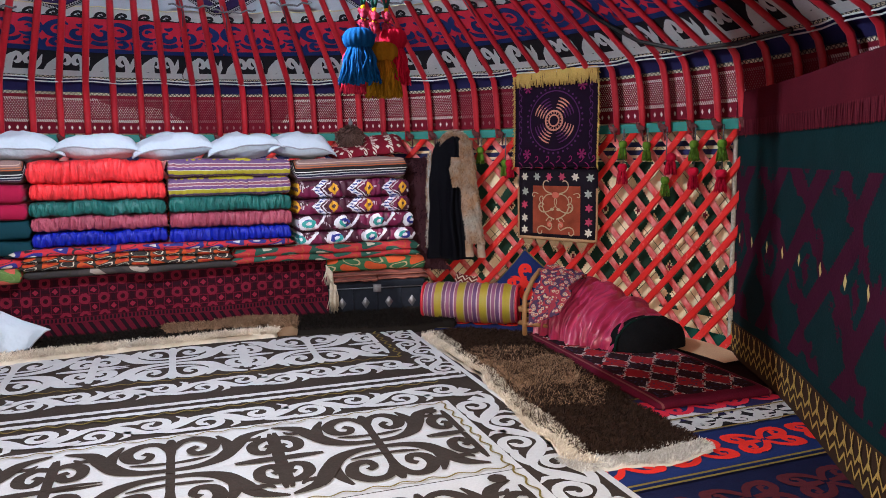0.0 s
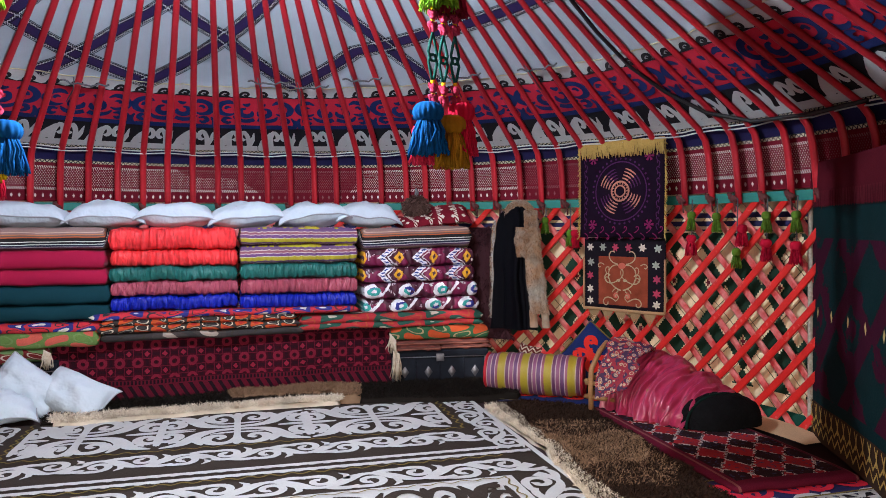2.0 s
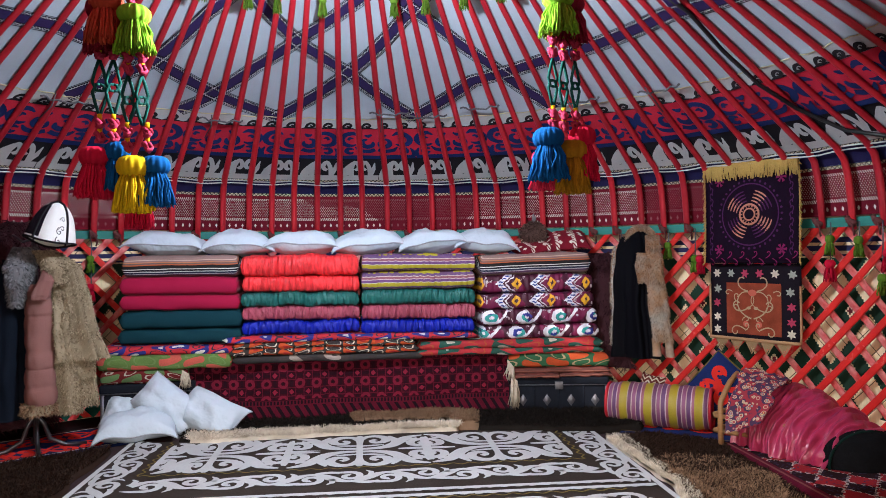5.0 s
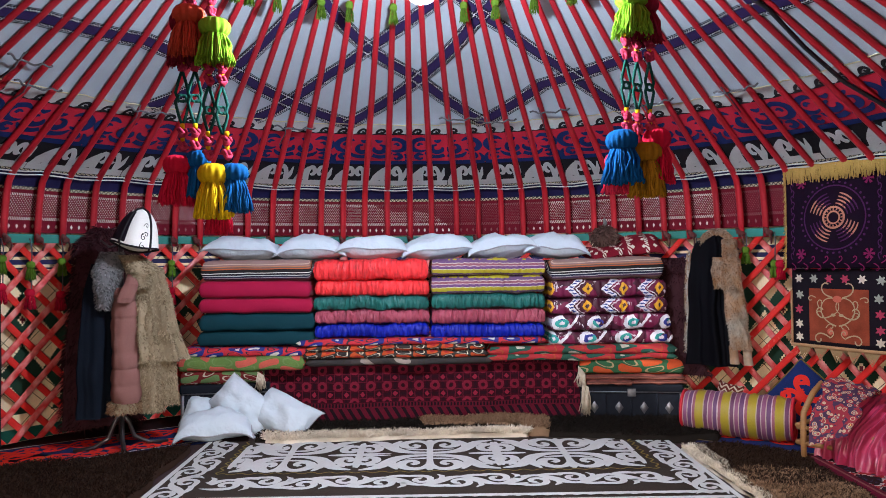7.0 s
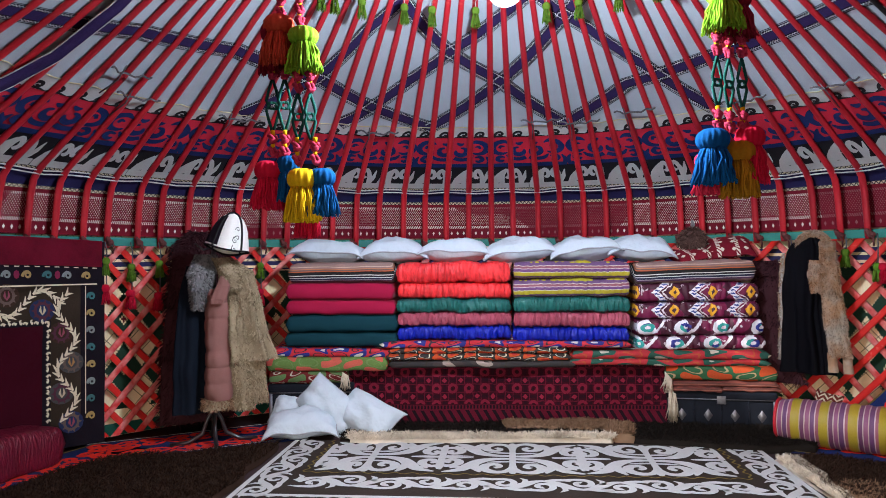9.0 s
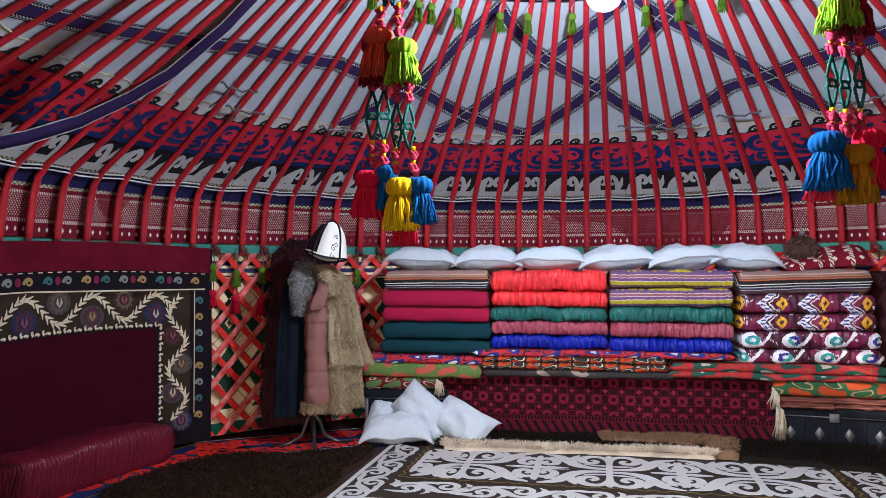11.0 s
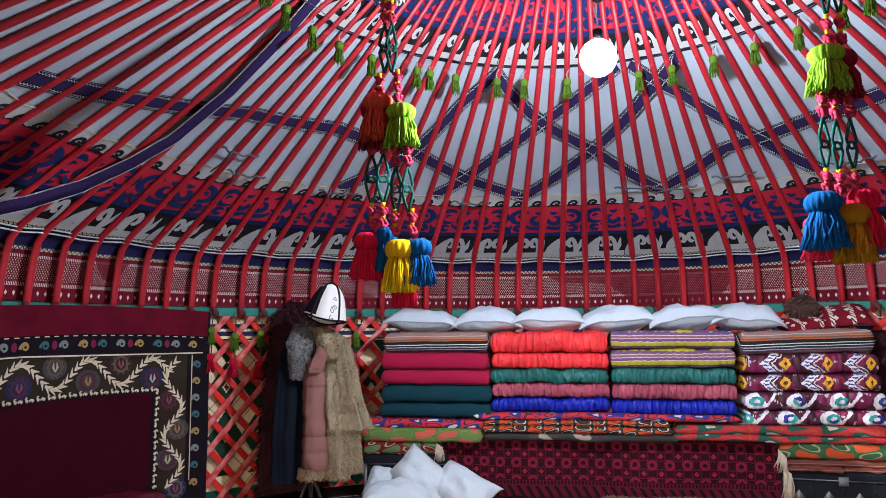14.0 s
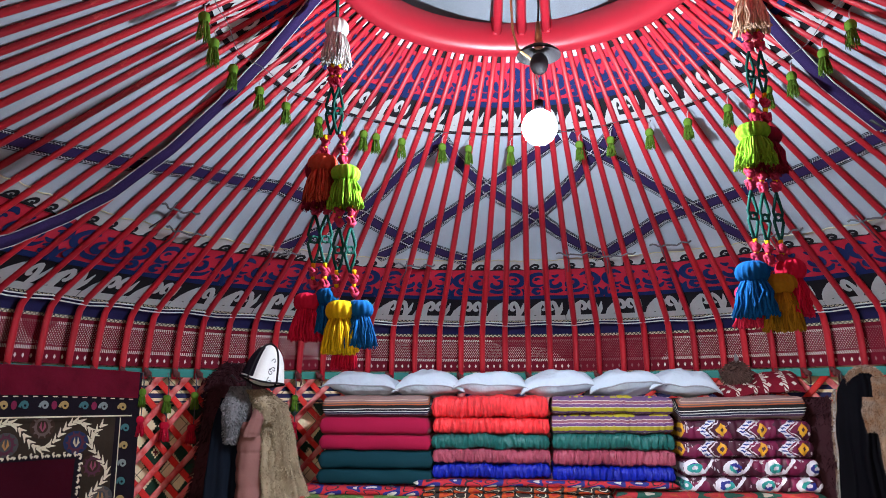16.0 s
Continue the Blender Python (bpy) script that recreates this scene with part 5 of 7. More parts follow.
for sx in (-1, 1):
    for sy in (-1, 1):
        for k in range(6):
            a = k * math.pi / 3
            strip(g3, [(sx * 0.205, cy + sy * 0.215), (sx * 0.205 + 0.032 * math.cos(a), cy + sy * 0.215 + 0.032 * math.sin(a))], [0.004, 0.018], pl, 0.003 + 0.0004 * k)
for k in range(14):
    x = -0.27 + 0.54 * k / 13
    strip(g3, curl(x, 0.030, 30 if k % 2 else -30, 0.075, 260 if k % 2 else -260), 0.006, pl, 0.003)
    for sx in (-1, 1):
        y = 0.05 + 0.46 * k / 13
        strip(g2, curl(sx * 0.265, y, 60 if k % 2 else 120, 0.065, 260 if k % 2 else -260), 0.006, pl, 0.0035)
g.made("medallion", PEACH, up, "peach embroidered whirling medallion")
g2.made("purple_embroidery", MUTED_PURPLE, up)
tagged(g3.made("wine_embroidery", WINE, up), kind="stuff")
f = Geo()
for i in range(110):
    x = -W / 2 - 0.004 + (W + 0.008) * (i + random.random() * 0.8) / 110
    p0, d = pl(x, H + 0.004, 0.012), random.uniform(0.075, 0.11)
    f.tube([p0, p0 + Vector((random.gauss(0, 0.003), -0.006, -d * 0.5)), p0 + Vector((random.gauss(0, 0.006), -0.004, -d))], [0.0045, 0.0045, 0.0035], 4)
strip(f, [(-W / 2, H - 0.006), (W / 2, H - 0.006)], 0.022, pl, 0.016)
f.made("fringe", GOLD_FRINGE, up, "gold yellow thread fringe")
f = Geo()
for sx in (-1, 1):
    for i in range(80):
        p0 = pl(sx * W / 2, H * (i + random.random()) / 80, 0.002)
        f.tube([p0, p0 + Vector((sx * random.uniform(0.006, 0.022), -0.004, -random.uniform(0.012, 0.03)))], [0.003, 0.002], 4)
tagged(f.made("side_fringe", GOLD_FRINGE, up), kind="stuff")

# lower hanging: black border with stars, rust field with cream scrolls
lo = thing("wall_hanging", wall_frame(61.1, 2.885), "black and rust embroidered wall hanging with flowers and scrolls", "wall hanging", "hangings on the lattice")
W, H, Z0 = 0.60, 0.47, 0.555
pl = cloth_place(W, H, Z0, 0.03, 1.0)
slab(Geo(), W, H, pl).made("cloth", BLACK_CLOTH, lo)
g = Geo()
g.grid(lambda a, b: pl(-0.185 + 0.37 * a, 0.03 + 0.32 * b, 0.004), 8, 6)
g.made("field", RUST_CLOTH, lo, "rust coloured centre field")
cr, pk = Geo(), Geo()
for sx in (-1, 1):
    strip(cr, curl(sx * 0.008, 0.13, 90 - sx * 75, 0.40, sx * 330, 0.6, 22), [0.009 - 0.0002 * i for i in range(23)], pl, 0.007)
    strip(cr, curl(sx * 0.02, 0.20, 90 - sx * 120, 0.20, sx * 260, 1.4), 0.008, pl, 0.0075)
    strip(cr, curl(sx * 0.03, 0.30, 90 - sx * 80, 0.16, sx * 200, 1.0), 0.008, pl, 0.008)
    strip(cr, curl(sx * 0.05, 0.06, 90 - sx * 60, 0.18, -sx * 300, 1.3), 0.008, pl, 0.0085)
    for q in range(5):
        strip(cr, curl(sx * (0.05 + 0.022 * q), 0.055 + 0.06 * q, 90 - sx * 30 * (q - 2), 0.085, sx * (260 if q % 2 else -260), 1.2), 0.006, pl, 0.0092 + 0.0003 * q)
    blob(cr, sx * 0.025, 0.195, 0.016, pl, 0.009, 8, 0.6)
    blob(pk, sx * 0.045, 0.095, 0.020, pl, 0.009)
blob(pk, 0, 0.29, 0.030, pl, 0.009, 9, 0.7)
cr.made("scroll_embroidery", CREAM_THREAD, lo)
tagged(pk.made("orange_flowers", plain("salmon_thread", (0.55, 0.13, 0.09)), lo), kind="stuff")
STAR_COLS = [plain("pale_star_thread", (0.62, 0.55, 0.44)), plain("pink_star_thread", (0.42, 0.05, 0.10)), plain("grey_star_thread", (0.34, 0.36, 0.30))]
for k, (x, y) in enumerate([(-0.25, 0.41), (-0.15, 0.41), (-0.05, 0.41), (0.05, 0.41), (0.15, 0.41), (0.255, 0.405), (-0.245, 0.31), (-0.25, 0.22), (-0.25, 0.13), (-0.25, 0.05), (0.24, 0.30), (0.245, 0.21), (0.245, 0.12), (0.245, 0.05)]):
    s = Geo()
    for q in range(6):
        a = q * math.pi / 3 + k
        strip(s, [(x, y), (x + 0.015 * math.cos(a), y + 0.015 * math.sin(a)), (x + 0.028 * math.cos(a), y + 0.028 * math.sin(a))], [0.006, 0.015, 0.004], pl, 0.005 + 0.0004 * q)
    s.made("flower", STAR_COLS[(k * 2 + k // 3) % 3], lo)
e = Geo()
for sx in (-1, 1):
    e.tube([pl(sx * W / 2, H * i / 10 if i < 8 else H * 0.72, 0.006) for i in range(9)], 0.007, 6)
e.tube([pl(-W / 2 + W * i / 12, -0.002, 0.008) for i in range(13)], 0.011, 6)
e.made("braid", TAN_BRAID, lo, "tan braided edge")
for k in range(5):
    x = -0.22 + 0.105 * k
    s = Geo()
    for q in range(3):
        strip(s, [(x - 0.04 + 0.012 * q, -0.012), (x, -0.085 + 0.02 * q), (x + 0.04 - 0.012 * q, -0.012)], 0.012, pl, 0.003 + 0.001 * q)
    strip(s, [(x, -0.005), (x, -0.05)], [0.075, 0.02], pl, 0.001)
    s.made("pendant", plain("ochre_lace", (0.34, 0.22, 0.12)) if k == 0 else bpy.data.materials["ochre_lace"], lo)

# large hanging on the other side: dark red field framed by embroidered borders
tk = thing("wall_tapestry", Matrix.Identity(4), "dark red wall tapestry framed by embroidered leaf borders", "tapestry")
TH0 = -56.9
tpl = lambda u, v, off: on_wall(TH0 - math.degrees(u / 2.93), v + 0.02 * math.sin(u * 2.2), 0.075 + off + 0.012 * noise.noise(Vector((u * 3, v * 3, 0))))
LEN = 2.5


def tap(name, u0, u1, v0, v1, off, material, label=""):
    g = Geo().grid(lambda a, b: tpl(u0 + (u1 - u0) * a, v0 + (v1 - v0) * b, off), max(2, int((u1 - u0) / 0.06)), max(2, int((v1 - v0) / 0.08)))
    return g.made(name, material, tk, label)


WINE_VELVET = plain("dark_wine_velvet", (0.040, 0.003, 0.009), 0.85, 0.0, 0.0, var=0.2, grain=0.12, bump=0.3)
WINE_SATIN = plain("wine_satin", (0.14, 0.008, 0.025), 0.55, 0.0, 0.0, var=0.25, grain=0.08)
BORDER_OLIVE = plain("olive_brown_border", (0.034, 0.024, 0.017), 0.9, var=0.5, vscale=5, grain=0.2)
LEAF = plain("cream_leaf_thread", (0.66, 0.58, 0.42), 0.85, grain=0.2)
tap("backing", -0.035, LEN, 0.01, 1.26, -0.004, BLACK_CLOTH)
tap("top_drape", -0.01, LEN, 1.10, 1.262, 0.012, plain("wine_red_drape", (0.110, 0.005, 0.016), 0.75, var=0.45, vscale=7, grain=0.2, bump=0.5, bscale=12, bdist=0.02), "wine red satin drape along the top")
tap("field", 0.36, LEN, 0.02, 0.745, 0.004, WINE_VELVET, "plain dark wine centre field")
tap("border", 0.30, LEN, 0.775, 0.985, 0.004, BORDER_OLIVE)
tap("border", 0.125, 0.31, 0.14, 0.985, 0.004, BORDER_OLIVE)
leaf, rout = Geo(), Geo()


def leaf_wave(fn, total, amp, period):
    """A winding stem set with arrow-shaped leaves; fn(s, t) lays it along a border."""
    n = int(total / 0.030)
    for i in range(n):
        s = total * i / n
        t = amp * math.sin(2 * math.pi * s / period)
        dt = amp * 2 * math.pi / period * math.cos(2 * math.pi * s / period)
        ln = math.hypot(1, dt)
        ux, uy = 1 / ln, dt / ln
        for sd in (-1, 1):
            a = fn(s, t)
            b = fn(s - 0.034 * ux - sd * 0.024 * uy, t - 0.034 * uy + sd * 0.024 * ux)
            c = fn(s + 0.014 * ux, t + 0.014 * uy)
            strip(leaf, [c, a, b], [0.012, 0.019, 0.003], tpl, 0.009 + 0.0006 * (sd + 1) + 0.0003 * (i % 3))


leaf_wave(lambda s, t: (0.26 + s, 0.88 + t), 2.2, 0.075, 0.42)
leaf_wave(lambda s, t: (0.215 + t, 0.93 - s), 0.78, 0.060, 0.36)
for i in range(70):
    for (u, v, du, dv) in ((0.325 + i * 0.033, 0.760, 1, 0),) + (((0.335, 0.74 - i * 0.033, 0, 1),) if i < 18 else ()):
        strip(leaf, curl(u, v, 40 + 90 * dv, 0.034, 200 if i % 2 else -200), [0.018 - 0.0009 * q for q in range(15)], tpl, 0.009)
leaf.made("leaf_embroidery", LEAF, tk, "cream arrow-leaf vine embroidery")
strip(rout, [(0.02, 0.994), (1.2, 0.994), (LEN, 0.994)], 0.008, tpl, 0.008)
strip(rout, [(0.095, 0.2), (0.095, 0.98)], 0.006, tpl, 0.008)
rout.made("white_stitch_line", LEAF, tk)
R_COLS = [plain("mustard_thread", (0.36, 0.25, 0.10)), plain("slate_thread", (0.21, 0.24, 0.23)), plain("teal_thread", (0.05, 0.14, 0.15)), plain("raspberry_thread", (0.20, 0.02, 0.06))]
for i in range(28):
    if i < 20:
        u, v = 0.09 + i * 0.122, 1.045
    else:
        u, v = 0.062, 0.92 - (i - 20) * 0.105
    g = Geo()
    strip(g, curl(u + 0.024, v - 0.012, 100, 0.145, 470, 0.6, 18), [0.018 - 0.0005 * q for q in range(19)], tpl, 0.006)
    g.made("roundel", R_COLS[i % 3], tk)
    g = Geo()
    if i < 20 and i % 2:
        blob(g, u + 0.058, v, 0.018, tpl, 0.006, 8, 1.4)
        g.made("bud", R_COLS[3], tk)
FLOWER_COLS = [plain("dull_mauve_thread", (0.085, 0.028, 0.045)), plain("brown_grey_thread", (0.12, 0.085, 0.075))]
BUD_COLS = [plain("cream_bud_thread", (0.48, 0.40, 0.28)), plain("rose_bud_thread", (0.24, 0.06, 0.09)), plain("ochre_bud_thread", (0.34, 0.18, 0.07))]
GROUND_COLS = [plain("dull_blue_ground", (0.022, 0.032, 0.085)), plain("grey_ground", (0.060, 0.060, 0.062)), plain("umber_ground", (0.045, 0.026, 0.018))]
for i in range(14):
    up_ = i % 2 == 0
    u, v = (0.365 + 0.21 * i, 0.835 if up_ else 0.925) if i < 10 else (0.185 if i % 2 else 0.245, 0.70 - 0.18 * (i - 10))
    g = Geo()
    blob(g, u, v, 0.078, tpl, 0.0050, 14, 0.85)
    g.made("flower_ground", GROUND_COLS[(i * 2 + i // 3) % 3], tk)
    g = Geo()
    strip(g, [(u + 0.043 * math.cos(a * math.pi / 8), v + 0.043 * math.sin(a * math.pi / 8)) for a in range(17)], 0.016, tpl, 0.0065)
    for q in range(10):
        a = q * math.pi / 5
        strip(g, [(u + 0.048 * math.cos(a), v + 0.048 * math.sin(a)), (u + 0.064 * math.cos(a), v + 0.064 * math.sin(a))], [0.014, 0.004], tpl, 0.0068)
    g.made("flower", FLOWER_COLS[i % 2], tk)
    g = Geo()
    for sd in (-1, 1):
        strip(g, [(u, v - 0.026), (u + sd * 0.014, v), (u + sd * 0.010, v + 0.028)], [0.004, 0.016, 0.003], tpl, 0.009 + 0.0004 * sd)
    g.made("flower_bud", BUD_COLS[i % 3], tk)
for k in range(40):
    g = Geo()
    u = 0.02 + 2.4 * k / 40
    strip(g, [(u, 1.092), (u + 0.030, 1.092)], 0.005, tpl, 0.009)
    g.made("stitch", LEAF, tk)

# wine velvet bedding folded at its foot
_p = polar(-80.0, 2.70, 0.0)
ob = quilt_geo(1.40, 0.30, 0.23, 21, 0.004, 0.02, 60).made("velvet_bolster", plain("wine_red_velvet", (0.125, 0.006, 0.021), **VELVET))
ob.matrix_world = pose(_p.x, _p.y, 0.117, 0, 0, 80.0)
tagged(ob, "folded wine red velvet cover lying along the wall", "cover")

# ---- clothes ----
def drape(rows, folds=7, amp=0.012, seed=0.0, n=40, power=0.8, pad=0.0, levels=26):
    """Hanging cloth: rows of (z, cx, cy, half width, half depth) from top to bottom, with soft upright folds."""
    g = Geo()

    def fn(a, b):
        t = b * (len(rows) - 1)
        i = min(int(t), len(rows) - 2)
        f = t - i
        f = f * f * (3 - 2 * f)
        z, cx, cy, rx, ry = [p + (q - p) * f for p, q in zip(rows[i], rows[i + 1])]
        an = 2 * math.pi * a
        k = amp * b ** 0.6 * (math.sin(an * folds + seed + 1.5 * noise.noise(Vector((b * 3, seed, 0)))) + 0.5 * math.sin(an * (folds * 2 + 1) + seed * 2))
        ux, uy = math.cos(an), math.sin(an)
        if pad:
            k = k * 0.5 + 0.011 * (abs(math.sin(math.pi * z / pad)) ** 0.45 - 0.6) + 0.003 * noise.noise(Vector((an * 4, z * 30, seed)))
        px = math.copysign(abs(ux) ** power, ux) * (rx + k)
        py = math.copysign(abs(uy) ** power, uy) * (ry + k)
        j = 0.012 * noise.noise(Vector((px * 8 + seed, py * 8, z * 8)))
        return Vector((cx + px + j, cy + py + j, z))
    g.grid(fn, n, levels, close_u=True)
    m = levels + 1
    g.f.append(tuple(i * m for i in range(n)))
    g.f.append(tuple(i * m + levels for i in range(n - 1, -1, -1)))
    return g


def furry(g, parent, material, count, ln, thick=0.0028, name="fur", rule=None):
    """Fur tufts rooted on the faces of a mesh."""
    t = Geo()
    fs = [f for f in g.f if len(f) == 4]
    lean = (0, 0, -0.6)
    mid = sum((g.v[f[0]] for f in fs), Vector()) / len(fs)
    vol = sum((g.v[f[0]] - mid).dot((g.v[f[1]] - mid).cross(g.v[f[2]] - mid)) for f in fs)
    made, tries = 0, 0
    while made < count and tries < count * 6:
        tries += 1
        f = random.choice(fs)
        a, b, c, d = (g.v[i] for i in f)
        p = a.lerp(b, random.random()).lerp(d.lerp(c, random.random()), random.random())
        if rule and not rule(p):
            continue
        nn = (b - a).cross(d - a)
        if nn.length < 1e-9:
            continue
        nn = nn.normalized() * (1 if vol > 0 else -1)
        fur_stuff(t, 1, lambda: (p, nn), ln, lean, 0.5, thick, 1.0)
        made += 1
    ob = t.made(name, material, parent)
    tagged(ob, kind="stuff")
    return ob


NAVY_COAT = plain("black_velvet_coat", (0.003, 0.003, 0.005), 0.75, 0.0, 0.0, var=0.4, grain=0.2, bump=0.3)
vest = thing("fur_vest", wall_frame(46.3, 2.85), "black velvet vest lined with grey and tan fur", "vest")
body = drape([(1.25, -0.03, 0, 0.055, 0.03), (1.20, -0.05, 0, 0.10, 0.045), (1.08, -0.07, 0, 0.115, 0.055), (0.8, -0.075, 0, 0.122, 0.06), (0.38, -0.06, 0, 0.150, 0.065)], 5, 0.024, 1.0, 60)
body.made("body", NAVY_COAT, vest)
GREY_TAN = Mat("grey_and_tan_fur", 0.95)
_isl = V(GREY_TAN.nt, GREY_TAN.node("ShaderNodeNewGeometry").outputs["Random Per Island"])
_pt = (GREY_TAN.noise(9.0, 2.0) * 3.2 - 1.15).max(0.0).min(1.0)
GREY_TAN = GREY_TAN.done(GREY_TAN.mix(_isl * 0.4, GREY_TAN.mix(_pt, (0.30, 0.135, 0.050), (0.36, 0.33, 0.29)), (0.62, 0.54, 0.44)), var=0.5, vscale=14.0, grain=0.2, gscale=60, bump=0.3)
lin = drape([(1.22, 0.08, -0.02, 0.035, 0.03), (1.12, 0.092, -0.03, 0.046, 0.04), (0.9, 0.108, -0.03, 0.046, 0.045), (0.7, 0.128, -0.03, 0.050, 0.045), (0.50, 0.15, -0.02, 0.06, 0.04)], 3, 0.010, 2.0, 28)
lin.made("fur_front", GREY_TAN, vest, "grey and tan fur front edge")
furry(lin, vest, GREY_TAN, 9000, 0.015, 0.0026)
lap = drape([(1.10, 0.03, -0.065, 0.03, 0.018), (1.02, 0.035, -0.075, 0.045, 0.025), (0.90, 0.03, -0.07, 0.03, 0.018)], 2, 0.004, 3.0, 18)
lap.made("fur_lapel", GREY_TAN, vest)
furry(lap, vest, GREY_TAN, 2200, 0.016, 0.0026)
col = Geo().tube([(-0.12, -0.01, 1.17), (-0.09, -0.02, 1.235), (-0.03, -0.03, 1.272), (0.04, -0.03, 1.272), (0.085, -0.03, 1.23), (0.10, -0.03, 1.15)], 0.017, 8)
col.made("fur_collar", GREY_TAN, vest, "pale fur collar")
furry(col, vest, GREY_TAN, 3000, 0.015, 0.0026)
side = Geo().tube([(-0.195, -0.02, 1.15), (-0.21, -0.03, 0.9), (-0.205, -0.03, 0.7), (-0.22, -0.02, 0.45)], [0.008, 0.012, 0.014, 0.02], 7)
side.made("fur_trim", FUR_GREY, vest)
furry(side, vest, GREY_TAN, 1800, 0.015, 0.0026)
for x in (0.10, 0.19):
    drape([(0.52, x, -0.02, 0.028, 0.02), (0.40, x + 0.005, -0.02, 0.024, 0.018)], 2, 0.003, x, 12).made("fur_tail", GREY_TAN, vest)

# coat stand with coats and a felt hat
stand = thing("coat_stand", pose(-1.72, 1.60, 0.0), "dark metal coat stand beside the bedding stack", "coat stand")
DARK_METAL = plain("dark_chromed_metal", (0.10, 0.10, 0.11), 0.3, 0.9, var=0.3)
Geo().tube([(0, 0, 0.12), (0, 0, 0.6), (0, 0, 1.30)], 0.016, 10).made("pole", DARK_METAL, stand)
for k in range(4):
    a = radians(25 + 90 * k)
    c, s = math.cos(a), math.sin(a)
    Geo().tube([(0.0, 0.0, 0.22), (0.04 * c, 0.04 * s, 0.16), (0.07 * c, 0.07 * s, 0.07), (0.15 * c, 0.15 * s, 0.025), (0.26 * c, 0.26 * s, 0.016)], [0.010, 0.012, 0.013, 0.013, 0.015], 8).made("foot", DARK_METAL, stand)
    Geo().tube([(0.0, 0.0, 1.22), (0.06 * c, 0.06 * s, 1.20), (0.11 * c, 0.11 * s, 1.24)], 0.008, 6).made("hook", DARK_METAL, stand)
PINK_QUILTED = plain("dusty_pink_padded_cloth", (0.235, 0.110, 0.100), 0.7, 0.0, 0.0, var=0.15, grain=0.08, bump=0.25)
FUR_BEIGE = fur_mat("beige_fur", (0.16, 0.122, 0.078), (0.43, 0.345, 0.235))
FUR_SILVER = fur_mat("silver_grey_fur", (0.07, 0.07, 0.08), (0.28, 0.28, 0.29))
FUR_DARK = fur_mat("dark_maroon_fur", (0.020, 0.008, 0.011), (0.070, 0.025, 0.032))
base = pose(-1.72, 1.60, 0.0, 0, 0, 28)
pink = thing("padded_coat", base, "long dusty pink padded coat on the coat stand", "coat", "coats on the stand")
g = drape([(0.96, 0.012, -0.07, 0.050, 0.04), (0.92, 0.012, -0.09, 0.062, 0.055), (0.8, 0.01, -0.10, 0.070, 0.06), (0.5, 0.012, -0.10, 0.074, 0.065), (0.29, 0.014, -0.10, 0.080, 0.07)], 3, 0.008, 0.4, pad=0.098, levels=110)
g.made("body", PINK_QUILTED, pink)
g = drape([(0.295, 0.005, -0.10, 0.084, 0.06), (0.235, 0.005, -0.10, 0.088, 0.065)], 3, 0.003, 0.4, 30)
g.made("fur_hem", FUR_BEIGE, pink)
furry(g, pink, FUR_TAN, 900, 0.02)
fur = thing("fur_coat", base, "long beige fur coat with pink lined sleeve on the stand", "coat", "coats on the stand")
g = drape([(1.14, 0.06, -0.05, 0.05, 0.05), (1.06, 0.12, -0.07, 0.085, 0.06), (0.9, 0.150, -0.08, 0.090, 0.07), (0.68, 0.172, -0.08, 0.115, 0.075), (0.52, 0.198, -0.08, 0.145, 0.08)], 6, 0.030, 2.2, 60)
g.made("body", FUR_BEIGE, fur)
furry(g, fur, FUR_BEIGE, 15000, 0.014, 0.0026)
g = drape([(0.80, 0.13, -0.11, 0.045, 0.04), (0.5, 0.14, -0.10, 0.055, 0.05), (0.22, 0.165, -0.10, 0.05, 0.04)], 4, 0.010, 1.2, 24)
g.made("front_panel", FUR_BEIGE, fur)
furry(g, fur, FUR_BEIGE, 5500, 0.014, 0.0026)
g = drape([(0.60, 0.235, -0.06, 0.05, 0.05), (0.4, 0.245, -0.06, 0.055, 0.05), (0.25, 0.25, -0.06, 0.06, 0.05)], 4, 0.010, 4.2, 24)
g.made("back_panel", FUR_BEIGE, fur)
furry(g, fur, FUR_BEIGE, 4500, 0.014, 0.0026)
g = drape([(1.04, 0.045, -0.14, 0.030, 0.025), (0.98, 0.04, -0.17, 0.040, 0.03), (0.90, 0.01, -0.18, 0.045, 0.026), (0.875, 0.0, -0.18, 0.034, 0.02)], 3, 0.008, 5.0, 24)
g.made("sleeve", PINK_QUILTED, fur, "pink lined sleeve end")
g = drape([(1.15, 0.03, -0.10, 0.05, 0.04), (1.05, 0.08, -0.14, 0.06, 0.04), (0.96, 0.10, -0.15, 0.05, 0.035)], 3, 0.008, 6.0, 24)
g.made("collar", FUR_BEIGE, fur)
furry(g, fur, FUR_BEIGE, 2500, 0.015, 0.0026)
grey = thing("fur_stole", base, "silver grey fur stole hung on the stand", "stole")
g = drape([(1.17, -0.05, -0.05, 0.05, 0.05), (1.06, -0.085, -0.07, 0.075, 0.055), (0.95, -0.09, -0.08, 0.05, 0.04), (0.84, -0.10, -0.08, 0.03, 0.03)], 3, 0.010, 7.0, 24)
g.made("pelt", FUR_SILVER, grey)
furry(g, grey, FUR_SILVER, 3200, 0.020)
dark = thing("dark_coat", base, "dark navy coat hanging behind the pink coat", "coat", "coats on the stand")
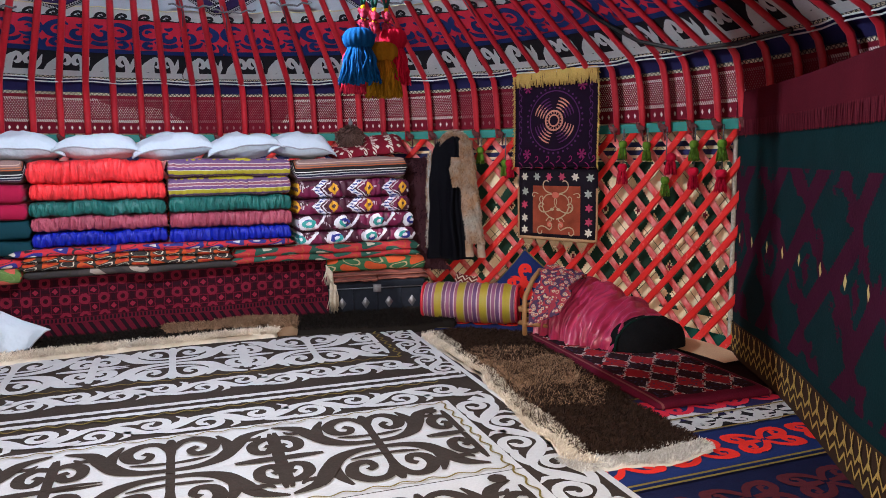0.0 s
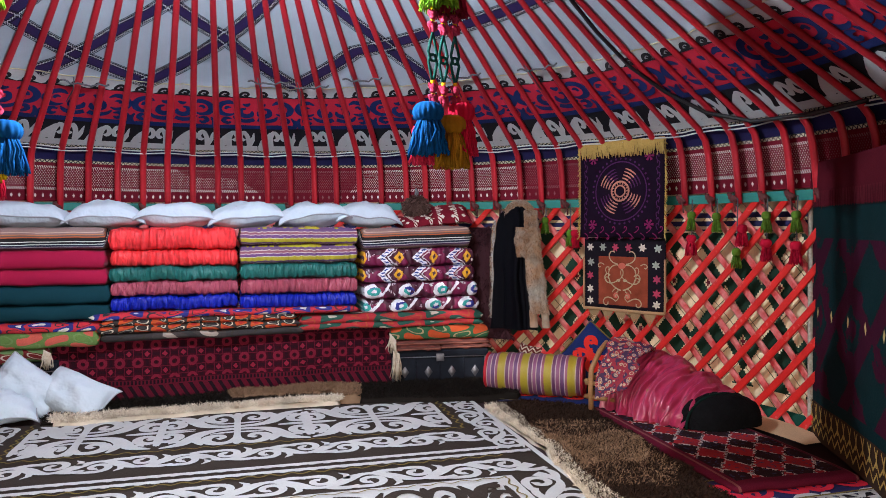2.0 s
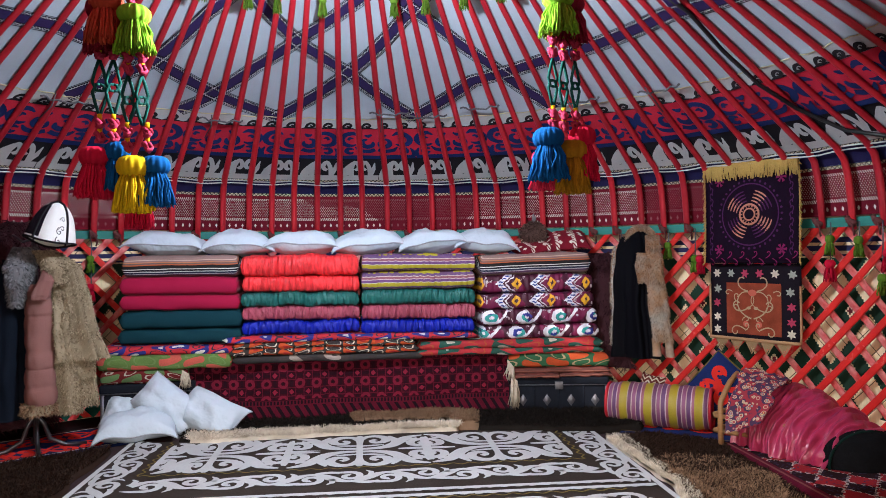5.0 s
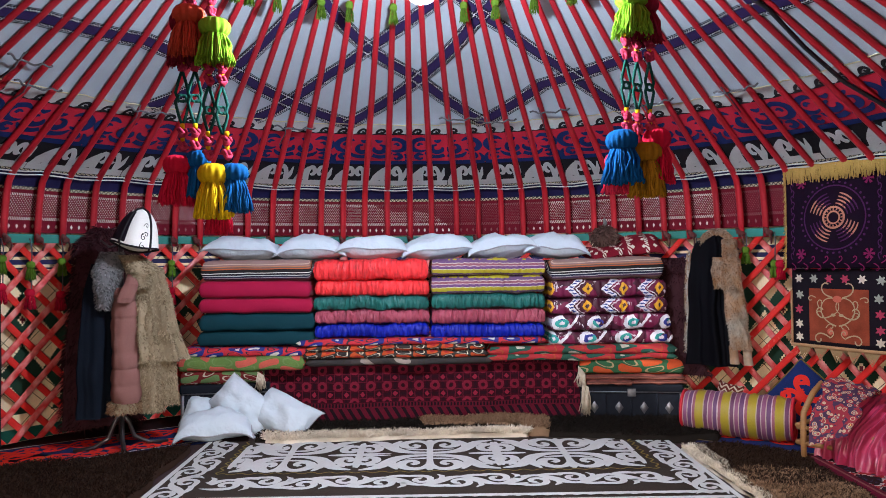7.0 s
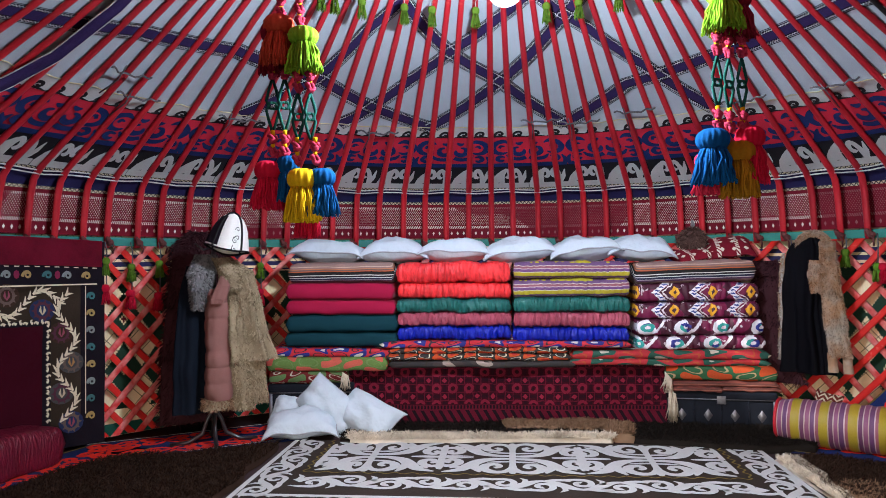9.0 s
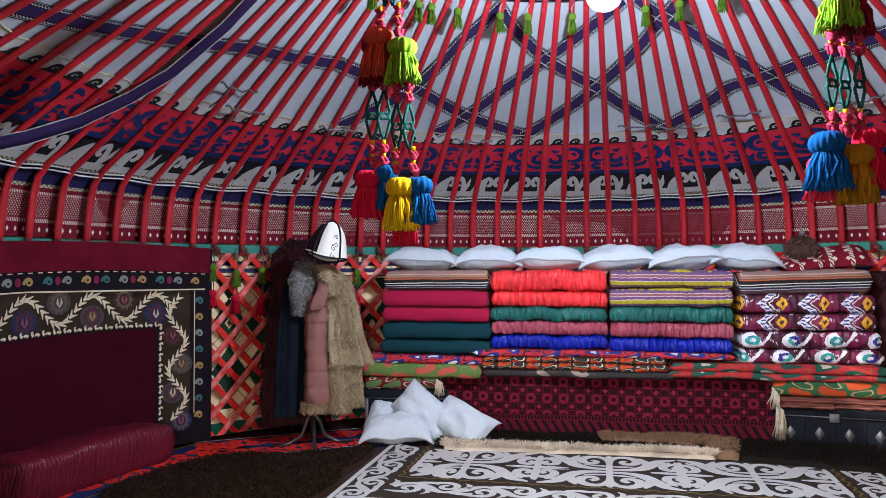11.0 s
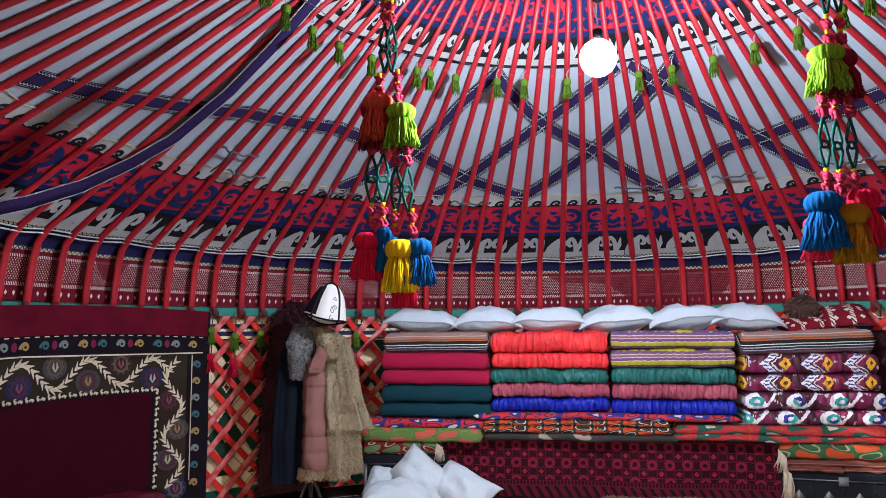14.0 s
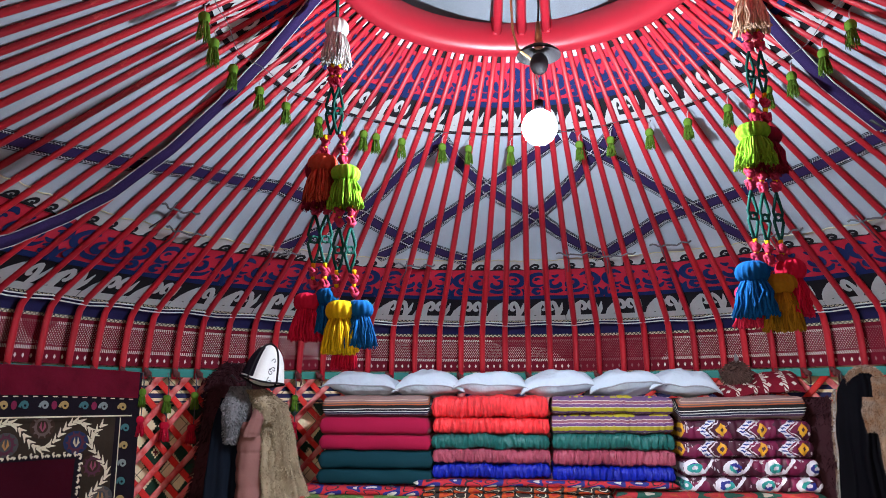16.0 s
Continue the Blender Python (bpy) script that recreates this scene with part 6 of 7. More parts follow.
drape([(1.10, -0.10, 0.02, 0.06, 0.05), (0.9, -0.13, 0.02, 0.08, 0.06), (0.5, -0.14, 0.02, 0.09, 0.06), (0.20, -0.14, 0.02, 0.09, 0.06)], 5, 0.012, 3.3).made("body", plain("dark_navy_cloth", (0.006, 0.009, 0.016), 0.8, var=0.3), dark)
pelt = thing("hanging_pelt", wall_frame(-44.3, 2.84), "large dark maroon shaggy pelt hung on the lattice", "pelt")
g = drape([(1.33, 0.05, 0, 0.10, 0.05), (1.22, 0.02, 0, 0.19, 0.07), (0.9, 0.0, 0, 0.21, 0.075), (0.5, -0.02, 0, 0.23, 0.075), (0.06, -0.02, 0, 0.24, 0.07)], 6, 0.012, 8.0)
g.made("hide", FUR_DARK, pelt)
furry(g, pelt, FUR_DARK, 6500, 0.05, 0.003)
pelt2 = thing("hanging_pelt", wall_frame(40.2, 2.86), "dark pelt hung between the bedding and the vest", "pelt")
g = drape([(1.10, -0.02, 0, 0.06, 0.03), (1.0, 0.0, 0, 0.085, 0.04), (0.7, 0.01, 0, 0.095, 0.04), (0.45, 0.05, 0, 0.12, 0.04), (0.30, 0.08, 0, 0.14, 0.04)], 4, 0.012, 9.0, 28)
g.made("hide", FUR_DARK, pelt2)
furry(g, pelt2, FUR_DARK, 2500, 0.04, 0.003)

# white felt hat with black turned seams
hat = thing("felt_hat", pose(-1.59, 1.46, 1.195, -6, 12, 20) @ Matrix.Scale(1.02, 4), "white felt hat with black seams and embroidery on the stand", "hat")
HAT_WHITE = plain("hat_white_felt", (0.74, 0.73, 0.70), 0.9, var=0.08, grain=0.08)
def hat_fn(a, b):
    an = 2 * math.pi * a
    h = b
    r = (0.122 - 0.045 * h) * (1 - h ** 4.0) ** 0.5
    q = 1 + 0.06 * math.cos(4 * an)
    return Vector((r * q * math.cos(an), r * 0.95 * q * math.sin(an), 0.225 * h + 0.012 * (1 - h) * math.cos(2 * an)))
Geo().grid(hat_fn, 36, 14, close_u=True).made("crown", HAT_WHITE, hat)
for k in range(4):
    pts = [hat_fn((k + 0.5) / 4, i / 12) * 1.012 + Vector((0, 0, 0.002)) for i in range(13)]
    Geo().tube(pts, 0.0068, 6).made("seam", BLACK_FELT, hat, "black corded seam")
g = Geo()
for sx in (-1, 1):
    for z0 in (0.05, 0.10):
        def hp(u, v, off):
            a = 0.79 + u / 0.75
            p = hat_fn(a, min(0.9, v / 0.225))
            return Vector((p.x * (1.0 + off * 8), p.y * (1.0 + off * 8), p.z))
        strip(g, curl(0.0, z0 + 0.02 * sx, 90 * sx - 30, 0.075, -sx * 330, 1.0), 0.0045, hp, 0.004)
tagged(g.made("embroidery", BLACK_FELT, hat, "black scroll embroidery"), kind="stuff")
Geo().tube([hat_fn(i / 36, 0.0) for i in range(37)], 0.006, 6).made("brim", BLACK_FELT, hat)
dk = Geo().grid(lambda a, b: hat_fn(0.385 + 0.285 * a, 0.06 + 0.80 * b) * 1.008, 8, 10)
dk.made("turned_panel", BLACK_CLOTH, hat, "black velvet turned-up panel")

# fur hat on the bedding
fh = thing("fur_hat", pose(1.385, 2.32, 1.165), "small brown fur hat on the bedding stack", "hat")
g = Geo().ball((0, 0, 0.075), 0.085, 0.085, 0.085, 18, 10, 0.1)
g.made("cap", fur_mat("brown_grey_fur", (0.045, 0.022, 0.020), (0.15, 0.09, 0.075)), fh)
furry(g, fh, bpy.data.materials["brown_grey_fur"], 1500, 0.035)
g = Geo().tube([(0, 0, 0.15), (0.006, 0, 0.19), (0.0, 0, 0.225)], [0.012, 0.016, 0.004], 8)
g.made("tuft", FUR_SILVER, fh)

# ---- things at the right ----
BOLSTER = striped("olive_purple_bolster_stripes", [(2.4, (0.34, 0.26, 0.022)), (.30, (0.38, 0.28, 0.22)), (1.1, (0.13, 0.04, 0.10)), (.30, (0.42, 0.32, 0.32)), (1.1, (0.22, 0.07, 0.15)), (.30, (0.40, 0.30, 0.28)), (1.2, (0.12, 0.045, 0.13)), (.35, (0.5, 0.35, 0.4)), (0.8, (0.26, 0.08, 0.12))], 0.150, axis=0, rough=0.5)
bol = thing("bolster", pose(1.985, 1.545, 0.142, 0, 0, -34), "striped olive and purple bolster with red ends", "bolster")
def bol_fn(a, b):
    x = (2 * a - 1)
    r = 0.138 * (1 - 0.16 * abs(x) ** 8) + 0.004 * math.sin(a * 60)
    an = 2 * math.pi * b
    return Vector((x * 0.31, r * math.cos(an), max(-0.136, r * math.sin(an) * 0.97)))
Geo().grid(bol_fn, 40, 28, close_v=True).made("cover", BOLSTER, bol)
for sx in (-1, 1):
    g = Geo()
    g.grid(lambda a, b: Vector((sx * (0.31 + 0.012 * (1 - b)), (0.118 * b) * math.cos(2 * math.pi * a) * (1 + 0.03 * math.sin(26 * math.pi * a)), (0.118 * b) * math.sin(2 * math.pi * a))), 40, 5, close_u=True)
    g.made("end_disc", plain("red_satin_end", (0.45, 0.015, 0.03), 0.5) if sx < 0 else bpy.data.materials["red_satin_end"], bol, "gathered red cloth end")
    Geo().tube([Vector((sx * 0.312, 0.122 * math.cos(2 * math.pi * k / 24), 0.122 * math.sin(2 * math.pi * k / 24))) for k in range(25)], 0.010, 6).made("piping", bpy.data.materials.get("red_satin_end") or WINE_SATIN, bol)

# small felt cushion with a red horn figure
cush = thing("felt_cushion", pose(2.335, 1.43, 0.270, 72, 38, -50) @ Matrix.Scale(0.80, 4), "navy felt cushion with red horn figure leaning on the lattice", "cushion")
pillow_geo(0.40, 0.40, 0.07, 0.3, 4).made("cover", BLUE_FELT, cush)
cpl = lambda u, v, off: Vector((u, v, 0.034 * (1 - (2 * abs(u) / 0.4) ** 4) ** 0.3 * (1 - (2 * abs(v) / 0.4) ** 4) ** 0.3 + 0.006 + off) if abs(u) < 0.199 and abs(v) < 0.199 else (u, v, 0.006))
g = Geo()
for q in range(4):
    rot = 90 * q
    for sd in (-1, 1):
        pts = curl(0.012 * sd, 0.03, 90 - sd * 10, 0.21, -sd * 300, 1.1)
        c, s = math.cos(radians(rot)), math.sin(radians(rot))
        strip(g, [(c * x - s * y, s * x + c * y) for x, y in pts], horn_widths(0.034), cpl, 0.003 + 0.0005 * (q * 2 + (sd > 0)))
blob(g, 0, 0, 0.05, cpl, 0.009)
g.made("horn_figure", BRIGHT_RED, cush, "bright red felt horn figure")
for (ax, ay), (bx, by) in (((-1, -1), (1, -1)), ((1, -1), (1, 1)), ((1, 1), (-1, 1)), ((-1, 1), (-1, -1))):
    Geo().tube([(0.195 * ax, 0.195 * ay, 0), (0.19 * (ax + bx) / 2, 0.19 * (ay + by) / 2, 0), (0.195 * bx, 0.195 * by, 0)], 0.006, 6).made("piping", OLIVE_THREAD, cush)

# wooden cradle under a paisley cloth and a rose velvet cover
CR = pose(2.20, 1.10, 0.0, 0, 0, -53)
cradle = thing("cradle", CR, "bent wood cradle under draped covers", "cradle")
WOOD = plain("honey_brown_wood", (0.30, 0.15, 0.06), 0.5, var=0.25, grain=0.25, gscale=30, stretch=(1, 1, 8))
for x, k in ((0.035, 1.0), (0.62, 0.55)):
    g = Geo().tube([Vector((x, -0.17, 0.0)), Vector((x, -0.175, 0.14 * k)), Vector((x, -0.17, 0.27 * k)), Vector((x + 0.02, -0.10, 0.37 * k)), Vector((x + 0.02, 0.0, 0.41 * k)), Vector((x + 0.02, 0.10, 0.37 * k)), Vector((x, 0.17, 0.27 * k)), Vector((x, 0.175, 0.14 * k)), Vector((x, 0.17, 0.0))], 0.016, 8)
    g.made("hoop", WOOD, cradle)
for y in (-0.17, 0.17):
    for z in (0.11, 0.19):
        Geo().tube([(0.0, y, z), (0.62, y, z)], 0.013, 8).made("rail", WOOD, cradle)
for z in (0.11, 0.20):
    Geo().tube([(0.0, -0.17, z), (0.0, 0.17, z)], 0.013, 8).made("end_rail", WOOD, cradle)
PAISLEY = Mat("paisley_cloth", 0.8)
_vt = PAISLEY.node("ShaderNodeTexVoronoi")
_vt.inputs["Scale"].default_value = 36.0
_tc = PAISLEY.node("ShaderNodeTexCoord")
PAISLEY.nt.links.new(_tc.outputs["Object"], _vt.inputs["Vector"])
_dd = V(PAISLEY.nt, _vt.outputs["Distance"]) + (PAISLEY.noise(38.0, 2.0) - 0.5) * 0.42
_cs = PAISLEY.node("ShaderNodeSeparateColor")
PAISLEY.nt.links.new(_vt.outputs["Color"], _cs.inputs[0])
_q1, _q2 = V(PAISLEY.nt, _cs.outputs[0]), V(PAISLEY.nt, _cs.outputs[1])
_c = PAISLEY.mix((_q1 > 0.5), (0.26, 0.030, 0.045), (0.060, 0.032, 0.070))
_c = PAISLEY.mix((_dd < 0.46) * (_q2 > 0.15), _c, (0.44, 0.32, 0.22))
_c = PAISLEY.mix((_dd < 0.33), _c, (0.30, 0.045, 0.055))
_c = PAISLEY.mix((_dd < 0.24) * (_q1 > 0.3), _c, (0.20, 0.24, 0.26))
_c = PAISLEY.mix((_dd < 0.11), _c, (0.62, 0.42, 0.10))
PAISLEY = PAISLEY.done(_c, var=0.2, grain=0.15, bump=0.3, bscale=25)
cloth = thing("paisley_cloth", CR, "red paisley cloth draped over the cradle hoop", "cloth")
def pais(a, b):
    x = 0.105 + 0.22 * a
    t = (2 * b - 1)
    y = -0.225 * t - 0.12 * max(0.0, t - 0.4)
    top = 0.445 - 0.05 * a + 0.02 * noise.noise(Vector((a * 5, b * 5, 0)))
    z = top - (top - 0.13 - 0.10 * a) * abs(t) ** 2.6
    k = 0.012 * math.sin(b * 26 + 4 * a) + 0.02 * noise.noise(Vector((a * 7, b * 7, 3)))
    return Vector((x + k, y + k, max(0.02, z + 0.5 * k)))
g = Geo().grid(pais, 26, 40)
g.grid(lambda a, b: pais(a, b) + Vector((0.0, 0.0, -0.006)), 26, 40)
g.made("cloth", PAISLEY, cloth)
rv = thing("velvet_cover", Matrix.Identity(4), "rose pink velvet cover with black plush lining draped over the cradle", "cover")
ROSE_PINK = plain("rose_pink_velvet", (0.36, 0.024, 0.080), rough=0.36, sheen=0.0, var=0.3, vscale=14.0, grain=0.25, gscale=60, bump=0.3, bscale=60, bdist=0.008)


def ridge(a):
    """The cover's middle line from the cradle to its open end, and the way across it."""
    p0, p1, p2 = Vector((2.42, 1.04, 0)), Vector((2.50, 0.78, 0)), Vector((2.545, 0.42, 0))
    p = p0 * (1 - a) ** 2 + p1 * (2 * a * (1 - a)) + p2 * a * a
    d = ((p1 - p0) * (1 - a) + (p2 - p1) * a).normalized()
    return p, d, Vector((d.y, -d.x, 0))


def rosy(a, b):
    p, d, side = ridge(a)
    ph = math.pi * b
    c, sn = math.cos(ph), math.sin(ph)
    w = 0.22 + 0.05 * math.sin(math.pi * a) - 0.015 * a
    h = 0.385 - 0.055 * a - 0.115 * a * a
    skirt = max(0.0, c - 0.55) * (0.10 * (1 - a) + 0.05)
    z = 0.046 + (h - 0.046) * sn ** 0.85
    n1 = noise.noise(Vector((a * 4, b * 4, 0)))
    rip = math.sin(84 * a - 7 * c + 6 * n1 + 2 * noise.noise(Vector((a * 14, b * 9, 5)))) * (0.35 + 0.65 * abs(c))
    fold = math.sin(24 * a + 14 * b + 4 * n1)
    k = 0.0150 * rip + 0.011 * fold + 0.016 * noise.noise(Vector((a * 6, b * 6, 2)))
    foot = max(0.0, 1 - sn * 4) * 0.018 * math.sin(46 * a + 3 * n1)
    return p + side * (c * (w + k) + skirt + foot) + Vector((0, 0, max(0.05 + 0.010 * abs(rip) * (1 - sn), z + k * sn))) + d * (0.5 * k)


ROSE_PINK.node_tree.nodes["Principled BSDF"].inputs["Specular IOR Level"].default_value = 0.9
g = Geo().grid(rosy, 170, 110)
g.grid(lambda a, b: rosy(a, b) + Vector((0, 0, -0.007)), 50, 40)
g.made("velvet", ROSE_PINK, rv)
BLACK_PLUSH = plain("black_plush", (0.006, 0.006, 0.007), 0.95, var=0.5, vscale=18, grain=0.4, gscale=90, bump=0.8, bscale=40, bdist=0.012)


def plug(a, b):
    p, d, side = ridge(1.0)
    ph = math.pi * b
    r = (1 - max(0.0, a) ** 3.0) ** 0.5
    n1 = 0.012 * noise.noise(Vector((a * 5, b * 5, 4)))
    return p + side * (math.cos(ph) * (0.218 * (0.25 + 0.75 * r) + n1)) + d * (-0.04 + 0.15 * a) + Vector((0.06 * a, 0, 0.05 + (0.168 + n1) * math.sin(ph) ** 0.5 * (0.02 + 0.98 * r)))


Geo().grid(plug, 16, 40).made("lining", BLACK_PLUSH, rv, "black plush lining bulging from the open end")
p, d, side = ridge(1.0)
Geo().tube([p + side * (0.222 * math.cos(math.pi * k / 24)) + d * 0.004 + Vector((0, 0, 0.052 + 0.166 * math.sin(math.pi * k / 24) ** 0.8)) for k in range(25)], 0.007, 7).made("edge_binding", plain("dark_green_binding", (0.005, 0.018, 0.015), 0.8), rv, "dark green edge binding")

# folded white paper tucked into the cradle's end
_g = Geo().grid(lambda a, b: Vector((0.005 + 0.012 * math.sin(3 * a), -0.035 + 0.075 * a, 0.122 + 0.062 * b - 0.015 * a * b)), 6, 6)
_g.grid(lambda a, b: Vector((0.009 + 0.012 * math.sin(3 * a), -0.035 + 0.075 * a, 0.122 + 0.062 * b - 0.015 * a * b)), 6, 6)
ob = _g.made("paper", plain("white_paper", (0.75, 0.74, 0.70), 0.8, var=0.08))
ob.matrix_world = CR.copy()
tagged(ob, "small folded white paper tucked into the cradle end", "paper")
# small woven cushion behind the bolster
WOVEN = Mat("brown_zigzag_weave", 0.9)
_x, _y, _z = WOVEN.coords()
_zz = ((_x / 0.05).tri() * 0.05 + _y)
WOVEN = WOVEN.done(WOVEN.mix((_zz / 0.030).frac() < 0.4, (0.13, 0.030, 0.025), (0.50, 0.42, 0.33)), var=0.25, grain=0.2)
pillow(2.06, 1.88, 0.136, 0.15, 0.28, 0.05, 76, 10, -42, 17, WOVEN, "small brown and cream zigzag woven cushion behind the bolster", "woven cushions")

# red carpet of knotted lozenges
KNOT = Mat("red_lozenge_carpet", 0.9)
_x, _y, _z = KNOT.coords()
_a, _b2 = (_x / 0.155 + _y / 0.20), (_x / 0.155 - _y / 0.20)
_cell = (_a.floor() + _b2.floor()) * 0.5
_par = (_cell.frac() > 0.25)
_edge = (_a.tri() > 0.43).max(_b2.tri() > 0.43)
_spk = KNOT.noise(60.0, 0.0)
_brd = (_x.abs() > 0.26).max(_y.abs() > 0.64)
_c = KNOT.mix(_par, (0.020, 0.008, 0.010), (0.26, 0.016, 0.022))
_c = KNOT.mix(_edge * (_spk > 0.52), _c, (0.45, 0.40, 0.36))
_c = KNOT.mix((_spk > 0.68) * 0.8, _c, (0.03, 0.03, 0.07))
_c = KNOT.mix(_brd, _c, (0.085, 0.006, 0.018))
_c = KNOT.mix(_brd * ((_x.abs() - 0.285).abs() < 0.006), _c, (0.16, 0.05, 0.05))
KNOT = KNOT.done(_c, var=0.25, grain=0.3, gscale=170, bump=0.5)
ob = quilt_geo(0.62, 1.42, 0.045, 3.0, 0, 0.006, 40).made("red_carpet", KNOT)
ob.matrix_world = pose(2.375, 0.31, 0.026, 0, 0, -3)
tagged(ob, "dark red padded carpet with black lozenges and white flecks", "carpet")
ob = Geo().grid(lambda a, b: polar(74 + 14 * a, 2.97 - 0.16 * b, 0.012 + 0.03 * math.sin(a * 3) * (1 - b)), 20, 4).made("canvas_edge", plain("tan_canvas", (0.50, 0.33, 0.20), 0.9, var=0.25))
tagged(ob, "tan canvas edge lying along the lattice foot", "canvas")

# wool-wrapped reed screen at the near side
scr = thing("reed_screen", Matrix.Identity(4), "dark teal wool-wrapped reed screen with magenta figures", "screen")
SP = [Vector((2.99, 0.25)), Vector((2.80, -0.16)), Vector((2.55, -0.59)), Vector((2.22, -1.15)), Vector((2.02, -1.50)), Vector((1.85, -1.80))]
def sp(u):
    t = max(0.0, min(0.9999, u / 2.38)) * (len(SP) - 1)
    i = int(t)
    return SP[i].lerp(SP[i + 1], t - i)
def spl(u, v, off):
    p, q = sp(max(0, u - 0.02)), sp(u + 0.02)
    d = (q - p).normalized() if (q - p).length > 1e-6 else Vector((0.5, -0.8))
    n = Vector((d.y, -d.x))
    c = sp(u) + n * (off + 0.010 * math.sin(u * 5))
    lean = 0.02 * v
    return Vector((c.x + lean * 0.5, c.y + lean, v))
def spg(name, u0, u1, v0, v1, off, material, label=""):
    g = Geo().grid(lambda a, b: spl(u0 + (u1 - u0) * a, v0 + (v1 - v0) * b, off), max(2, int((u1 - u0) / 0.05)), max(2, int((v1 - v0) / 0.08)))
    return g.made(name, material, scr, label)
SCREEN = Mat("teal_magenta_reed_wrap", 0.9)
_u, _v, _w = SCREEN.coords("UV")
_n1 = (SCREEN.noise(11.0, 4.0, "UV") - 0.5) * 0.62
_st = (_v / 0.014).floor() * 0.014
_fig = ((_u / 0.44 + 0.2 + _n1 * 0.7).tri() * 0.44 + ((_st + _n1 * 0.3) / 0.46 + 0.15).tri() * 0.46)
_mag = ((_fig < 0.26) * (_fig > 0.13)).max(_fig < 0.06) * (_v < 1.04) * (_v > 0.25)
_yel = (((_u / 0.21).tri() * 0.21 * 2.2 + (_v - 0.66 + ((_u / 0.42).tri() - 0.25) * 0.22).abs()) < 0.030)
_c = SCREEN.mix(_mag, (0.004, 0.020, 0.022), (0.042, 0.005, 0.017))
_c = SCREEN.mix(_yel, _c, (0.55, 0.42, 0.16))
_rd = ((_u / 0.006).tri()) * 0.35
_c = SCREEN.mix(_rd, _c, (0.004, 0.008, 0.010))
SCREEN = SCREEN.done(_c, var=0.3, grain=0.2, gscale=120, bump=0.3)
nU, nV = 60, 16
vs, fs, uv = [], [], []
for i in range(nU + 1):
    for j in range(nV + 1):
        u, v = 2.36 * i / nU, 0.02 + 1.36 * j / nV
        vs.append(spl(u, v, 0.0)); uv.append((u, v))
for i in range(nU):
    for j in range(nV):
        a = i * (nV + 1) + j
        fs.append((a, a + nV + 1, a + nV + 2, a + 1))
link_mesh("reeds", vs, fs, SCREEN, scr, "", uv)
spg("back_cloth", 0.0, 2.36, 0.02, 1.38, -0.02, BLACK_CLOTH)
spg("bottom_band", -0.0, 2.36, 0.015, 0.20, 0.006, plain("dark_brown_wool", (0.040, 0.022, 0.014), 0.9), "dark brown bottom band")
zg = Geo()
for r in range(2):
    n = 60
    strip(zg, [(2.34 * i / n, 0.045 + 0.05 * r + (0.045 if i % 2 else 0.0)) for i in range(n + 1)], 0.014, spl, 0.010 + 0.001 * r)
for i in range(30):
    u = 2.34 * (i + 0.5) / 30
    strip(zg, [(u, 0.115), (u + 0.004, 0.165)], [0.014, 0.010], spl, 0.012)
    for sd in (-1, 1):
        strip(zg, [(u + 0.004, 0.155), (u + sd * 0.018, 0.195)], [0.010, 0.007], spl, 0.013)
zg.made("zigzag", plain("gold_wool", (0.42, 0.27, 0.075), 0.9), scr, "gold zigzag pattern")
spg("top_cloth", 0.0, 2.36, 1.20, 1.42, 0.010, plain("dark_red_wool", (0.07, 0.006, 0.012), 0.9), "dark red cloth over the top edge")
fr = Geo()
for i in range(150):
    u = 2.34 * (i + random.random()) / 150
    strip(fr, [(u, 1.275), (u + random.uniform(-0.012, 0.012), 1.195)], [0.010, 0.006], spl, 0.014)
fr.made("fringe", plain("maroon_wool", (0.10, 0.012, 0.02), 0.9), scr)
Geo().tube([spl(0.0, 0.05 + 1.2 * i / 20, 0.008) for i in range(21)], 0.014, 7).made("edge_braid", per_piece("cream_black_braid", (0.5, 0.45, 0.36), (0.4, 0.36, 0.3), var=0.6, vscale=60), scr, "cream and black edge braid")

# ---- hanging tassels ----
def yarn(name, color):
    return per_piece(name, tuple(c * 0.50 for c in color), tuple(min(0.95, c * 1.05) for c in color), 0.9, island=True, var=0.3, vscale=12, grain=0.2, gscale=90, bump=0.0)


Y_BLUE, Y_YELLOW, Y_RED = yarn("blue_yarn", (0.006, 0.090, 0.27)), yarn("yellow_yarn", (0.72, 0.46, 0.012)), yarn("red_yarn", (0.60, 0.012, 0.045))
Y_LIME, Y_ORANGE, Y_WHITE = yarn("lime_yarn", (0.22, 0.44, 0.028)), yarn("orange_yarn", (0.52, 0.070, 0.035)), yarn("white_yarn", (0.74, 0.72, 0.68))
Y_OCHRE, Y_GREEN, Y_DKRED = yarn("ochre_yarn", (0.36, 0.17, 0.012)), yarn("green_yarn", (0.13, 0.26, 0.030)), yarn("dark_red_yarn", (0.22, 0.012, 0.03))
Y_PEACH = yarn("peach_yarn", (0.70, 0.45, 0.30))
ROPE_GREEN = plain("dark_green_rope", (0.012, 0.085, 0.065), 0.8, grain=0.2)
ROPE_PINK = plain("rose_rope", (0.42, 0.035, 0.075), 0.85, grain=0.25)


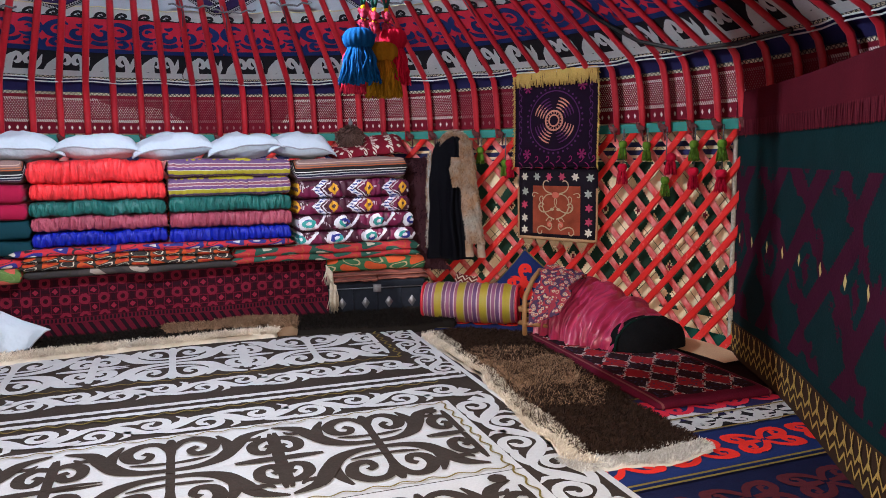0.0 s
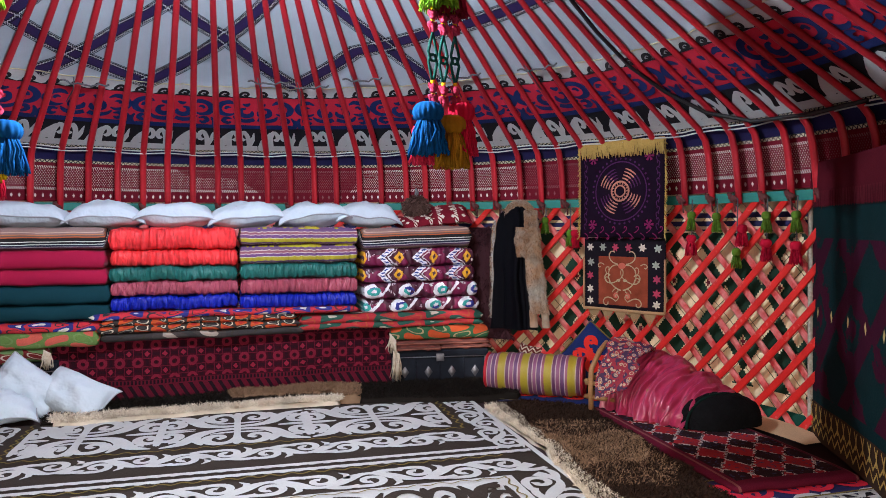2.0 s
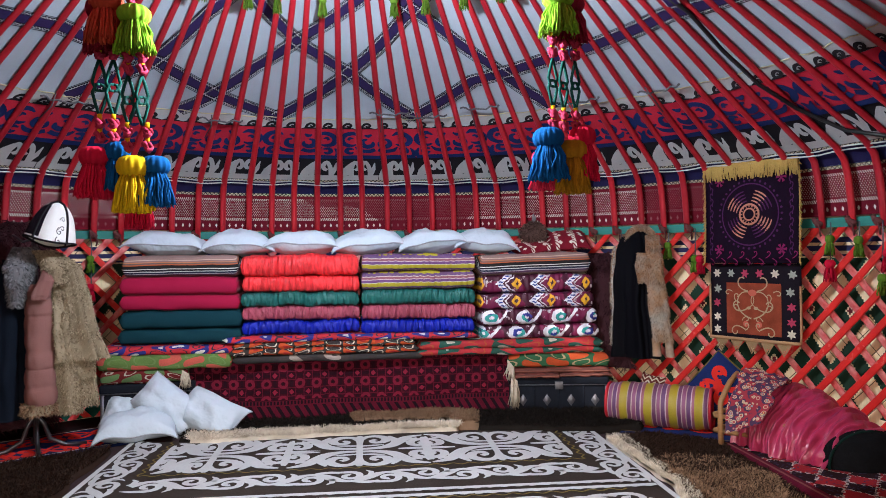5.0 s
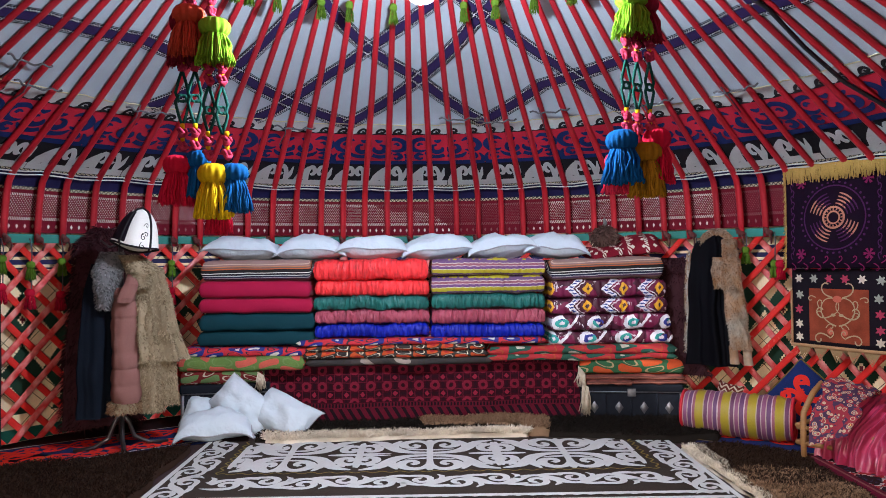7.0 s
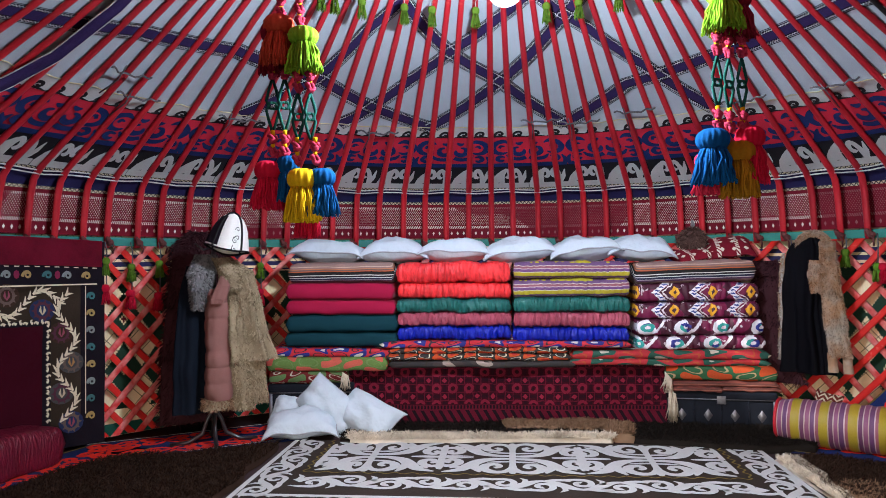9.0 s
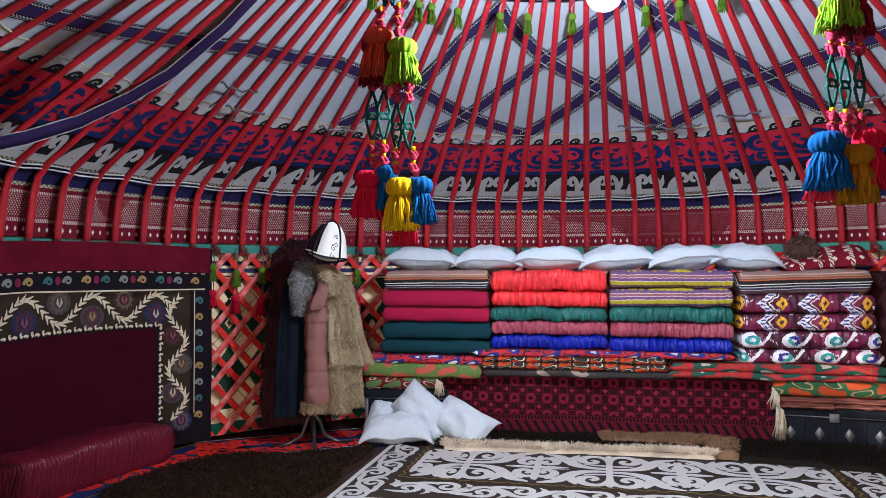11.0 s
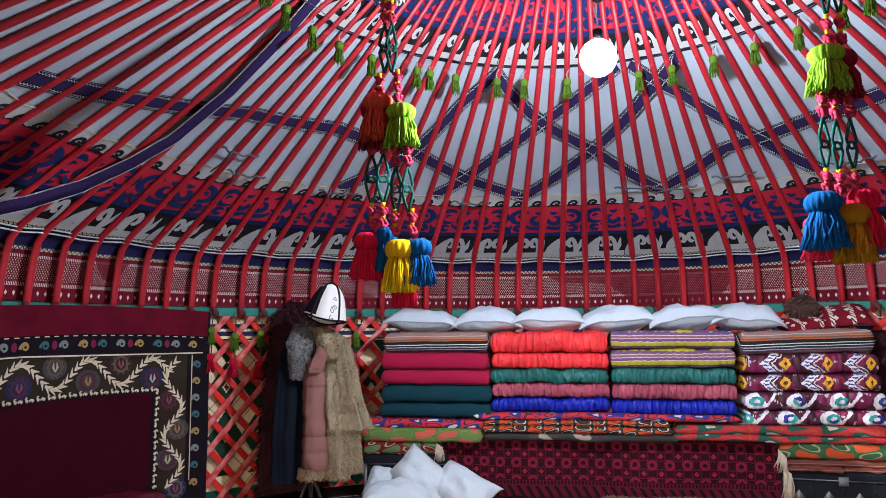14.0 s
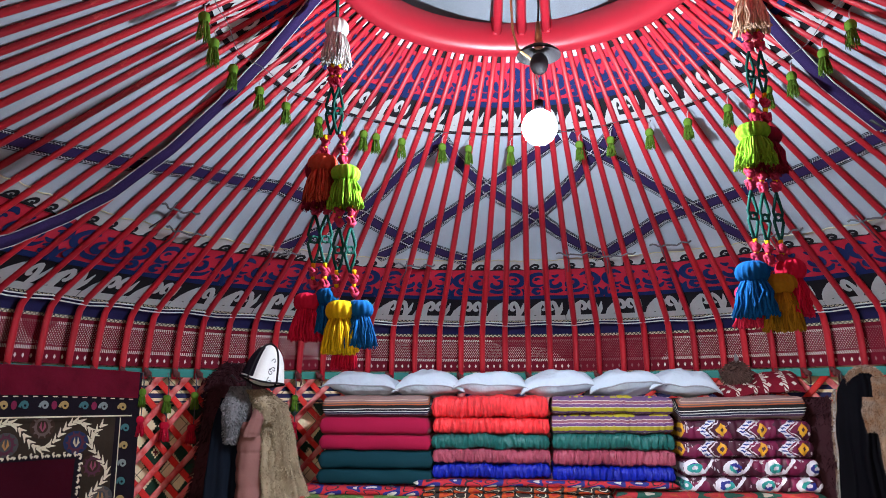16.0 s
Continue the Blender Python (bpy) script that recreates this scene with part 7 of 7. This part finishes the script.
def tassel(parent, x, y, ztop, zbot, w, material, name="tassel", strands=110, label=""):
    """A bound head with a flaring skirt of yarn."""
    h = ztop - zbot
    hh = 0.37 * h
    hd = Geo()
    ph0 = random.uniform(0, 6)

    def head(a, b):
        an, t = 2 * math.pi * a, math.pi * (b - 0.5)
        rr = w * 0.36 * max(0.0, math.cos(t)) ** 0.62 * (1 + 0.055 * math.sin(15 * an + ph0 + 1.2 * math.sin(3 * an)))
        return Vector((x + rr * math.cos(an), y + rr * math.sin(an), ztop - hh * 0.52 + hh * 0.55 * math.sin(t)))
    hd.grid(head, 60 if w > 0.1 else 30, 8, close_u=True)
    ob = hd.made(name, material, parent, label)
    sk = Geo()
    for i in range(int(strands * 1.7)):
        a = random.uniform(0, 2 * math.pi)
        r = random.random() ** 0.38
        c, s = math.cos(a) * r, math.sin(a) * r
        k1, k2 = random.gauss(0, 0.022) * w, random.gauss(0, 0.032) * w
        p0 = Vector((x + c * w * 0.24, y + s * w * 0.24, ztop - hh * 0.86))
        p1 = Vector((x + c * w * 0.36 + k1, y + s * w * 0.36 - k1, ztop - hh - (h - hh) * 0.30))
        p2 = Vector((x + c * w * 0.41 - k1, y + s * w * 0.41 + k2, ztop - hh - (h - hh) * 0.65))
        p3 = Vector((x + c * w * 0.46 + k2, y + s * w * 0.46 - k2, zbot + random.uniform(-0.03, 0.07) * h))
        t = w * 0.026
        sk.tube([p0, p1, p2, p3], [t, t * 1.1, t * 1.1, t * 0.8], 4)
    k = sk.made("skirt", material, ob)
    tagged(k, kind="stuff")
    Geo().tube([Vector((x + w * 0.25 * math.cos(q * math.pi / 6), y + w * 0.25 * math.sin(q * math.pi / 6), ztop - hh * 0.92)) for q in range(13)], w * 0.025, 5).made("binding", material, ob)
    return ob


def knots(parent, x, y, ztop, zbot, n, size=0.022):
    """Fist knots of rose rope with yellow whippings between."""
    for i in range(n):
        z = ztop - (ztop - zbot) * (i + 0.5) / n
        g = Geo()
        for q in range(3):
            a0 = q * 2.1 + i
            g.tube([Vector((x + size * 0.75 * math.cos(a0 + k * 0.8) * (0.6 + 0.4 * math.cos(k * 0.9)), y + size * 0.75 * math.sin(a0 + k * 0.8), z + size * 0.7 * math.sin(k * 0.9 + q))) for k in range(8)], size * 0.36, 6)
        g.made("knot", ROPE_PINK, parent, "rose rope knot")
        zz = ztop - (ztop - zbot) * i / n
        Geo().tube([(x, y, zz + 0.010), (x, y, zz - 0.010)], size * 0.42, 8).made("whipping", BRASS_YELLOW, parent, "yellow thread whipping")


def loops(parent, x, y, ztop, zbot, w=0.030):
    """Two linked open loops of green rope."""
    zm = (ztop + zbot) / 2
    for z0, z1, wide in ((ztop, zm - 0.012, zm + 0.02), (zbot, zm + 0.012, zm - 0.02)):
        for sd in (-1, 1):
            pts = [(x, y, z0), (x + sd * w * 0.35, y + sd * 0.008, z0 + (wide - z0) * 0.5), (x + sd * w * 0.62, y + sd * 0.012, wide), (x + sd * w * 0.30, y + sd * 0.006, z1), (x, y, z1)]
            Geo().tube([Vector(p) for p in pts], 0.0062, 6).made("rope", ROPE_GREEN, parent)


def cord(parent, pts, rad=0.006, material=None):
    return Geo().tube([Vector(p) for p in pts], rad, 6).made("cord", material or ROPE_GREEN, parent)


gl = thing("tassel_garland", Matrix.Identity(4), "hanging rope garland with white, lime, yellow and blue tassels", "tassel garland", "tassel garlands")
cord(gl, [(-0.80, 0, 3.0), (-0.80, 0, 2.70)], 0.008)
tassel(gl, -0.80, 0, 2.715, 2.50, 0.14, Y_WHITE)
for x in (-0.815, -0.785):
    knots(gl, x, 0.0, 2.50, 2.40, 2)
    loops(gl, x, 0.0, 2.40, 2.19)
knots(gl, -0.76, 0, 2.19, 2.05, 3)
knots(gl, -0.845, 0.03, 2.19, 2.10, 2)
tassel(gl, -0.852, 0.03, 2.11, 1.90, 0.17, Y_ORANGE)
tassel(gl, -0.885, 0.05, 2.09, 1.88, 0.13, Y_DKRED)
tassel(gl, -0.745, 0, 2.05, 1.868, 0.165, Y_LIME)
for x in (-0.768, -0.718):
    knots(gl, x, 0, 1.875, 1.785, 2)
    loops(gl, x, 0, 1.785, 1.600)
    knots(gl, x - 0.004 if x < -0.75 else x + 0.018, 0, 1.600, 1.492, 2)
for x in (-0.885, -0.835):
    knots(gl, x, 0.05, 1.895, 1.855, 1)
    loops(gl, x, 0.05, 1.86, 1.64, 0.036)
    knots(gl, x, 0.05, 1.64, 1.535, 2)
tassel(gl, -0.752, 0, 1.485, 1.275, 0.165, Y_YELLOW)
tassel(gl, -0.678, 0.02, 1.487, 1.298, 0.150, Y_BLUE)
tassel(gl, -0.905, 0.05, 1.525, 1.330, 0.150, Y_RED)
tassel(gl, -0.825, 0.06, 1.545, 1.36, 0.13, Y_BLUE)
tassel(gl, -0.76, 0.11, 1.40, 1.22, 0.12, Y_RED)

gr = thing("tassel_garland", Matrix.Identity(4), "hanging rope garland with peach, lime, blue, ochre and red tassels", "tassel garland", "tassel garlands")
cord(gr, [(0.925, 0, 3.0), (0.925, 0, 2.75)], 0.008)
tassel(gr, 0.925, 0, 2.775, 2.555, 0.16, Y_PEACH)
for x in (0.905, 0.950):
    knots(gr, x, 0, 2.555, 2.47, 2)
    loops(gr, x, 0, 2.47, 2.28)
    knots(gr, x, 0, 2.28, 2.155, 2)
tassel(gr, 0.895, 0, 2.165, 1.985, 0.175, Y_LIME)
tassel(gr, 0.955, 0.05, 2.16, 1.97, 0.17, Y_DKRED)
for x in (0.868, 0.925, 0.975):
    y = 0.0 if x < 0.9 else 0.04
    knots(gr, x, y, 1.985, 1.890, 2)
    loops(gr, x, y, 1.890, 1.690, 0.034)
    knots(gr, x, y, 1.690, 1.600, 2)
tassel(gr, 0.848, 0, 1.610, 1.395, 0.172, Y_BLUE)
tassel(gr, 0.955, 0.03, 1.565, 1.350, 0.165, Y_OCHRE)
tassel(gr, 1.005, 0.05, 1.625, 1.405, 0.150, Y_RED)
tassel(gr, 0.845, 0.07, 1.53, 1.365, 0.13, yarn("pink_yarn", (0.70, 0.03, 0.08)))

# green tassels tied in a ring under the roof
for i, th in enumerate((-108.6, -99, -88, -77, -67.5, -57, -43.6, -40.0, -32.8, -21.7, -14.6, -3.5, 14.4, 22.5, 32.6, 42.6, 53.3, 64.4, 71.6, 82.0, 93)):
    p = on_roof(th, 2.615, 0.075)
    tt = thing("small_tassel", Matrix.Translation(p), "small green yarn tassel tied under the roof poles", "tassel", "green tassels under the roof")
    tassel(tt, 0, 0, 0.0, -0.115, 0.062, Y_GREEN, strands=34)
    Geo().tube([Vector((0, 0, -0.01)), Vector((0.0, 0.0, 0.03)), Vector((0.012, 0.012, 0.055))], 0.003, 5).made("thread", CORD_WHITE, tt)
_g = Geo()
_g.tube([on_roof(th, 2.650 + 0.006 * math.sin(th * 0.3), 0.052) for th in np.arange(-112, 98, 1.0)], 0.0018, 5)
ob = _g.made("tassel_thread", GREY_STRING)
tagged(ob, "thin grey thread carrying green tassels under the roof", "thread")

# green and red tassels at the lattice
for th, zg_, zr in ((70.4, 1.19, 1.05), (76.5, 0.975, 1.11), (80.4, 1.18, 1.03), (84.2, 1.18, 1.02), (49.2, 1.17, None), (52.9, 1.08, 1.08), (42.5, 1.17, 1.00), (73.8, 1.18, None),
                    (-56.0, 1.16, 0.99), (-52.7, 1.12, 0.95), (-49.0, 1.14, 0.93), (-46.7, 1.07, None), (-34.9, 1.12, 0.93)):
    p = polar(th, 2.935, 0)
    tt = thing("lattice_tassel", pose(p.x, p.y, 0.0, 0, 0, -th), "green and red yarn tassels hung on the lattice", "tassel", "tassels on the lattice")
    tassel(tt, 0, 0, zg_, zg_ - 0.115, 0.068, Y_GREEN, strands=36)
    if zr:
        tassel(tt, 0.035 if zr > zg_ - 0.05 else -0.004, 0.004, zr, zr - 0.125, 0.080, Y_RED, strands=36)
    Geo().tube([Vector((0, 0.01, 1.262)), Vector((0.008, 0, 1.2)), Vector((0.004, 0, min(zg_, zr or zg_) - 0.02))], 0.004, 5).made("string", GREY_STRING, tt)

# straps slung from the crown down to the roof edge
for pts, lab in (([(-0.80, -0.06, 2.955), (-0.96, 0.03, 2.84), (-1.20, 0.18, 2.68), (-1.45, 0.29, 2.51), (-1.74, 0.40, 2.33), (-2.05, 0.44, 2.13), (-2.27, 0.42, 2.01), (-2.49, 0.35, 1.89), (-2.66, 0.20, 1.79), (-2.79, 0.03, 1.715), (-2.84, -0.25, 1.69)], "purple woven strap with white edges slung under the roof poles"),
                 ([(0.80, 0.0, 2.955), (0.98, 0.12, 2.82), (1.12, 0.24, 2.72), (1.39, 0.43, 2.53), (1.66, 0.54, 2.35)], "purple woven strap with white edges slung under the roof poles")):
    st = thing("slung_strap", Matrix.Identity(4), lab, "strap", "slung straps")
    P = [Vector(p) - Vector((p[0], p[1], 0)).normalized() * 0.020 - Vector((0, 0, 0.038)) for p in pts]
    fine = []
    for a, b in zip(P, P[1:]):
        fine += [a.lerp(b, k / 5) for k in range(5)]
    fine.append(P[-1])
    for nm, o, w, material in (("webbing", 0.0, 0.070, PURPLE_STRAP), ("edge", -0.0385, 0.005, CORD_WHITE), ("edge", 0.0385, 0.005, CORD_WHITE)):
        g = Geo()
        n = len(fine)
        rows_ = []
        for i, p in enumerate(fine):
            t = (fine[min(i + 1, n - 1)] - fine[max(i - 1, 0)]).normalized()
            nrm = Vector((-p.x, -p.y, -1.3)).normalized()
            sd = t.cross(nrm).normalized()
            rows_.append((p + sd * (o - w / 2), p + sd * (o + w / 2), nrm))
        for i in range(n):
            a, b, nr = rows_[i]
            g.v += [a + nr * 0.003, b + nr * 0.003, b - nr * 0.002, a - nr * 0.002]
        for i in range(n - 1):
            for k in range(4):
                g.f.append((4 * i + k, 4 * i + (k + 1) % 4, 4 * i + 4 + (k + 1) % 4, 4 * i + 4 + k))
        g.made(nm, material, st)

_g = Geo().tube([Vector(p) - Vector((p[0], p[1], 0)).normalized() * 0.02 - Vector((0, 0, 0.03)) for p in ((1.60, 0.52, 2.38), (1.74, 0.55, 2.31), (1.96, 0.64, 2.155), (2.2, 0.71, 2.0), (2.42, 0.72, 1.88), (2.64, 0.65, 1.76), (2.79, 0.45, 1.69), (2.84, 0.10, 1.68), (2.83, -0.25, 1.69))], 0.011, 7)
ob = _g.made("cable", plain("black_cable", (0.012, 0.012, 0.014), 0.5))
tagged(ob, "black cable slung along the roof poles to the roof edge", "cable")

# ---- lamp ----
lamp = thing("hanging_bulb", pose(0.062, 0.10, 2.222), "bright bare bulb hung on a white flex from the crown", "lamp")
GLOW = bpy.data.materials.new("glowing_bulb_glass")
GLOW.use_nodes = True
_bs = GLOW.node_tree.nodes["Principled BSDF"]
_bs.inputs["Base Color"].default_value = (0.9, 0.9, 0.9, 1)
_bs.inputs["Emission Color"].default_value = (0.90, 0.94, 1.0, 1)
_bs.inputs["Emission Strength"].default_value = 14.0
bulb = Geo().ball((0, 0, 0), 0.076, 0.076, 0.078, 20, 14).made("bulb", GLOW, lamp, "glowing round bulb")
bulb.visible_shadow = False
Geo().tube([(0, 0, 0.062), (0, 0, 0.119)], 0.020, 10).made("socket", BLACK_CLOTH, lamp)
Geo().tube([(0, 0, 0.119), (0.002, 0, 0.160), (-0.004, 0, 0.191), (-0.012, 0, 0.222), (-0.008, 0, 0.243), (0.0, 0, 0.222), (-0.002, 0, 0.191)], 0.004, 6).made("flex", CORD_WHITE, lamp)
old = thing("old_lantern", pose(0.068, 0.10, 2.465), "old dark lantern with an orange cord hung from the crown", "lantern")
DARK_IRON = plain("dark_iron", (0.012, 0.010, 0.012), 0.6, 0.2, var=0.4)
COPPER = plain("copper_tube", (0.42, 0.16, 0.07), 0.35, 0.8, var=0.3)
g = Geo().grid(lambda a, b: Vector(((0.095 - 0.065 * b) * math.cos(2 * math.pi * a), (0.095 - 0.065 * b) * math.sin(2 * math.pi * a), 0.085 + 0.045 * b ** 0.7)), 24, 5, close_u=True)
g.grid(lambda a, b: Vector(((0.095 - 0.065 * b) * math.cos(2 * math.pi * a), (0.095 - 0.065 * b) * math.sin(2 * math.pi * a), 0.080 + 0.045 * b ** 0.7)), 24, 5, close_u=True)
g.made("shade", DARK_IRON, old, "dark iron shade")
Geo().ball((0, 0, 0.045), 0.040, 0.040, 0.050, 14, 10).made("body", DARK_IRON, old)
Geo().tube([(0, 0, 0.12), (0, 0, 0.16), (0.0, 0, 0.24)], [0.020, 0.018, 0.010], 10).made("neck", COPPER, old, "copper neck")
Geo().tube([(0.02 * math.cos(q * math.pi / 6), 0.02 * math.sin(q * math.pi / 6), 0.135) for q in range(13)], 0.006, 6).made("binding", TAN_BRAID, old, "orange twine binding")
Geo().tube([(0, 0, 0.24), (0.004, 0, 0.32), (0.0, 0, 0.40), (0.0, 0, 0.75)], 0.005, 6).made("chain", DARK_IRON, old)
Geo().tube([(-0.035, -0.02, 0.06), (-0.09, -0.02, 0.11), (-0.11, -0.02, 0.20), (-0.115, -0.02, 0.34), (-0.14, 0.0, 0.60)], 0.006, 6).made("cord", plain("orange_cord", (0.65, 0.36, 0.16), 0.6), old, "pale orange cord")
